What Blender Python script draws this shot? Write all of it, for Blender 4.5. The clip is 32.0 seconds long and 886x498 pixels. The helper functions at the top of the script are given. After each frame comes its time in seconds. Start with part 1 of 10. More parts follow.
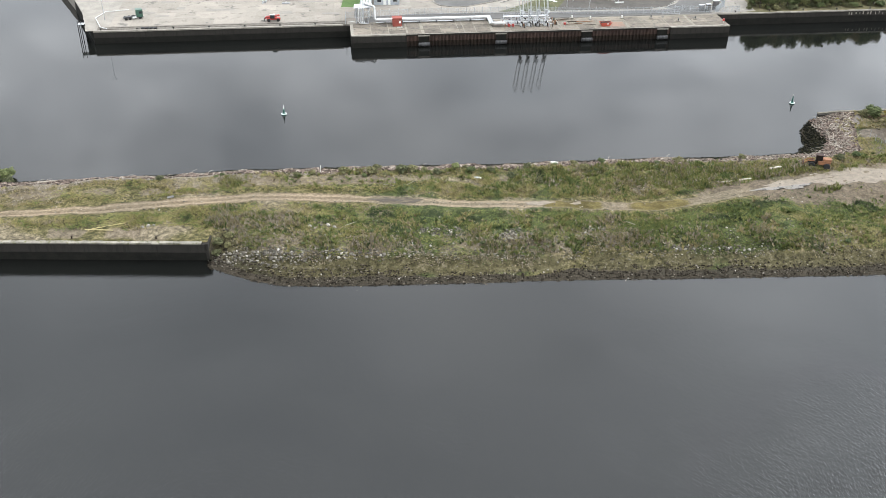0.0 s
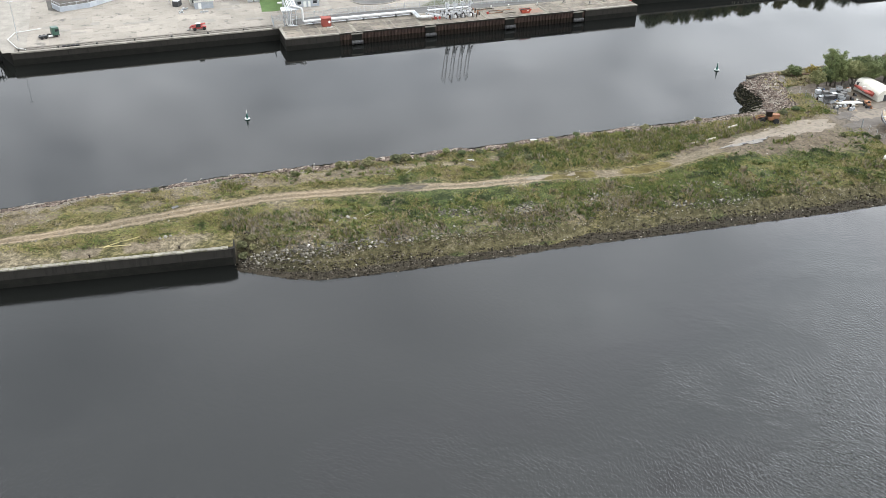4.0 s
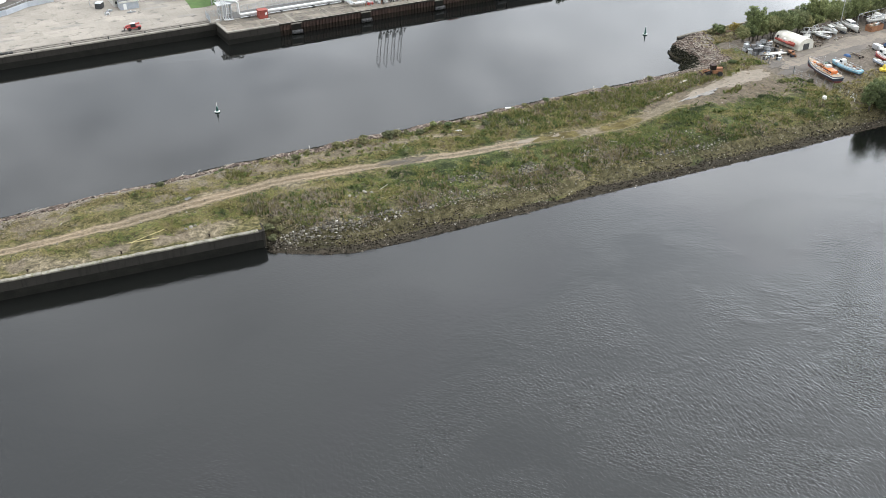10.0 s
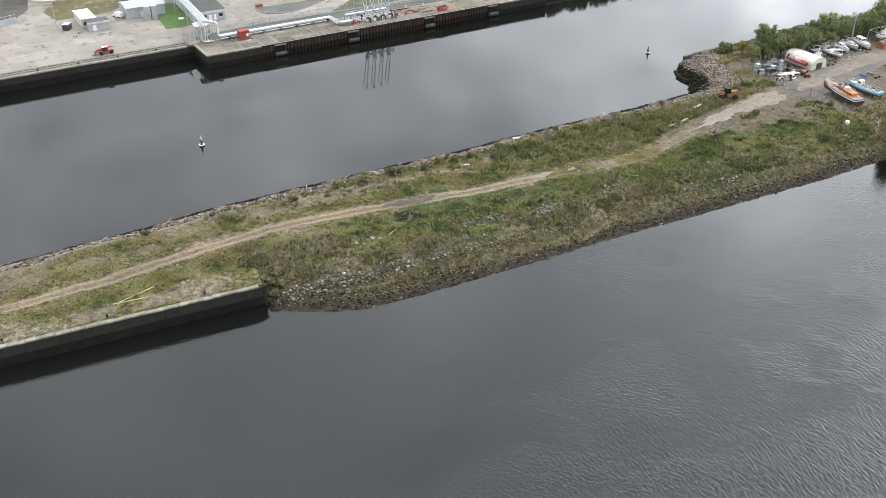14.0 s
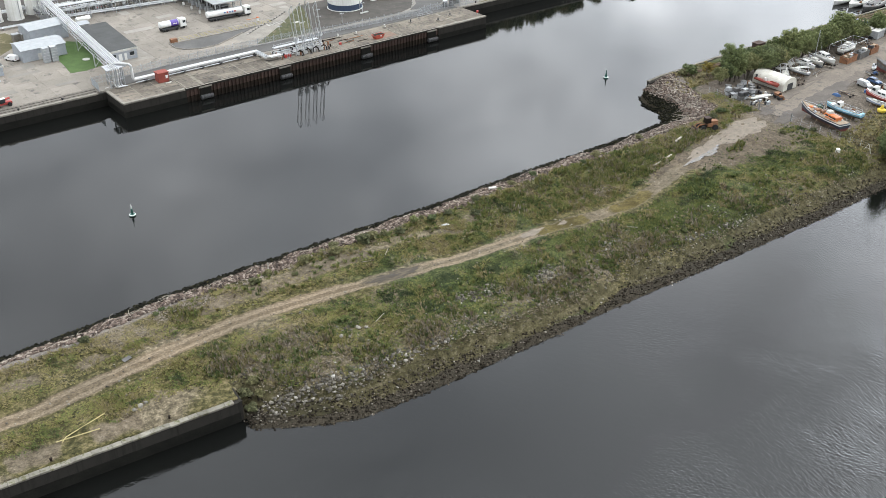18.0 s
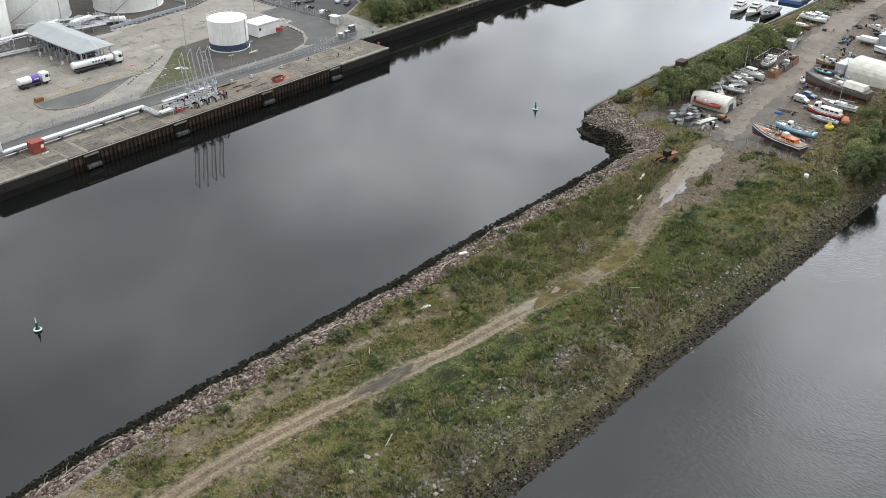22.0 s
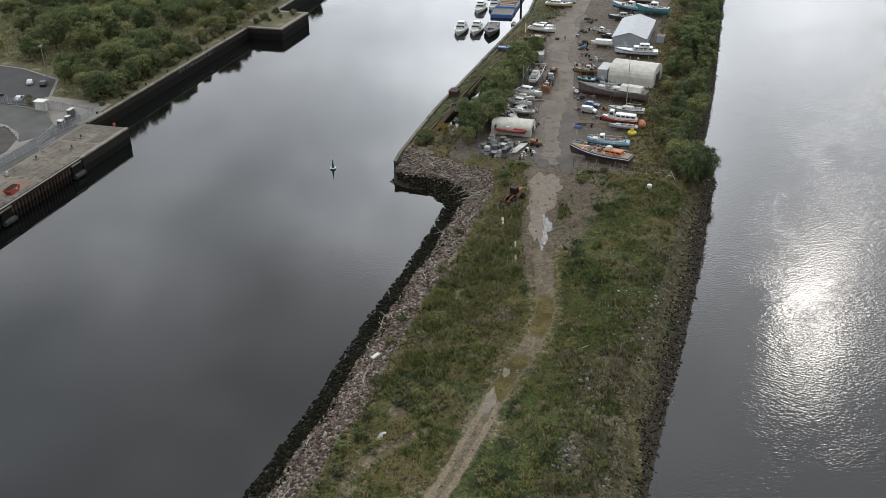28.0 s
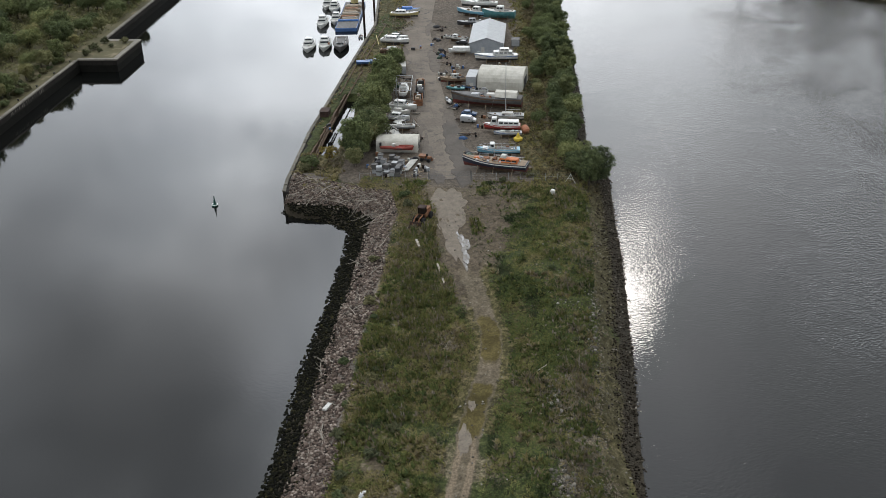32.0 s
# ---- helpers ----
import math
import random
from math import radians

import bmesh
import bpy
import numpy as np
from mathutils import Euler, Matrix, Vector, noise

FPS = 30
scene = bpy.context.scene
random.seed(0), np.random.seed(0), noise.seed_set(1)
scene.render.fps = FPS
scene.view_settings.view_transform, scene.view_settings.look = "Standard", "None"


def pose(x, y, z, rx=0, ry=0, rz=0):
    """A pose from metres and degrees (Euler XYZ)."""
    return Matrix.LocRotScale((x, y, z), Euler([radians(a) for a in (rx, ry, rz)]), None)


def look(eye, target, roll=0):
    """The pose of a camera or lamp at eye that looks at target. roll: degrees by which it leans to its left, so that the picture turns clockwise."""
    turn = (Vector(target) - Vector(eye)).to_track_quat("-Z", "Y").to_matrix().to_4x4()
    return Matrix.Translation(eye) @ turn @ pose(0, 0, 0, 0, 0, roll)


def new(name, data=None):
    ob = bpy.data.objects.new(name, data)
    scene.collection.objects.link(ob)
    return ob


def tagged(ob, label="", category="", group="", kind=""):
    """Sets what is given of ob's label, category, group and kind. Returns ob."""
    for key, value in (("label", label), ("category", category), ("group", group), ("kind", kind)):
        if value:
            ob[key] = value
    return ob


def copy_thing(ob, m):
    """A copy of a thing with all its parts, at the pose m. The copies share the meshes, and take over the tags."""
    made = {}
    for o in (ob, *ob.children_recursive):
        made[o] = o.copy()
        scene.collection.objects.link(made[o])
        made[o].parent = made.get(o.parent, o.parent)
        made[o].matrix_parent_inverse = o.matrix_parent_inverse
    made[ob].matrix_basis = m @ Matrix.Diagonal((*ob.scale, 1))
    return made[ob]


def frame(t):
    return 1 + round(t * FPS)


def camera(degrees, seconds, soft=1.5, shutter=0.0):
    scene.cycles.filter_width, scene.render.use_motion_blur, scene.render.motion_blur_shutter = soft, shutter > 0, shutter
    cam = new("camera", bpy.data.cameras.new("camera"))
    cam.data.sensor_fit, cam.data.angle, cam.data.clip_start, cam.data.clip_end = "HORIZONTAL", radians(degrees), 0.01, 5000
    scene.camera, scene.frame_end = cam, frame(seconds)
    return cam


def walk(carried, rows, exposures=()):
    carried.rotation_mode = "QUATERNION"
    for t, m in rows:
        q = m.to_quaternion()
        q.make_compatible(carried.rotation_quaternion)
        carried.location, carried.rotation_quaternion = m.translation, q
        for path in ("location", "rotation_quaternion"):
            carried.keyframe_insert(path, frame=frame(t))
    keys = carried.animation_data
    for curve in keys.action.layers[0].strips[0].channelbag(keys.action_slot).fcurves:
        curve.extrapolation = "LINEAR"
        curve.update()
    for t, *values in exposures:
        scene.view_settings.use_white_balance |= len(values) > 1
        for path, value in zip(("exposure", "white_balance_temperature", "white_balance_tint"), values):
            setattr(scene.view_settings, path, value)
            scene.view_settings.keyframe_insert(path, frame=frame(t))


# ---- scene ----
cam = camera(50.0, 32.0, soft=0.45)
PATH = [
    (0, (5.246, -4.526, 108.031), (5.268, -2.813, 106.998), 0.7),
    (0.5, (-0.022, -4.856, 107.624), (0.051, -3.144, 106.594), 0.8),
    (1, (-5.093, -5.394, 107.465), (-5.006, -3.681, 106.436), 0.7),
    (1.5, (-10.127, -5.597, 106.895), (-9.975, -3.887, 105.87), 0.7),
    (2, (-15.479, -6.008, 106.323), (-15.264, -4.302, 105.302), 0.7),
    (2.5, (-20.888, -6.395, 105.933), (-20.631, -4.694, 104.914), 0.7),
    (4.5, (-41.305, -9.028, 106.123), (-40.899, -7.355, 105.104), 0.3),
    (5, (-46.236, -9.43, 105.981), (-45.792, -7.767, 104.963), 0.3),
    (5.5, (-51.591, -9.557, 105.281), (-51.123, -7.899, 104.264), 0.2),
    (6, (-56.002, -9.981, 104.957), (-55.5, -8.332, 103.942), 0.1),
    (6.5, (-60.042, -10.335, 104.761), (-59.484, -8.704, 103.746), -0.0),
    (7, (-63.63, -10.528, 104.755), (-63.074, -8.898, 103.739), -0.1),
    (7.5, (-66.154, -10.857, 104.888), (-65.557, -9.242, 103.87), -0.2),
    (8, (-68.486, -10.97, 104.592), (-67.879, -9.359, 103.574), -0.3),
    (8.5, (-70.308, -11.149, 104.384), (-69.701, -9.537, 103.367), -0.2),
    (9, (-72.37, -10.554, 104.299), (-71.762, -8.944, 103.279), -0.1),
    (9.5, (-73.941, -9.784, 104.192), (-73.308, -8.185, 103.171), -0.2),
    (10, (-75.508, -8.164, 104.344), (-74.846, -6.578, 103.321), -0.2),
    (10.5, (-76.28, -5.916, 104.257), (-75.593, -4.342, 103.233), -0.3),
    (11, (-76.61, -2.947, 104.201), (-75.925, -1.372, 103.176), -0.4),
    (11.5, (-77.242, -0.415, 103.926), (-76.553, 1.162, 102.906), -0.3),
    (12, (-77.339, 2.021, 103.993), (-76.65, 3.599, 102.974), -0.2),
    (12.5, (-77.4, 4.389, 104.07), (-76.712, 5.967, 103.051), -0.0),
    (13, (-77.571, 7.487, 103.911), (-76.883, 9.065, 102.893), 0.1),
    (13.5, (-77.147, 10.797, 104.118), (-76.435, 12.363, 103.097), 0.1),
    (14, (-77.37, 14.892, 104.033), (-76.638, 16.449, 103.013), 0.1),
    (14.5, (-77.611, 18.74, 103.863), (-76.879, 20.297, 102.844), 0.2),
    (16.5, (-78.662, 36.273, 103.097), (-77.858, 37.796, 102.081), 0.2),
    (17, (-79.077, 41.309, 103.158), (-78.224, 42.805, 102.142), 0.3),
    (17.5, (-79.101, 46.036, 103.434), (-78.251, 47.531, 102.414), 0.3),
    (18, (-79.389, 51.021, 103.431), (-78.467, 52.475, 102.413), 0.2),
    (18.5, (-79.979, 55.708, 103.434), (-79.055, 57.161, 102.416), 0.3),
    (19, (-80.424, 61.329, 102.989), (-79.447, 62.749, 101.973), 0.3),
    (19.5, (-80.502, 66.244, 102.604), (-79.501, 67.648, 101.59), 0.3),
    (20, (-81.02, 71.561, 102.532), (-79.995, 72.948, 101.52), 0.3),
    (20.5, (-81.089, 76.618, 102.446), (-80.013, 77.967, 101.435), 0.2),
    (21, (-81.384, 82.063, 102.081), (-80.281, 83.391, 101.073), 0.3),
    (21.5, (-81.639, 86.792, 101.822), (-80.477, 88.072, 100.817), 0.3),
    (22, (-82.318, 92.203, 101.538), (-81.129, 93.461, 100.536), 0.3),
    (22.5, (-82.364, 96.849, 101.415), (-81.141, 98.076, 100.415), 0.3),
    (23, (-82.673, 102.108, 101.152), (-81.423, 103.309, 100.153), 0.3),
    (23.5, (-82.189, 107.265, 100.622), (-80.882, 108.408, 99.628), 0.2),
    (24, (-82.876, 112.421, 100.466), (-81.546, 113.539, 99.474), 0.1),
    (24.5, (-83.523, 117.279, 99.973), (-82.132, 118.324, 98.987), 0.1),
    (26.5, (-83.921, 136.209, 97.519), (-82.387, 137.057, 96.557), -0.1),
    (27, (-83.972, 141.211, 96.795), (-82.393, 141.982, 95.84), -0.3),
    (27.5, (-84.304, 145.128, 96.709), (-82.696, 145.842, 95.758), -0.5),
    (28, (-84.449, 149.223, 96.575), (-82.819, 149.89, 95.628), -0.8),
    (28.5, (-84.51, 152.404, 95.974), (-82.86, 153.029, 95.032), -0.9),
    (29, (-84.495, 155.078, 95.605), (-82.828, 155.661, 94.667), -1.1),
    (29.5, (-84.595, 157.326, 95.483), (-82.925, 157.9, 94.544), -1.2),
    (30, (-84.106, 159.855, 95.177), (-82.437, 160.431, 94.239), -1.2),
    (30.5, (-83.42, 162.504, 95.067), (-81.734, 163.027, 94.127), -1.3),
    (31, (-82.173, 165.539, 94.984), (-80.461, 165.968, 94.044), -1.6),
    (31.5, (-80.846, 169.419, 95.034), (-79.117, 169.77, 94.093), -1.2),
    (32, (-80.117, 172.177, 95.155), (-78.375, 172.476, 94.219), -1.3),
]
walk(cam, [(t, look(eye, target, roll)) for t, eye, target, roll in PATH],
     exposures=[(0, 0.17), (9, 0.0), (17, -0.18), (21, -0.46), (24.5, -0.72), (28, -1.17), (32, -1.26)])


# ---- sky and sun: high broken cloud, the sun veiled low in the east ----
SUN_AZ, SUN_EL = radians(-2.5), radians(30.4)
world = bpy.data.worlds.new("world")
scene.world = world
world.use_nodes = True
wn, wl = world.node_tree.nodes, world.node_tree.links
wn.clear()
w_out, w_bg = wn.new("ShaderNodeOutputWorld"), wn.new("ShaderNodeBackground")
w_sky = wn.new("ShaderNodeTexSky")
w_sky.sky_type, w_sky.sun_disc = "NISHITA", False
w_sky.sun_elevation, w_sky.sun_rotation = SUN_EL, radians(90) - SUN_AZ
w_sky.air_density, w_sky.dust_density, w_sky.ozone_density = 1.0, 1.5, 1.0
w_tc = wn.new("ShaderNodeTexCoord")
w_map = wn.new("ShaderNodeMapping")
w_map.inputs["Location"].default_value = (0.4, 2.3, 0.0)
w_dir, w_high, w_flat = wn.new("ShaderNodeSeparateXYZ"), wn.new("ShaderNodeMath"), wn.new("ShaderNodeVectorMath")
w_abs, w_inv = wn.new("ShaderNodeMath"), wn.new("ShaderNodeMath")
w_abs.operation, w_high.operation, w_inv.operation, w_flat.operation = "ABSOLUTE", "ADD", "DIVIDE", "SCALE"
w_high.inputs[1].default_value, w_inv.inputs[0].default_value = 0.16, 1.0


def cloud_noise(scale, low, high, dark, light):
    t, r = wn.new("ShaderNodeTexNoise"), wn.new("ShaderNodeValToRGB")
    t.inputs["Scale"].default_value, t.inputs["Detail"].default_value, t.inputs["Roughness"].default_value = scale, 8.0, 0.55
    t.inputs["Distortion"].default_value = 0.5
    r.color_ramp.elements[0].position, r.color_ramp.elements[0].color = low, (*dark, 1)
    r.color_ramp.elements[1].position, r.color_ramp.elements[1].color = high, (*light, 1)
    wl.new(w_map.outputs["Vector"], t.inputs["Vector"])
    wl.new(t.outputs["Fac"], r.inputs["Fac"])
    return r.outputs["Color"]


def sky_mix(mode, fac, a, b):
    m = wn.new("ShaderNodeMix")
    m.data_type, m.blend_type = "RGBA", mode
    m.inputs["Factor"].default_value = fac
    wl.new(a, m.inputs["A"])
    wl.new(b, m.inputs["B"])
    return m.outputs["Result"]


# clouds lie in a flat layer, so they crowd together towards the horizon
wl.new(w_tc.outputs["Generated"], w_dir.inputs[0])
wl.new(w_dir.outputs["Z"], w_abs.inputs[0])
wl.new(w_abs.outputs[0], w_high.inputs[0])
wl.new(w_high.outputs[0], w_inv.inputs[1])
wl.new(w_tc.outputs["Generated"], w_flat.inputs[0])
wl.new(w_inv.outputs[0], w_flat.inputs["Scale"])
wl.new(w_flat.outputs["Vector"], w_map.inputs["Vector"])
w_hsv = wn.new("ShaderNodeHueSaturation")
w_hsv.inputs["Saturation"].default_value = 0.22
wl.new(w_sky.outputs["Color"], w_hsv.inputs["Color"])
lit = sky_mix("MULTIPLY", 1.0, w_hsv.outputs["Color"], cloud_noise(1.7, 0.40, 0.62, (0.28, 0.29, 0.31), (0.75, 0.76, 0.78)))
veil = cloud_noise(1.6, 0.40, 0.60, (7.0, 7.45, 7.95), (11.2, 11.65, 12.1))
w_sep, w_alt = wn.new("ShaderNodeSeparateXYZ"), wn.new("ShaderNodeValToRGB")
wl.new(w_tc.outputs["Generated"], w_sep.inputs[0])
wl.new(w_sep.outputs["Z"], w_alt.inputs["Fac"])
for k, (p, v) in enumerate(((0.0, 1.7), (0.30, 1.7), (0.55, 2.1), (0.8, 2.95))):
    el = w_alt.color_ramp.elements[k] if k < 2 else w_alt.color_ramp.elements.new(p)
    el.position, el.color = p, (v, v, v, 1)
# the cloud is brightest round the veiled sun
w_east = wn.new("ShaderNodeValToRGB")
wl.new(w_sep.outputs["X"], w_east.inputs["Fac"])
for k, (p, v) in enumerate(((0.0, 0.95), (0.35, 1.18), (0.65, 1.68), (1.0, 1.35))):
    el = w_east.color_ramp.elements[k] if k < 2 else w_east.color_ramp.elements.new(p)
    el.position, el.color = p, (v, v, v * 1.01, 1)
# thicker cloud to the south, thinner to the north-east
w_north = wn.new("ShaderNodeValToRGB")
wl.new(w_sep.outputs["Y"], w_north.inputs["Fac"])
for k, (p, v) in enumerate(((0.0, 0.8), (0.30, 1.22), (0.60, 1.15), (0.9, 1.0))):
    el = w_north.color_ramp.elements[k] if k < 2 else w_north.color_ramp.elements.new(p)
    el.position, el.color = p, (v, v, v, 1)
veil = sky_mix("MULTIPLY", 1.0, sky_mix("MULTIPLY", 1.0, veil, w_alt.outputs["Color"]), w_east.outputs["Color"])
veil = sky_mix("MULTIPLY", 1.0, veil, w_north.outputs["Color"])


def sky_lobe(colour, az, el, wide, gain):
    """A broad gain added to the sky round one direction (under 1 dims it), its edge torn by the cloud noise."""
    d = Vector((math.cos(radians(az)) * math.cos(radians(el)), math.sin(radians(az)) * math.cos(radians(el)), math.sin(radians(el))))
    dot, torn, near, tone = wn.new("ShaderNodeVectorMath"), wn.new("ShaderNodeMath"), wn.new("ShaderNodeMapRange"), wn.new("ShaderNodeMix")
    dot.operation, dot.inputs[1].default_value = "DOT_PRODUCT", d
    wl.new(w_tc.outputs["Generated"], dot.inputs[0])
    torn.operation, torn.inputs[1].default_value, torn.inputs[2].default_value = "MULTIPLY_ADD", 0.10 * (1 - math.cos(radians(wide))) / 0.06, -0.05 * (1 - math.cos(radians(wide))) / 0.06
    rough = wn.new("ShaderNodeTexNoise")
    rough.inputs["Scale"].default_value, rough.inputs["Detail"].default_value = 1.3, 5.0
    wl.new(w_map.outputs["Vector"], rough.inputs["Vector"])
    wl.new(rough.outputs["Fac"], torn.inputs[0])
    total = wn.new("ShaderNodeMath")
    total.operation = "ADD"
    wl.new(dot.outputs["Value"], total.inputs[0])
    wl.new(torn.outputs[0], total.inputs[1])
    near.interpolation_type = "SMOOTHSTEP"
    near.inputs["From Min"].default_value, near.inputs["From Max"].default_value = math.cos(radians(wide * 1.25)), math.cos(radians(wide * 0.25))
    wl.new(total.outputs[0], near.inputs["Value"])
    tone.data_type = "RGBA"
    tone.inputs["A"].default_value, tone.inputs["B"].default_value = (1, 1, 1, 1), (gain, gain, gain, 1)
    wl.new(near.outputs[0], tone.inputs["Factor"])
    return sky_mix("MULTIPLY", 1.0, colour, tone.outputs["Result"])


# lobes added by hand to brighten or dim what the water mirrors
for az, el, wide, gain in ((58, 19, 15, 0.70), (19, 22, 13, 1.85), (24, 30, 6, 0.8), (11, 36, 9, 1.5), (60, 30, 10, 1.45), (48, 30, 9, 1.2), (31, 33, 6, 0.78), (-4, 38, 9, 1.3), (43, 37, 13, 0.78), (3, 16, 11, 1.85), (17, 37, 7, 1.5), (104, 40, 14, 1.18)):
    veil = sky_lobe(veil, az, el, wide, gain)
veil = sky_mix("MULTIPLY", 1.0, veil, cloud_noise(4.2, 0.36, 0.64, (0.84, 0.845, 0.85), (1.16, 1.16, 1.155)))
w_low, w_glow = wn.new("ShaderNodeMapRange"), wn.new("ShaderNodeMath")
w_low.inputs["From Min"].default_value, w_low.inputs["From Max"].default_value = 0.50, 0.28
w_low.inputs["To Min"].default_value, w_low.inputs["To Max"].default_value = 0.0, 0.5
wl.new(w_sep.outputs["Z"], w_low.inputs["Value"])
w_glow.operation, w_glow.use_clamp = "MULTIPLY", True
wl.new(w_sep.outputs["X"], w_glow.inputs[0])
wl.new(w_low.outputs[0], w_glow.inputs[1])
w_part = wn.new("ShaderNodeMix")
w_part.data_type, w_part.blend_type = "RGBA", "ADD"
wl.new(w_glow.outputs[0], w_part.inputs["Factor"])
wl.new(veil, w_part.inputs["A"])
wl.new(veil, w_part.inputs["B"])
wl.new(sky_mix("ADD", 1.0, lit, w_part.outputs["Result"]), w_bg.inputs["Color"])
w_bg.inputs["Strength"].default_value = 0.11
wl.new(w_bg.outputs["Background"], w_out.inputs["Surface"])

sun_data = bpy.data.lights.new("sun", "SUN")
sun_data.energy, sun_data.angle, sun_data.color = 0.26, radians(4.2), (1.0, 0.95, 0.88)
sun = new("sun", sun_data)
sun.matrix_world = look((math.cos(SUN_AZ) * math.cos(SUN_EL) * 300, math.sin(SUN_AZ) * math.cos(SUN_EL) * 300, math.sin(SUN_EL) * 300), (0, 0, 0))


# ---- materials ----
def nodes_of(name):
    m = bpy.data.materials.new(name)
    m.use_nodes = True
    n, l = m.node_tree.nodes, m.node_tree.links
    b = n["Principled BSDF"]
    return m, n, l, b


def noise_node(n, l, scale, detail=4.0, rough=0.55, stretch=None, distort=0.0):
    t = n.new("ShaderNodeTexNoise")
    t.inputs["Scale"].default_value, t.inputs["Detail"].default_value = scale, detail
    t.inputs["Roughness"].default_value, t.inputs["Distortion"].default_value = rough, distort
    g = n.new("ShaderNodeNewGeometry")
    if stretch:
        mp = n.new("ShaderNodeMapping")
        mp.inputs["Scale"].default_value = stretch
        l.new(g.outputs["Position"], mp.inputs["Vector"])
        l.new(mp.outputs["Vector"], t.inputs["Vector"])
    else:
        l.new(g.outputs["Position"], t.inputs["Vector"])
    return t


def ramp(n, l, source, stops):
    r = n.new("ShaderNodeValToRGB")
    e = r.color_ramp.elements
    while len(e) < len(stops):
        e.new(0.5)
    for el, (p, c) in zip(e, stops):
        el.position, el.color = p, (*c, 1) if len(c) == 3 else c
    l.new(source, r.inputs["Fac"])
    return r.outputs["Color"]


def mixc(n, l, fac, a, b, mode="MIX"):
    m = n.new("ShaderNodeMix")
    m.data_type, m.blend_type = "RGBA", mode
    for key, v in (("Factor", fac), ("A", a), ("B", b)):
        if isinstance(v, bpy.types.NodeSocket):
            l.new(v, m.inputs[key])
        elif key == "Factor":
            m.inputs[key].default_value = v
        else:
            m.inputs[key].default_value = (*v, 1)
    return m.outputs["Result"]


def math_node(n, l, op, a, b=0.0, clamp=False):
    m = n.new("ShaderNodeMath")
    m.operation, m.use_clamp = op, clamp
    for k, v in enumerate((a, b)):
        if isinstance(v, bpy.types.NodeSocket):
            l.new(v, m.inputs[k])
        else:
            m.inputs[k].default_value = v
    return m.outputs[0]


def bump_to(n, l, b, height, strength=0.4, distance=0.05):
    bp = n.new("ShaderNodeBump")
    bp.inputs["Strength"].default_value, bp.inputs["Distance"].default_value = strength, distance
    l.new(height, bp.inputs["Height"])
    l.new(bp.outputs["Normal"], b.inputs["Normal"])


def paint(name, c, c2=None, rough=0.5, metal=0.0, scale=0.7, grain=9.0, bump=0.15, vary=0.0, wear=None, wear_at=0.62, shine=None):
    """A painted, cast or cut surface: two scales of tone, a little relief, an optional wear colour in patches, and a shade by piece."""
    m, n, l, b = nodes_of(name)
    c2 = c2 or tuple(v * 0.72 for v in c)
    big, fine = noise_node(n, l, scale, 5.0), noise_node(n, l, grain, 4.0)
    col = ramp(n, l, big.outputs["Fac"], [(0.35, c2), (0.65, c)])
    col = mixc(n, l, 0.35, col, ramp(n, l, fine.outputs["Fac"], [(0.3, tuple(v * 0.7 for v in c2)), (0.7, tuple(min(v * 1.15, 1) for v in c))]))
    if wear:
        spots = noise_node(n, l, scale * 2.3, 8.0, 0.7)
        mask = ramp(n, l, spots.outputs["Fac"], [(wear_at, (0, 0, 0)), (wear_at + 0.08, (1, 1, 1))])
        col = mixc(n, l, mask, col, wear)
    if vary:
        oi = n.new("ShaderNodeObjectInfo")
        col = mixc(n, l, 1.0, col, ramp(n, l, oi.outputs["Random"], [(0.0, (1 - vary,) * 3), (1.0, (1 + vary,) * 3)]), "MULTIPLY")
    l.new(col, b.inputs["Base Color"])
    b.inputs["Roughness"].default_value, b.inputs["Metallic"].default_value = rough, metal
    b.inputs["Specular IOR Level"].default_value = shine if shine is not None else 0.5 if rough < 0.5 else 0.25
    if bump:
        bump_to(n, l, b, fine.outputs["Fac"], bump, 0.03)
    return m


def island_mat(name, stops, rough=0.9, dark=0.6, attr=None, gloss=0.15):
    """Loose stuff: each clump, stone or leaf takes its own colour of the ramp."""
    m, n, l, b = nodes_of(name)
    g = n.new("ShaderNodeNewGeometry")
    src = g.outputs["Random Per Island"]
    if attr:
        a = n.new("ShaderNodeAttribute")
        a.attribute_name = attr
        src = a.outputs["Fac"]
    col = ramp(n, l, src, stops)
    f = noise_node(n, l, 6.0, 3.0)
    col = mixc(n, l, 1.0, col, ramp(n, l, f.outputs["Fac"], [(0.3, (dark,) * 3), (0.7, (1.15,) * 3)]), "MULTIPLY")
    l.new(col, b.inputs["Base Color"])
    b.inputs["Roughness"].default_value, b.inputs["Specular IOR Level"].default_value = rough, gloss
    return m


def see_through(m, share=0.22):
    """Thin leaves and blades pass on some of the light that falls on their far side."""
    n, l = m.node_tree.nodes, m.node_tree.links
    b = n["Principled BSDF"]
    thin, mix = n.new("ShaderNodeBsdfTranslucent"), n.new("ShaderNodeMixShader")
    mix.inputs[0].default_value = share
    l.new(b.inputs["Base Color"].links[0].from_socket, thin.inputs["Color"])
    l.new(b.outputs[0], mix.inputs[1])
    l.new(thin.outputs[0], mix.inputs[2])
    l.new(mix.outputs[0], n["Material Output"].inputs["Surface"])
    return m


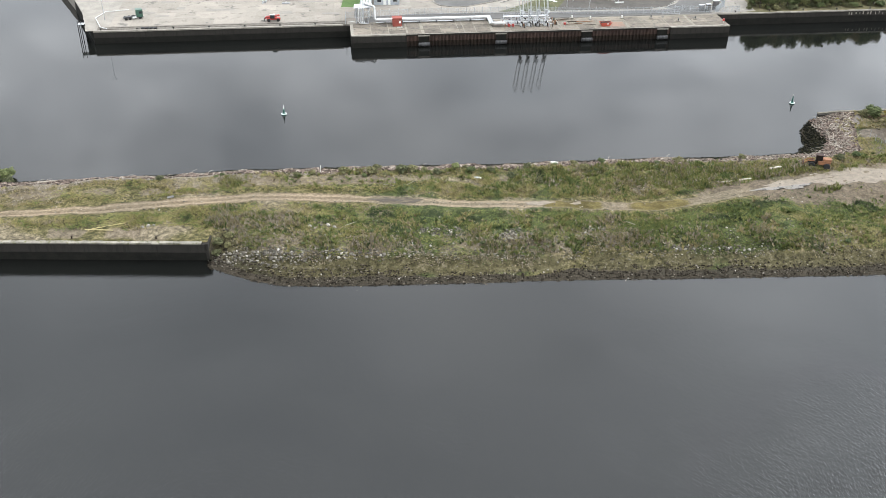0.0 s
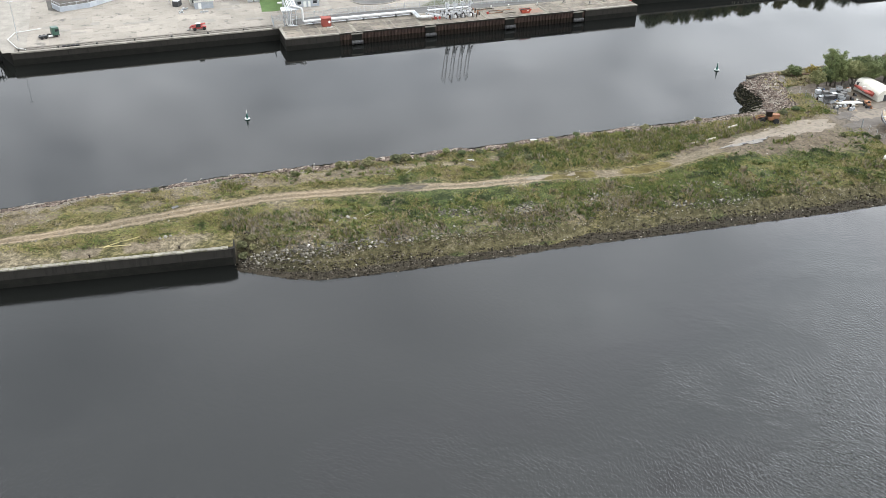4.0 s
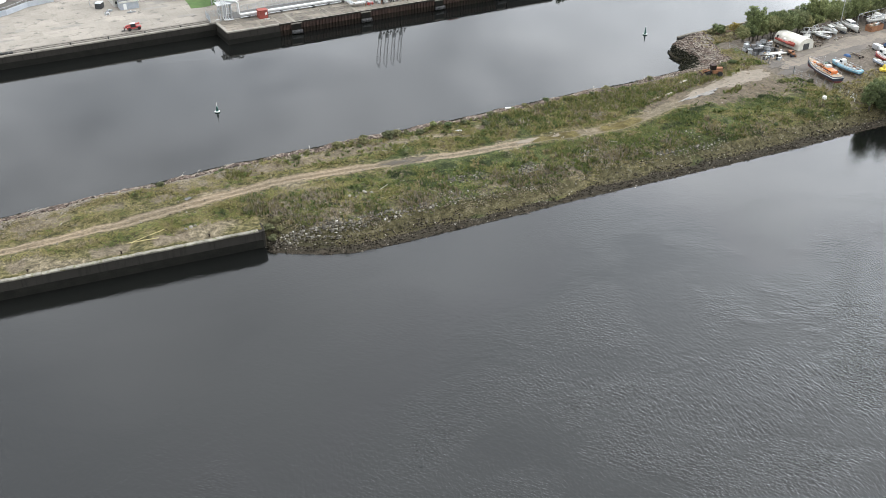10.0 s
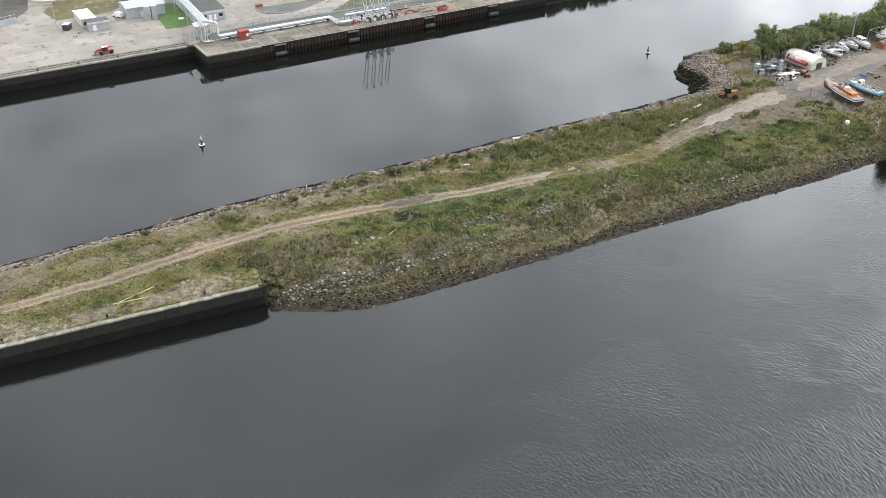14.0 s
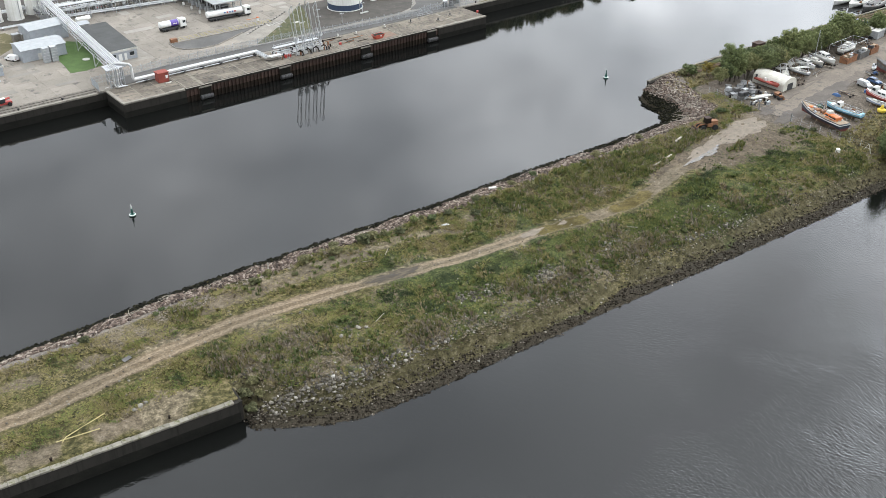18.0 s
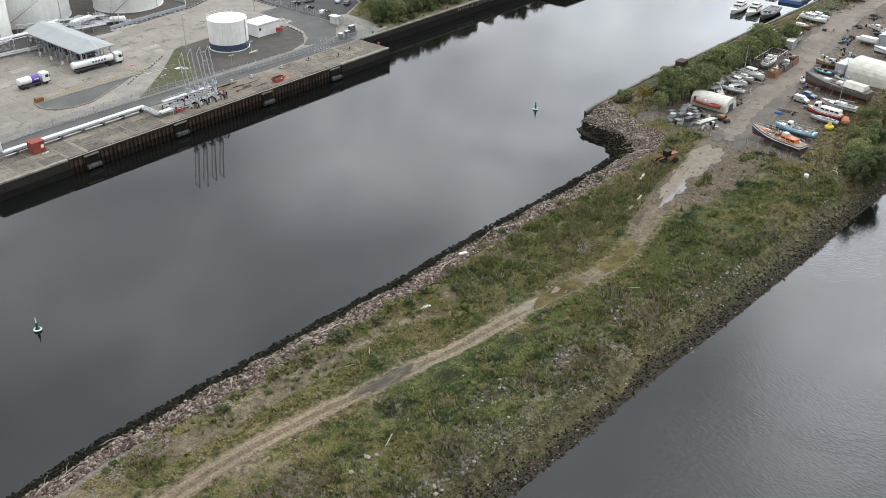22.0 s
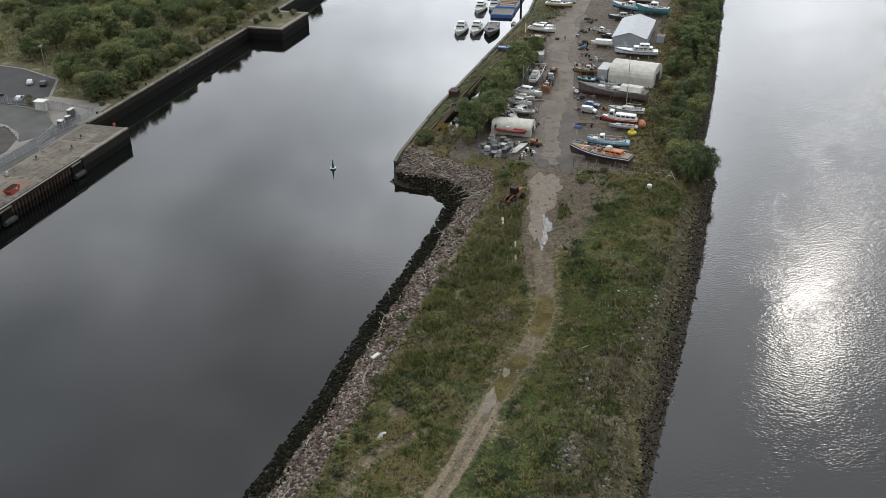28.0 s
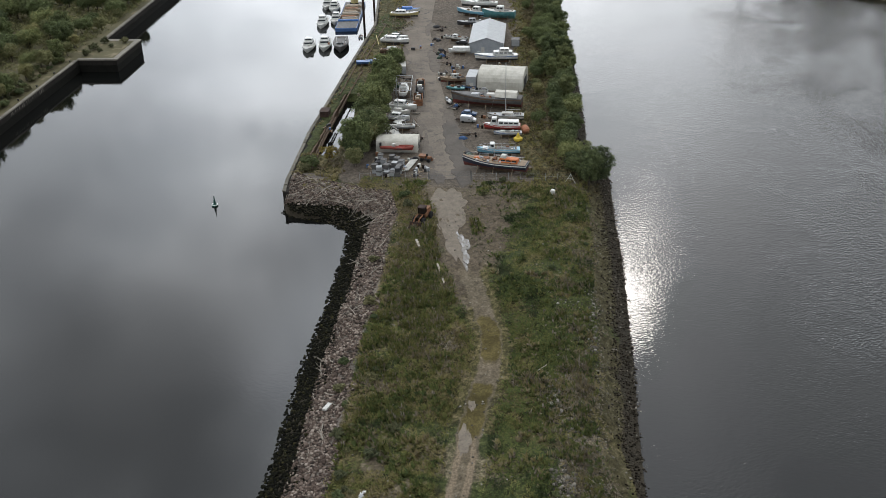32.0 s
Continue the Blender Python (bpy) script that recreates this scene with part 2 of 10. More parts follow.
def water_mat():
    m, n, l, b = nodes_of("harbour_water")
    silt = noise_node(n, l, 0.02, 4.0)
    l.new(ramp(n, l, silt.outputs["Fac"], [(0.3, (0.0035, 0.0038, 0.0036)), (0.7, (0.0065, 0.0068, 0.0060))]), b.inputs["Base Color"])
    b.inputs["Roughness"].default_value, b.inputs["IOR"].default_value = 0.02, 1.333
    def wavelets(scale, turn, long, across, seed_at):
        t, mp, g = n.new("ShaderNodeTexNoise"), n.new("ShaderNodeMapping"), n.new("ShaderNodeNewGeometry")
        mp.inputs["Rotation"].default_value = (0, 0, radians(turn))
        mp.inputs["Location"].default_value = (seed_at, seed_at * 0.7, 0)
        st = n.new("ShaderNodeMapping")
        st.inputs["Scale"].default_value = (across, long, 1.0)
        l.new(g.outputs["Position"], mp.inputs["Vector"])
        l.new(mp.outputs["Vector"], st.inputs["Vector"])
        l.new(st.outputs["Vector"], t.inputs["Vector"])
        t.inputs["Scale"].default_value, t.inputs["Detail"].default_value, t.inputs["Distortion"].default_value = scale, 2.0, 0.4
        return t.outputs["Fac"]

    def patches(scale, low, high, floor, seed_at):
        t = noise_node(n, l, scale, 4.0, 0.55, (0.7 + seed_at, 1.3, 1.0), 0.6)
        return ramp(n, l, t.outputs["Fac"], [(low, (floor,) * 3), (high, (1.0,) * 3)])

    sep = n.new("ShaderNodeSeparateXYZ")
    l.new(n.new("ShaderNodeNewGeometry").outputs["Position"], sep.inputs[0])
    fetch = n.new("ShaderNodeMapRange")
    fetch.inputs["From Min"].default_value, fetch.inputs["From Max"].default_value = 150, 205
    fetch.inputs["To Min"].default_value, fetch.inputs["To Max"].default_value = 1.0, 0.22
    l.new(sep.outputs["Y"], fetch.inputs["Value"])
    one = math_node(n, l, "MULTIPLY", wavelets(1.9, 12, 0.5, 1.2, 0), patches(0.024, 0.40, 0.56, 0.38, 0.0))
    two = math_node(n, l, "MULTIPLY", wavelets(2.1, -38, 0.48, 1.15, 40), patches(0.030, 0.47, 0.60, 0.2, 0.2))
    h = math_node(n, l, "ADD", one, math_node(n, l, "MULTIPLY", two, 1.2))
    h = math_node(n, l, "MULTIPLY", h, fetch.outputs[0])
    # away from the shelter of the bank the wind raises more
    gust = n.new("ShaderNodeMapRange")
    gust.inputs["From Min"].default_value, gust.inputs["From Max"].default_value = 140, 95
    gust.inputs["To Min"].default_value, gust.inputs["To Max"].default_value = 0.8, 5.4
    l.new(sep.outputs["Y"], gust.inputs["Value"])
    h = math_node(n, l, "MULTIPLY", h, gust.outputs[0])
    bump_to(n, l, b, h, 0.75, 0.055)
    return m


def ground_mat():
    """The peninsula's soil: grass, worn track with two ruts, stone, weed and bare mud by the masks of the sheet."""
    m, n, l, b = nodes_of("peninsula_soil")
    big, mid, fine = noise_node(n, l, 0.07, 5.0), noise_node(n, l, 0.9, 8.0, 0.75), noise_node(n, l, 4.0, 5.0, 0.7)
    clump = noise_node(n, l, 0.35, 6.0, 0.65)
    # grass and lush are darkened to hold the shade between tufts
    grass = ramp(n, l, mid.outputs["Fac"], [(0.36, (0.018, 0.018, 0.008)), (0.46, (0.044, 0.041, 0.016)), (0.53, (0.080, 0.070, 0.030)), (0.63, (0.140, 0.115, 0.064))])
    lush = ramp(n, l, mid.outputs["Fac"], [(0.36, (0.014, 0.019, 0.007)), (0.50, (0.038, 0.047, 0.016)), (0.62, (0.080, 0.086, 0.034))])
    dry = ramp(n, l, mid.outputs["Fac"], [(0.38, (0.048, 0.040, 0.026)), (0.50, (0.105, 0.088, 0.058)), (0.63, (0.205, 0.172, 0.122))])

    def mask(name):
        a = n.new("ShaderNodeAttribute")
        a.attribute_name = name
        return a

    sa, sb = n.new("ShaderNodeSeparateColor"), n.new("ShaderNodeSeparateColor")
    l.new(mask("mask_a").outputs["Color"], sa.inputs["Color"])
    l.new(mask("mask_b").outputs["Color"], sb.inputs["Color"])

    def edge(m_, w=0.7, grain=None):
        g = grain or fine.outputs["Fac"]
        k = math_node(n, l, "ADD", m_, math_node(n, l, "MULTIPLY", math_node(n, l, "SUBTRACT", g, 0.5), w))
        return ramp(n, l, k, [(0.40, (0, 0, 0)), (0.60, (1, 1, 1))])

    col = mixc(n, l, edge(sb.outputs["Red"], 1.2), grass, lush)
    col = mixc(n, l, edge(sb.outputs["Green"], 1.2), col, dry)
    col = mixc(n, l, edge(sa.outputs["Green"], 1.0, clump.outputs["Fac"]), col, ramp(n, l, mid.outputs["Fac"], [(0.36, (0.058, 0.046, 0.030)), (0.50, (0.098, 0.080, 0.056)), (0.64, (0.150, 0.126, 0.094))]))
    col = mixc(n, l, edge(mask("bare_mud").outputs["Fac"], 1.0, clump.outputs["Fac"]), col, ramp(n, l, mid.outputs["Fac"], [(0.36, (0.050, 0.040, 0.027)), (0.50, (0.076, 0.061, 0.043)), (0.64, (0.115, 0.094, 0.070))]))
    # the track across its width: a wandering offset, a worn bed and a rut on either side
    wander = noise_node(n, l, 0.22, 3.0)
    side = math_node(n, l, "ADD", mask("track_side").outputs["Fac"], math_node(n, l, "MULTIPLY", math_node(n, l, "SUBTRACT", wander.outputs["Fac"], 0.5), 1.3))
    off = math_node(n, l, "ABSOLUTE", side)
    bed = math_node(n, l, "MULTIPLY", math_node(n, l, "SUBTRACT", 2.9, off), 0.55, True)
    lane = math_node(n, l, "ABSOLUTE", math_node(n, l, "SUBTRACT", off, 1.02))
    rut = math_node(n, l, "MULTIPLY", math_node(n, l, "SUBTRACT", 0.95, lane), 1.05, True)
    wet = math_node(n, l, "MULTIPLY", mask("track_wet").outputs["Fac"], math_node(n, l, "MULTIPLY", math_node(n, l, "SUBTRACT", 2.7, off), 0.6, True))
    col = mixc(n, l, edge(wet, 0.9, clump.outputs["Fac"]), col, ramp(n, l, mid.outputs["Fac"], [(0.36, (0.064, 0.052, 0.035)), (0.50, (0.104, 0.086, 0.060)), (0.64, (0.148, 0.125, 0.092))]))
    olive = math_node(n, l, "MULTIPLY", mask("track_olive").outputs["Fac"], math_node(n, l, "MULTIPLY", math_node(n, l, "SUBTRACT", 2.6, off), 0.6, True))
    col = mixc(n, l, edge(olive, 0.9, clump.outputs["Fac"]), col, ramp(n, l, clump.outputs["Fac"], [(0.38, (0.050, 0.040, 0.013)), (0.62, (0.092, 0.075, 0.028))]))
    dust = math_node(n, l, "MULTIPLY", sa.outputs["Red"], bed)
    col = mixc(n, l, edge(dust, 0.5, mid.outputs["Fac"]), col, ramp(n, l, mid.outputs["Fac"], [(0.34, (0.074, 0.056, 0.036)), (0.50, (0.108, 0.084, 0.056)), (0.64, (0.146, 0.117, 0.082))]))
    worn = math_node(n, l, "MULTIPLY", mask("track_rut").outputs["Fac"], rut)
    col = mixc(n, l, edge(worn, 0.35, mid.outputs["Fac"]), col, ramp(n, l, fine.outputs["Fac"], [(0.32, (0.125, 0.098, 0.068)), (0.68, (0.190, 0.153, 0.110))]))
    col = mixc(n, l, edge(sa.outputs["Blue"], 0.5), col, ramp(n, l, fine.outputs["Fac"], [(0.3, (0.07, 0.06, 0.052)), (0.7, (0.20, 0.175, 0.155))]))
    col = mixc(n, l, edge(sb.outputs["Blue"], 0.4), col, ramp(n, l, fine.outputs["Fac"], [(0.3, (0.016, 0.014, 0.010)), (0.7, (0.052, 0.044, 0.032))]))
    col = mixc(n, l, edge(mask("bank_soil").outputs["Fac"], 1.0, clump.outputs["Fac"]), col, ramp(n, l, mid.outputs["Fac"], [(0.36, (0.020, 0.017, 0.009)), (0.46, (0.045, 0.040, 0.019)), (0.54, (0.066, 0.058, 0.030)), (0.64, (0.115, 0.098, 0.066))]))
    yard = ramp(n, l, mid.outputs["Fac"], [(0.40, (0.062, 0.051, 0.042)), (0.5, (0.094, 0.079, 0.064)), (0.62, (0.138, 0.116, 0.091))])
    col = mixc(n, l, edge(mask("mask_yard").outputs["Fac"], 0.4), col, yard)
    tone = ramp(n, l, big.outputs["Fac"], [(0.3, (0.84, 0.85, 0.83)), (0.7, (1.15, 1.12, 1.08))])
    col = mixc(n, l, 1.0, col, tone, "MULTIPLY")
    speck = noise_node(n, l, 2.6, 6.0, 0.75)
    col = mixc(n, l, 1.0, col, ramp(n, l, speck.outputs["Fac"], [(0.36, (0.62,) * 3), (0.50, (1.0,) * 3), (0.64, (1.4,) * 3)]), "MULTIPLY")
    l.new(col, b.inputs["Base Color"])
    b.inputs["Roughness"].default_value = 0.95
    b.inputs["Specular IOR Level"].default_value = 0.15
    bump_to(n, l, b, fine.outputs["Fac"], 0.7, 0.12)
    return m


WATER = water_mat()
SOIL = ground_mat()
CONCRETE = paint("weathered_concrete", (0.24, 0.22, 0.19), (0.16, 0.146, 0.124), 0.9, scale=0.25, grain=3.0, wear=(0.12, 0.11, 0.094), wear_at=0.60)
SLAB = paint("apron_concrete", (0.232, 0.207, 0.174), (0.170, 0.152, 0.128), 0.9, scale=0.1, grain=2.5, vary=0.10, wear=(0.105, 0.096, 0.084), wear_at=0.55)
JETTY_SLAB = paint("jetty_slab", (0.168, 0.143, 0.113), (0.100, 0.086, 0.069), 0.9, scale=0.35, grain=3.0, vary=0.30, wear=(0.052, 0.048, 0.043), wear_at=0.54)
JOINT = paint("joint_line", (0.215, 0.195, 0.158), (0.14, 0.127, 0.102), 0.9)
ASPHALT = paint("asphalt", (0.066, 0.065, 0.064), (0.044, 0.043, 0.042), 0.92, scale=0.15, grain=6.0)
ROADWAY = paint("grey_roadway", (0.108, 0.104, 0.098), (0.070, 0.068, 0.064), 0.92, scale=0.15, grain=5.0)
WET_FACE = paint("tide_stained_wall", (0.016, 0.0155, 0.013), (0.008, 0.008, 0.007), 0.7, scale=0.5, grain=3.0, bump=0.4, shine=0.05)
COPING = paint("coping_stone", (0.24, 0.22, 0.185), (0.15, 0.137, 0.113), 0.9, scale=0.6, grain=3.5, vary=0.15, wear=(0.15, 0.14, 0.09))
WHITE = paint("white_paint", (0.70, 0.70, 0.675), (0.56, 0.56, 0.53), 0.5, scale=0.3, bump=0.05, wear=(0.47, 0.46, 0.42), wear_at=0.66)
CANOPY_ROOF = paint("grey_canopy_sheet", (0.30, 0.315, 0.31), (0.24, 0.252, 0.248), 0.55, scale=0.2, wear=(0.20, 0.205, 0.195), wear_at=0.66)
WHITE_DIRTY = paint("dirty_white", (0.56, 0.55, 0.51), (0.36, 0.35, 0.315), 0.55, scale=0.5, wear=(0.30, 0.28, 0.23), wear_at=0.64)
CREAM = paint("cream_paint", (0.70, 0.70, 0.62), (0.58, 0.58, 0.50), 0.5)
NAVY = paint("navy_band", (0.045, 0.065, 0.105), None, 0.5)
GREY = paint("grey_paint", (0.36, 0.37, 0.375), (0.27, 0.28, 0.285), 0.5)
DARK = paint("dark_grey", (0.06, 0.06, 0.062), (0.035, 0.035, 0.036), 0.6)
BLACK = paint("black_rubber", (0.02, 0.02, 0.02), (0.012, 0.012, 0.012), 0.8)
STEEL = paint("galvanised_steel", (0.50, 0.51, 0.52), (0.36, 0.37, 0.38), 0.4, metal=0.7)
LAGGING = paint("pipe_lagging", (0.52, 0.52, 0.505), (0.38, 0.38, 0.367), 0.4, metal=0.15, wear=(0.36, 0.35, 0.32), wear_at=0.66)
RUST = paint("rusted_steel", (0.062, 0.037, 0.028), (0.030, 0.020, 0.016), 0.85, scale=0.9, grain=5.0, bump=0.4, vary=0.25, wear=(0.13, 0.075, 0.05), wear_at=0.66)
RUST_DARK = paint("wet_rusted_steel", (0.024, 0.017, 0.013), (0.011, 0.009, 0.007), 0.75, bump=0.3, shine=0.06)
RED = paint("red_paint", (0.36, 0.042, 0.034), (0.25, 0.03, 0.025), 0.45)
BRICKRED = paint("brick_red_panel", (0.25, 0.062, 0.045), (0.17, 0.042, 0.032), 0.75)
ORANGE = paint("orange_paint", (0.56, 0.17, 0.045), (0.40, 0.11, 0.03), 0.5)
ORANGE_RUST = paint("faded_orange", (0.26, 0.122, 0.06), (0.14, 0.068, 0.040), 0.75, wear=(0.10, 0.05, 0.03), wear_at=0.55)
YELLOW = paint("yellow_paint", (0.62, 0.47, 0.06), (0.50, 0.36, 0.04), 0.55)
FADED_YELLOW = paint("faded_yellow", (0.42, 0.36, 0.17), (0.32, 0.27, 0.13), 0.75)
GREENP = paint("buoy_green", (0.02, 0.075, 0.06), (0.012, 0.05, 0.04), 0.5)
DKGREEN = paint("dark_green_paint", (0.025, 0.075, 0.05), None, 0.45)
TEAL = paint("teal_hull", (0.09, 0.24, 0.25), (0.06, 0.16, 0.17), 0.5, wear=(0.05, 0.10, 0.10), wear_at=0.62)
BLUE = paint("blue_paint", (0.06, 0.14, 0.33), (0.04, 0.09, 0.22), 0.45)
LTBLUE = paint("light_blue_hull", (0.16, 0.36, 0.47), (0.12, 0.27, 0.36), 0.45)
BRIGHTBLUE = paint("bright_blue", (0.07, 0.20, 0.52), (0.05, 0.13, 0.36), 0.5)
PURPLE = paint("purple_band", (0.10, 0.055, 0.30), None, 0.4)
WOOD = paint("bare_timber", (0.30, 0.235, 0.165), (0.19, 0.145, 0.10), 0.85, scale=1.2)
WOOD_DARK = paint("dark_timber", (0.13, 0.085, 0.055), (0.07, 0.048, 0.033), 0.85, scale=1.0)
DRIFT = paint("driftwood", (0.40, 0.36, 0.30), (0.25, 0.222, 0.182), 0.9, scale=1.0)
HULL_GREY = paint("weathered_hull", (0.13, 0.125, 0.12), (0.07, 0.068, 0.066), 0.7, wear=(0.105, 0.075, 0.06), wear_at=0.58)
HULL_RED = paint("antifoul_red", (0.17, 0.05, 0.04), (0.10, 0.035, 0.03), 0.8)
ROOFING = paint("dark_felt_roof", (0.065, 0.066, 0.064), (0.042, 0.043, 0.041), 0.85, scale=0.25, wear=(0.14, 0.14, 0.125), wear_at=0.66)
SHEETMETAL = paint("pale_sheet_roof", (0.33, 0.343, 0.347), (0.26, 0.271, 0.275), 0.5, metal=0.1, wear=(0.36, 0.36, 0.34), wear_at=0.68)
GREYWALL = paint("grey_cladding", (0.34, 0.36, 0.38), (0.26, 0.28, 0.30), 0.55)
CANVAS = paint("old_white_canvas", (0.56, 0.54, 0.48), (0.40, 0.38, 0.32), 0.8, scale=0.6, wear=(0.28, 0.26, 0.20), wear_at=0.63)
GLASSDARK = paint("dark_window", (0.025, 0.03, 0.033), (0.015, 0.018, 0.02), 0.08, bump=0.0)
BARK = paint("bark", (0.09, 0.075, 0.06), (0.05, 0.042, 0.034), 0.95)
LAWN = paint("mown_lawn", (0.072, 0.118, 0.036), (0.052, 0.086, 0.027), 0.95, scale=0.4, grain=6.0, bump=0.5)
ROUGH_GRASS = paint("rough_grass", (0.105, 0.092, 0.046), (0.058, 0.054, 0.026), 0.95, scale=0.12, grain=4.0, bump=0.6, wear=(0.17, 0.14, 0.085), wear_at=0.54)
BUND = paint("dark_gravel", (0.082, 0.074, 0.064), (0.045, 0.041, 0.036), 0.95, scale=0.3, grain=7.0, bump=0.5, wear=(0.115, 0.10, 0.08), wear_at=0.60)
MESH = paint("fence_mesh", (0.33, 0.35, 0.36), (0.26, 0.28, 0.29), 0.6)
OLD_RUBBER = paint("old_tyre_rubber", (0.075, 0.073, 0.070), (0.03, 0.03, 0.029), 0.8, scale=2.0, grain=8.0, vary=0.5)
VERGE = paint("verge_grass", (0.075, 0.074, 0.034), (0.038, 0.044, 0.018), 0.95, scale=0.35, grain=4.0, bump=0.6, wear=(0.16, 0.135, 0.095), wear_at=0.56)
KERB_PALE = paint("kerb_pale", (0.36, 0.345, 0.315), (0.22, 0.21, 0.19), 0.85, scale=0.6, vary=0.3)
KERB_DARK = paint("kerb_black", (0.09, 0.088, 0.082), (0.05, 0.05, 0.047), 0.85, scale=0.6, vary=0.4)


def streaked(name, c, stain, rough=0.5, shine=0.5, much=0.75):
    """Paint on a tall shell: rain has drawn the dirt down it in streaks."""
    m, n, l, b = nodes_of(name)
    big, run, fine = noise_node(n, l, 0.25, 5.0), noise_node(n, l, 1.3, 6.0, 0.65, (1.0, 1.0, 0.07)), noise_node(n, l, 6.0, 4.0)
    col = ramp(n, l, big.outputs["Fac"], [(0.35, tuple(v * 0.86 for v in c)), (0.65, c)])
    col = mixc(n, l, ramp(n, l, run.outputs["Fac"], [(0.50, (0, 0, 0)), (0.72, (much,) * 3)]), col, stain)
    col = mixc(n, l, 1.0, col, ramp(n, l, fine.outputs["Fac"], [(0.3, (0.9,) * 3), (0.7, (1.04,) * 3)]), "MULTIPLY")
    l.new(col, b.inputs["Base Color"])
    b.inputs["Roughness"].default_value, b.inputs["Specular IOR Level"].default_value = rough, shine
    return m


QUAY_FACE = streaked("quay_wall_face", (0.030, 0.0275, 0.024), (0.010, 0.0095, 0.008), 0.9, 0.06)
TANK_WHITE = streaked("tank_white", (0.70, 0.695, 0.655), (0.44, 0.405, 0.33), much=0.5)


# ---- building helpers ----
def mesh_of(name, bm, material, smooth=False):
    me = bpy.data.meshes.new(name)
    bm.normal_update()
    bm.to_mesh(me)
    bm.free()
    me.materials.append(material)
    if smooth:
        me.polygons.foreach_set("use_smooth", [True] * len(me.polygons))
    return me


def raw_mesh(name, verts, faces, material, smooth=False):
    me = bpy.data.meshes.new(name)
    me.from_pydata(verts, [], faces)
    me.materials.append(material)
    if smooth:
        me.polygons.foreach_set("use_smooth", [True] * len(me.polygons))
    me.update()
    return me


def array_mesh(name, verts, faces, material):
    """A large mesh from arrays: faces all with the same number of corners."""
    me = bpy.data.meshes.new(name)
    nf, k = faces.shape
    me.vertices.add(len(verts))
    me.vertices.foreach_set("co", np.asarray(verts, np.float32).ravel())
    me.loops.add(nf * k)
    me.loops.foreach_set("vertex_index", faces.ravel().astype(np.int32))
    me.polygons.add(nf)
    me.polygons.foreach_set("loop_start", np.arange(0, nf * k, k, dtype=np.int32))
    me.materials.append(material)
    me.update(calc_edges=True)
    return me


def part(name, bm, material, parent, label="", smooth=False, at=None):
    ob = new(name, mesh_of(name, bm, material, smooth) if isinstance(bm, bmesh.types.BMesh) else bm)
    ob.parent = parent
    if at is not None:
        ob.matrix_basis = at
    return tagged(ob, label)


def thing(name, m, label, category, group="", kind=""):
    return tagged(place(new(name), m), label, category, group, kind)


def place(ob, m):
    ob.matrix_basis = m
    return ob


def solo(name, bm, material, label, category, group="", kind="", m=None, smooth=False):
    ob = new(name, mesh_of(name, bm, material, smooth) if isinstance(bm, bmesh.types.BMesh) else bm)
    if m is not None:
        ob.matrix_basis = m
    return tagged(ob, label, category, group, kind)


def box(x0, x1, y0, y1, z0, z1, bm=None, bevel=0.0, turn=None):
    own = bm if bm is not None else bmesh.new()
    tmp = bmesh.new() if bevel or turn is not None else own
    vs = [tmp.verts.new(p) for p in ((x0, y0, z0), (x1, y0, z0), (x1, y1, z0), (x0, y1, z0), (x0, y0, z1), (x1, y0, z1), (x1, y1, z1), (x0, y1, z1))]
    for f in ((3, 2, 1, 0), (4, 5, 6, 7), (0, 1, 5, 4), (1, 2, 6, 5), (2, 3, 7, 6), (3, 0, 4, 7)):
        tmp.faces.new([vs[k] for k in f])
    if tmp is not own:
        if bevel:
            bmesh.ops.bevel(tmp, geom=tmp.edges[:], offset=bevel, segments=2, affect="EDGES", profile=0.6)
        if turn is not None:
            tmp.transform(turn)
        join(own, tmp)
    return own


def join(bm, other):
    table = {}
    for v in other.verts:
        table[v] = bm.verts.new(v.co)
    for f in other.faces:
        bm.faces.new([table[v] for v in f.verts])
    other.free()
    return bm


def prism(poly, z0, z1, bm=None):
    bm = bm if bm is not None else bmesh.new()
    lo, hi = [bm.verts.new((x, y, z0)) for x, y in poly], [bm.verts.new((x, y, z1)) for x, y in poly]
    bm.faces.new(lo[::-1])
    bm.faces.new(hi)
    k = len(poly)
    for i in range(k):
        bm.faces.new((lo[i], lo[(i + 1) % k], hi[(i + 1) % k], hi[i]))
    bmesh.ops.recalc_face_normals(bm, faces=bm.faces[:]) if k > 4 else None
    return bm


def tube(pts, r, n=8, bm=None, r_end=None, cap=True):
    """A round bar through the points, tapering to r_end."""
    bm = bm if bm is not None else bmesh.new()
    pts = [Vector(p) for p in pts]
    rings = []
    for i, p in enumerate(pts):
        d = (pts[min(i + 1, len(pts) - 1)] - pts[max(i - 1, 0)]).normalized()
        a = d.orthogonal().normalized() if abs(d.z) > 0.95 else d.cross(Vector((0, 0, 1))).normalized()
        b = d.cross(a)
        rr = r if r_end is None else r + (r_end - r) * i / (len(pts) - 1)
        rings.append([bm.verts.new(p + rr * (math.cos(2 * math.pi * k / n) * a + math.sin(2 * math.pi * k / n) * b)) for k in range(n)])
    for a, b in zip(rings, rings[1:]):
        for k in range(n):
            bm.faces.new((a[k], a[(k + 1) % n], b[(k + 1) % n], b[k]))
    if cap:
        bm.faces.new(rings[0][::-1])
        bm.faces.new(rings[-1])
    return bm


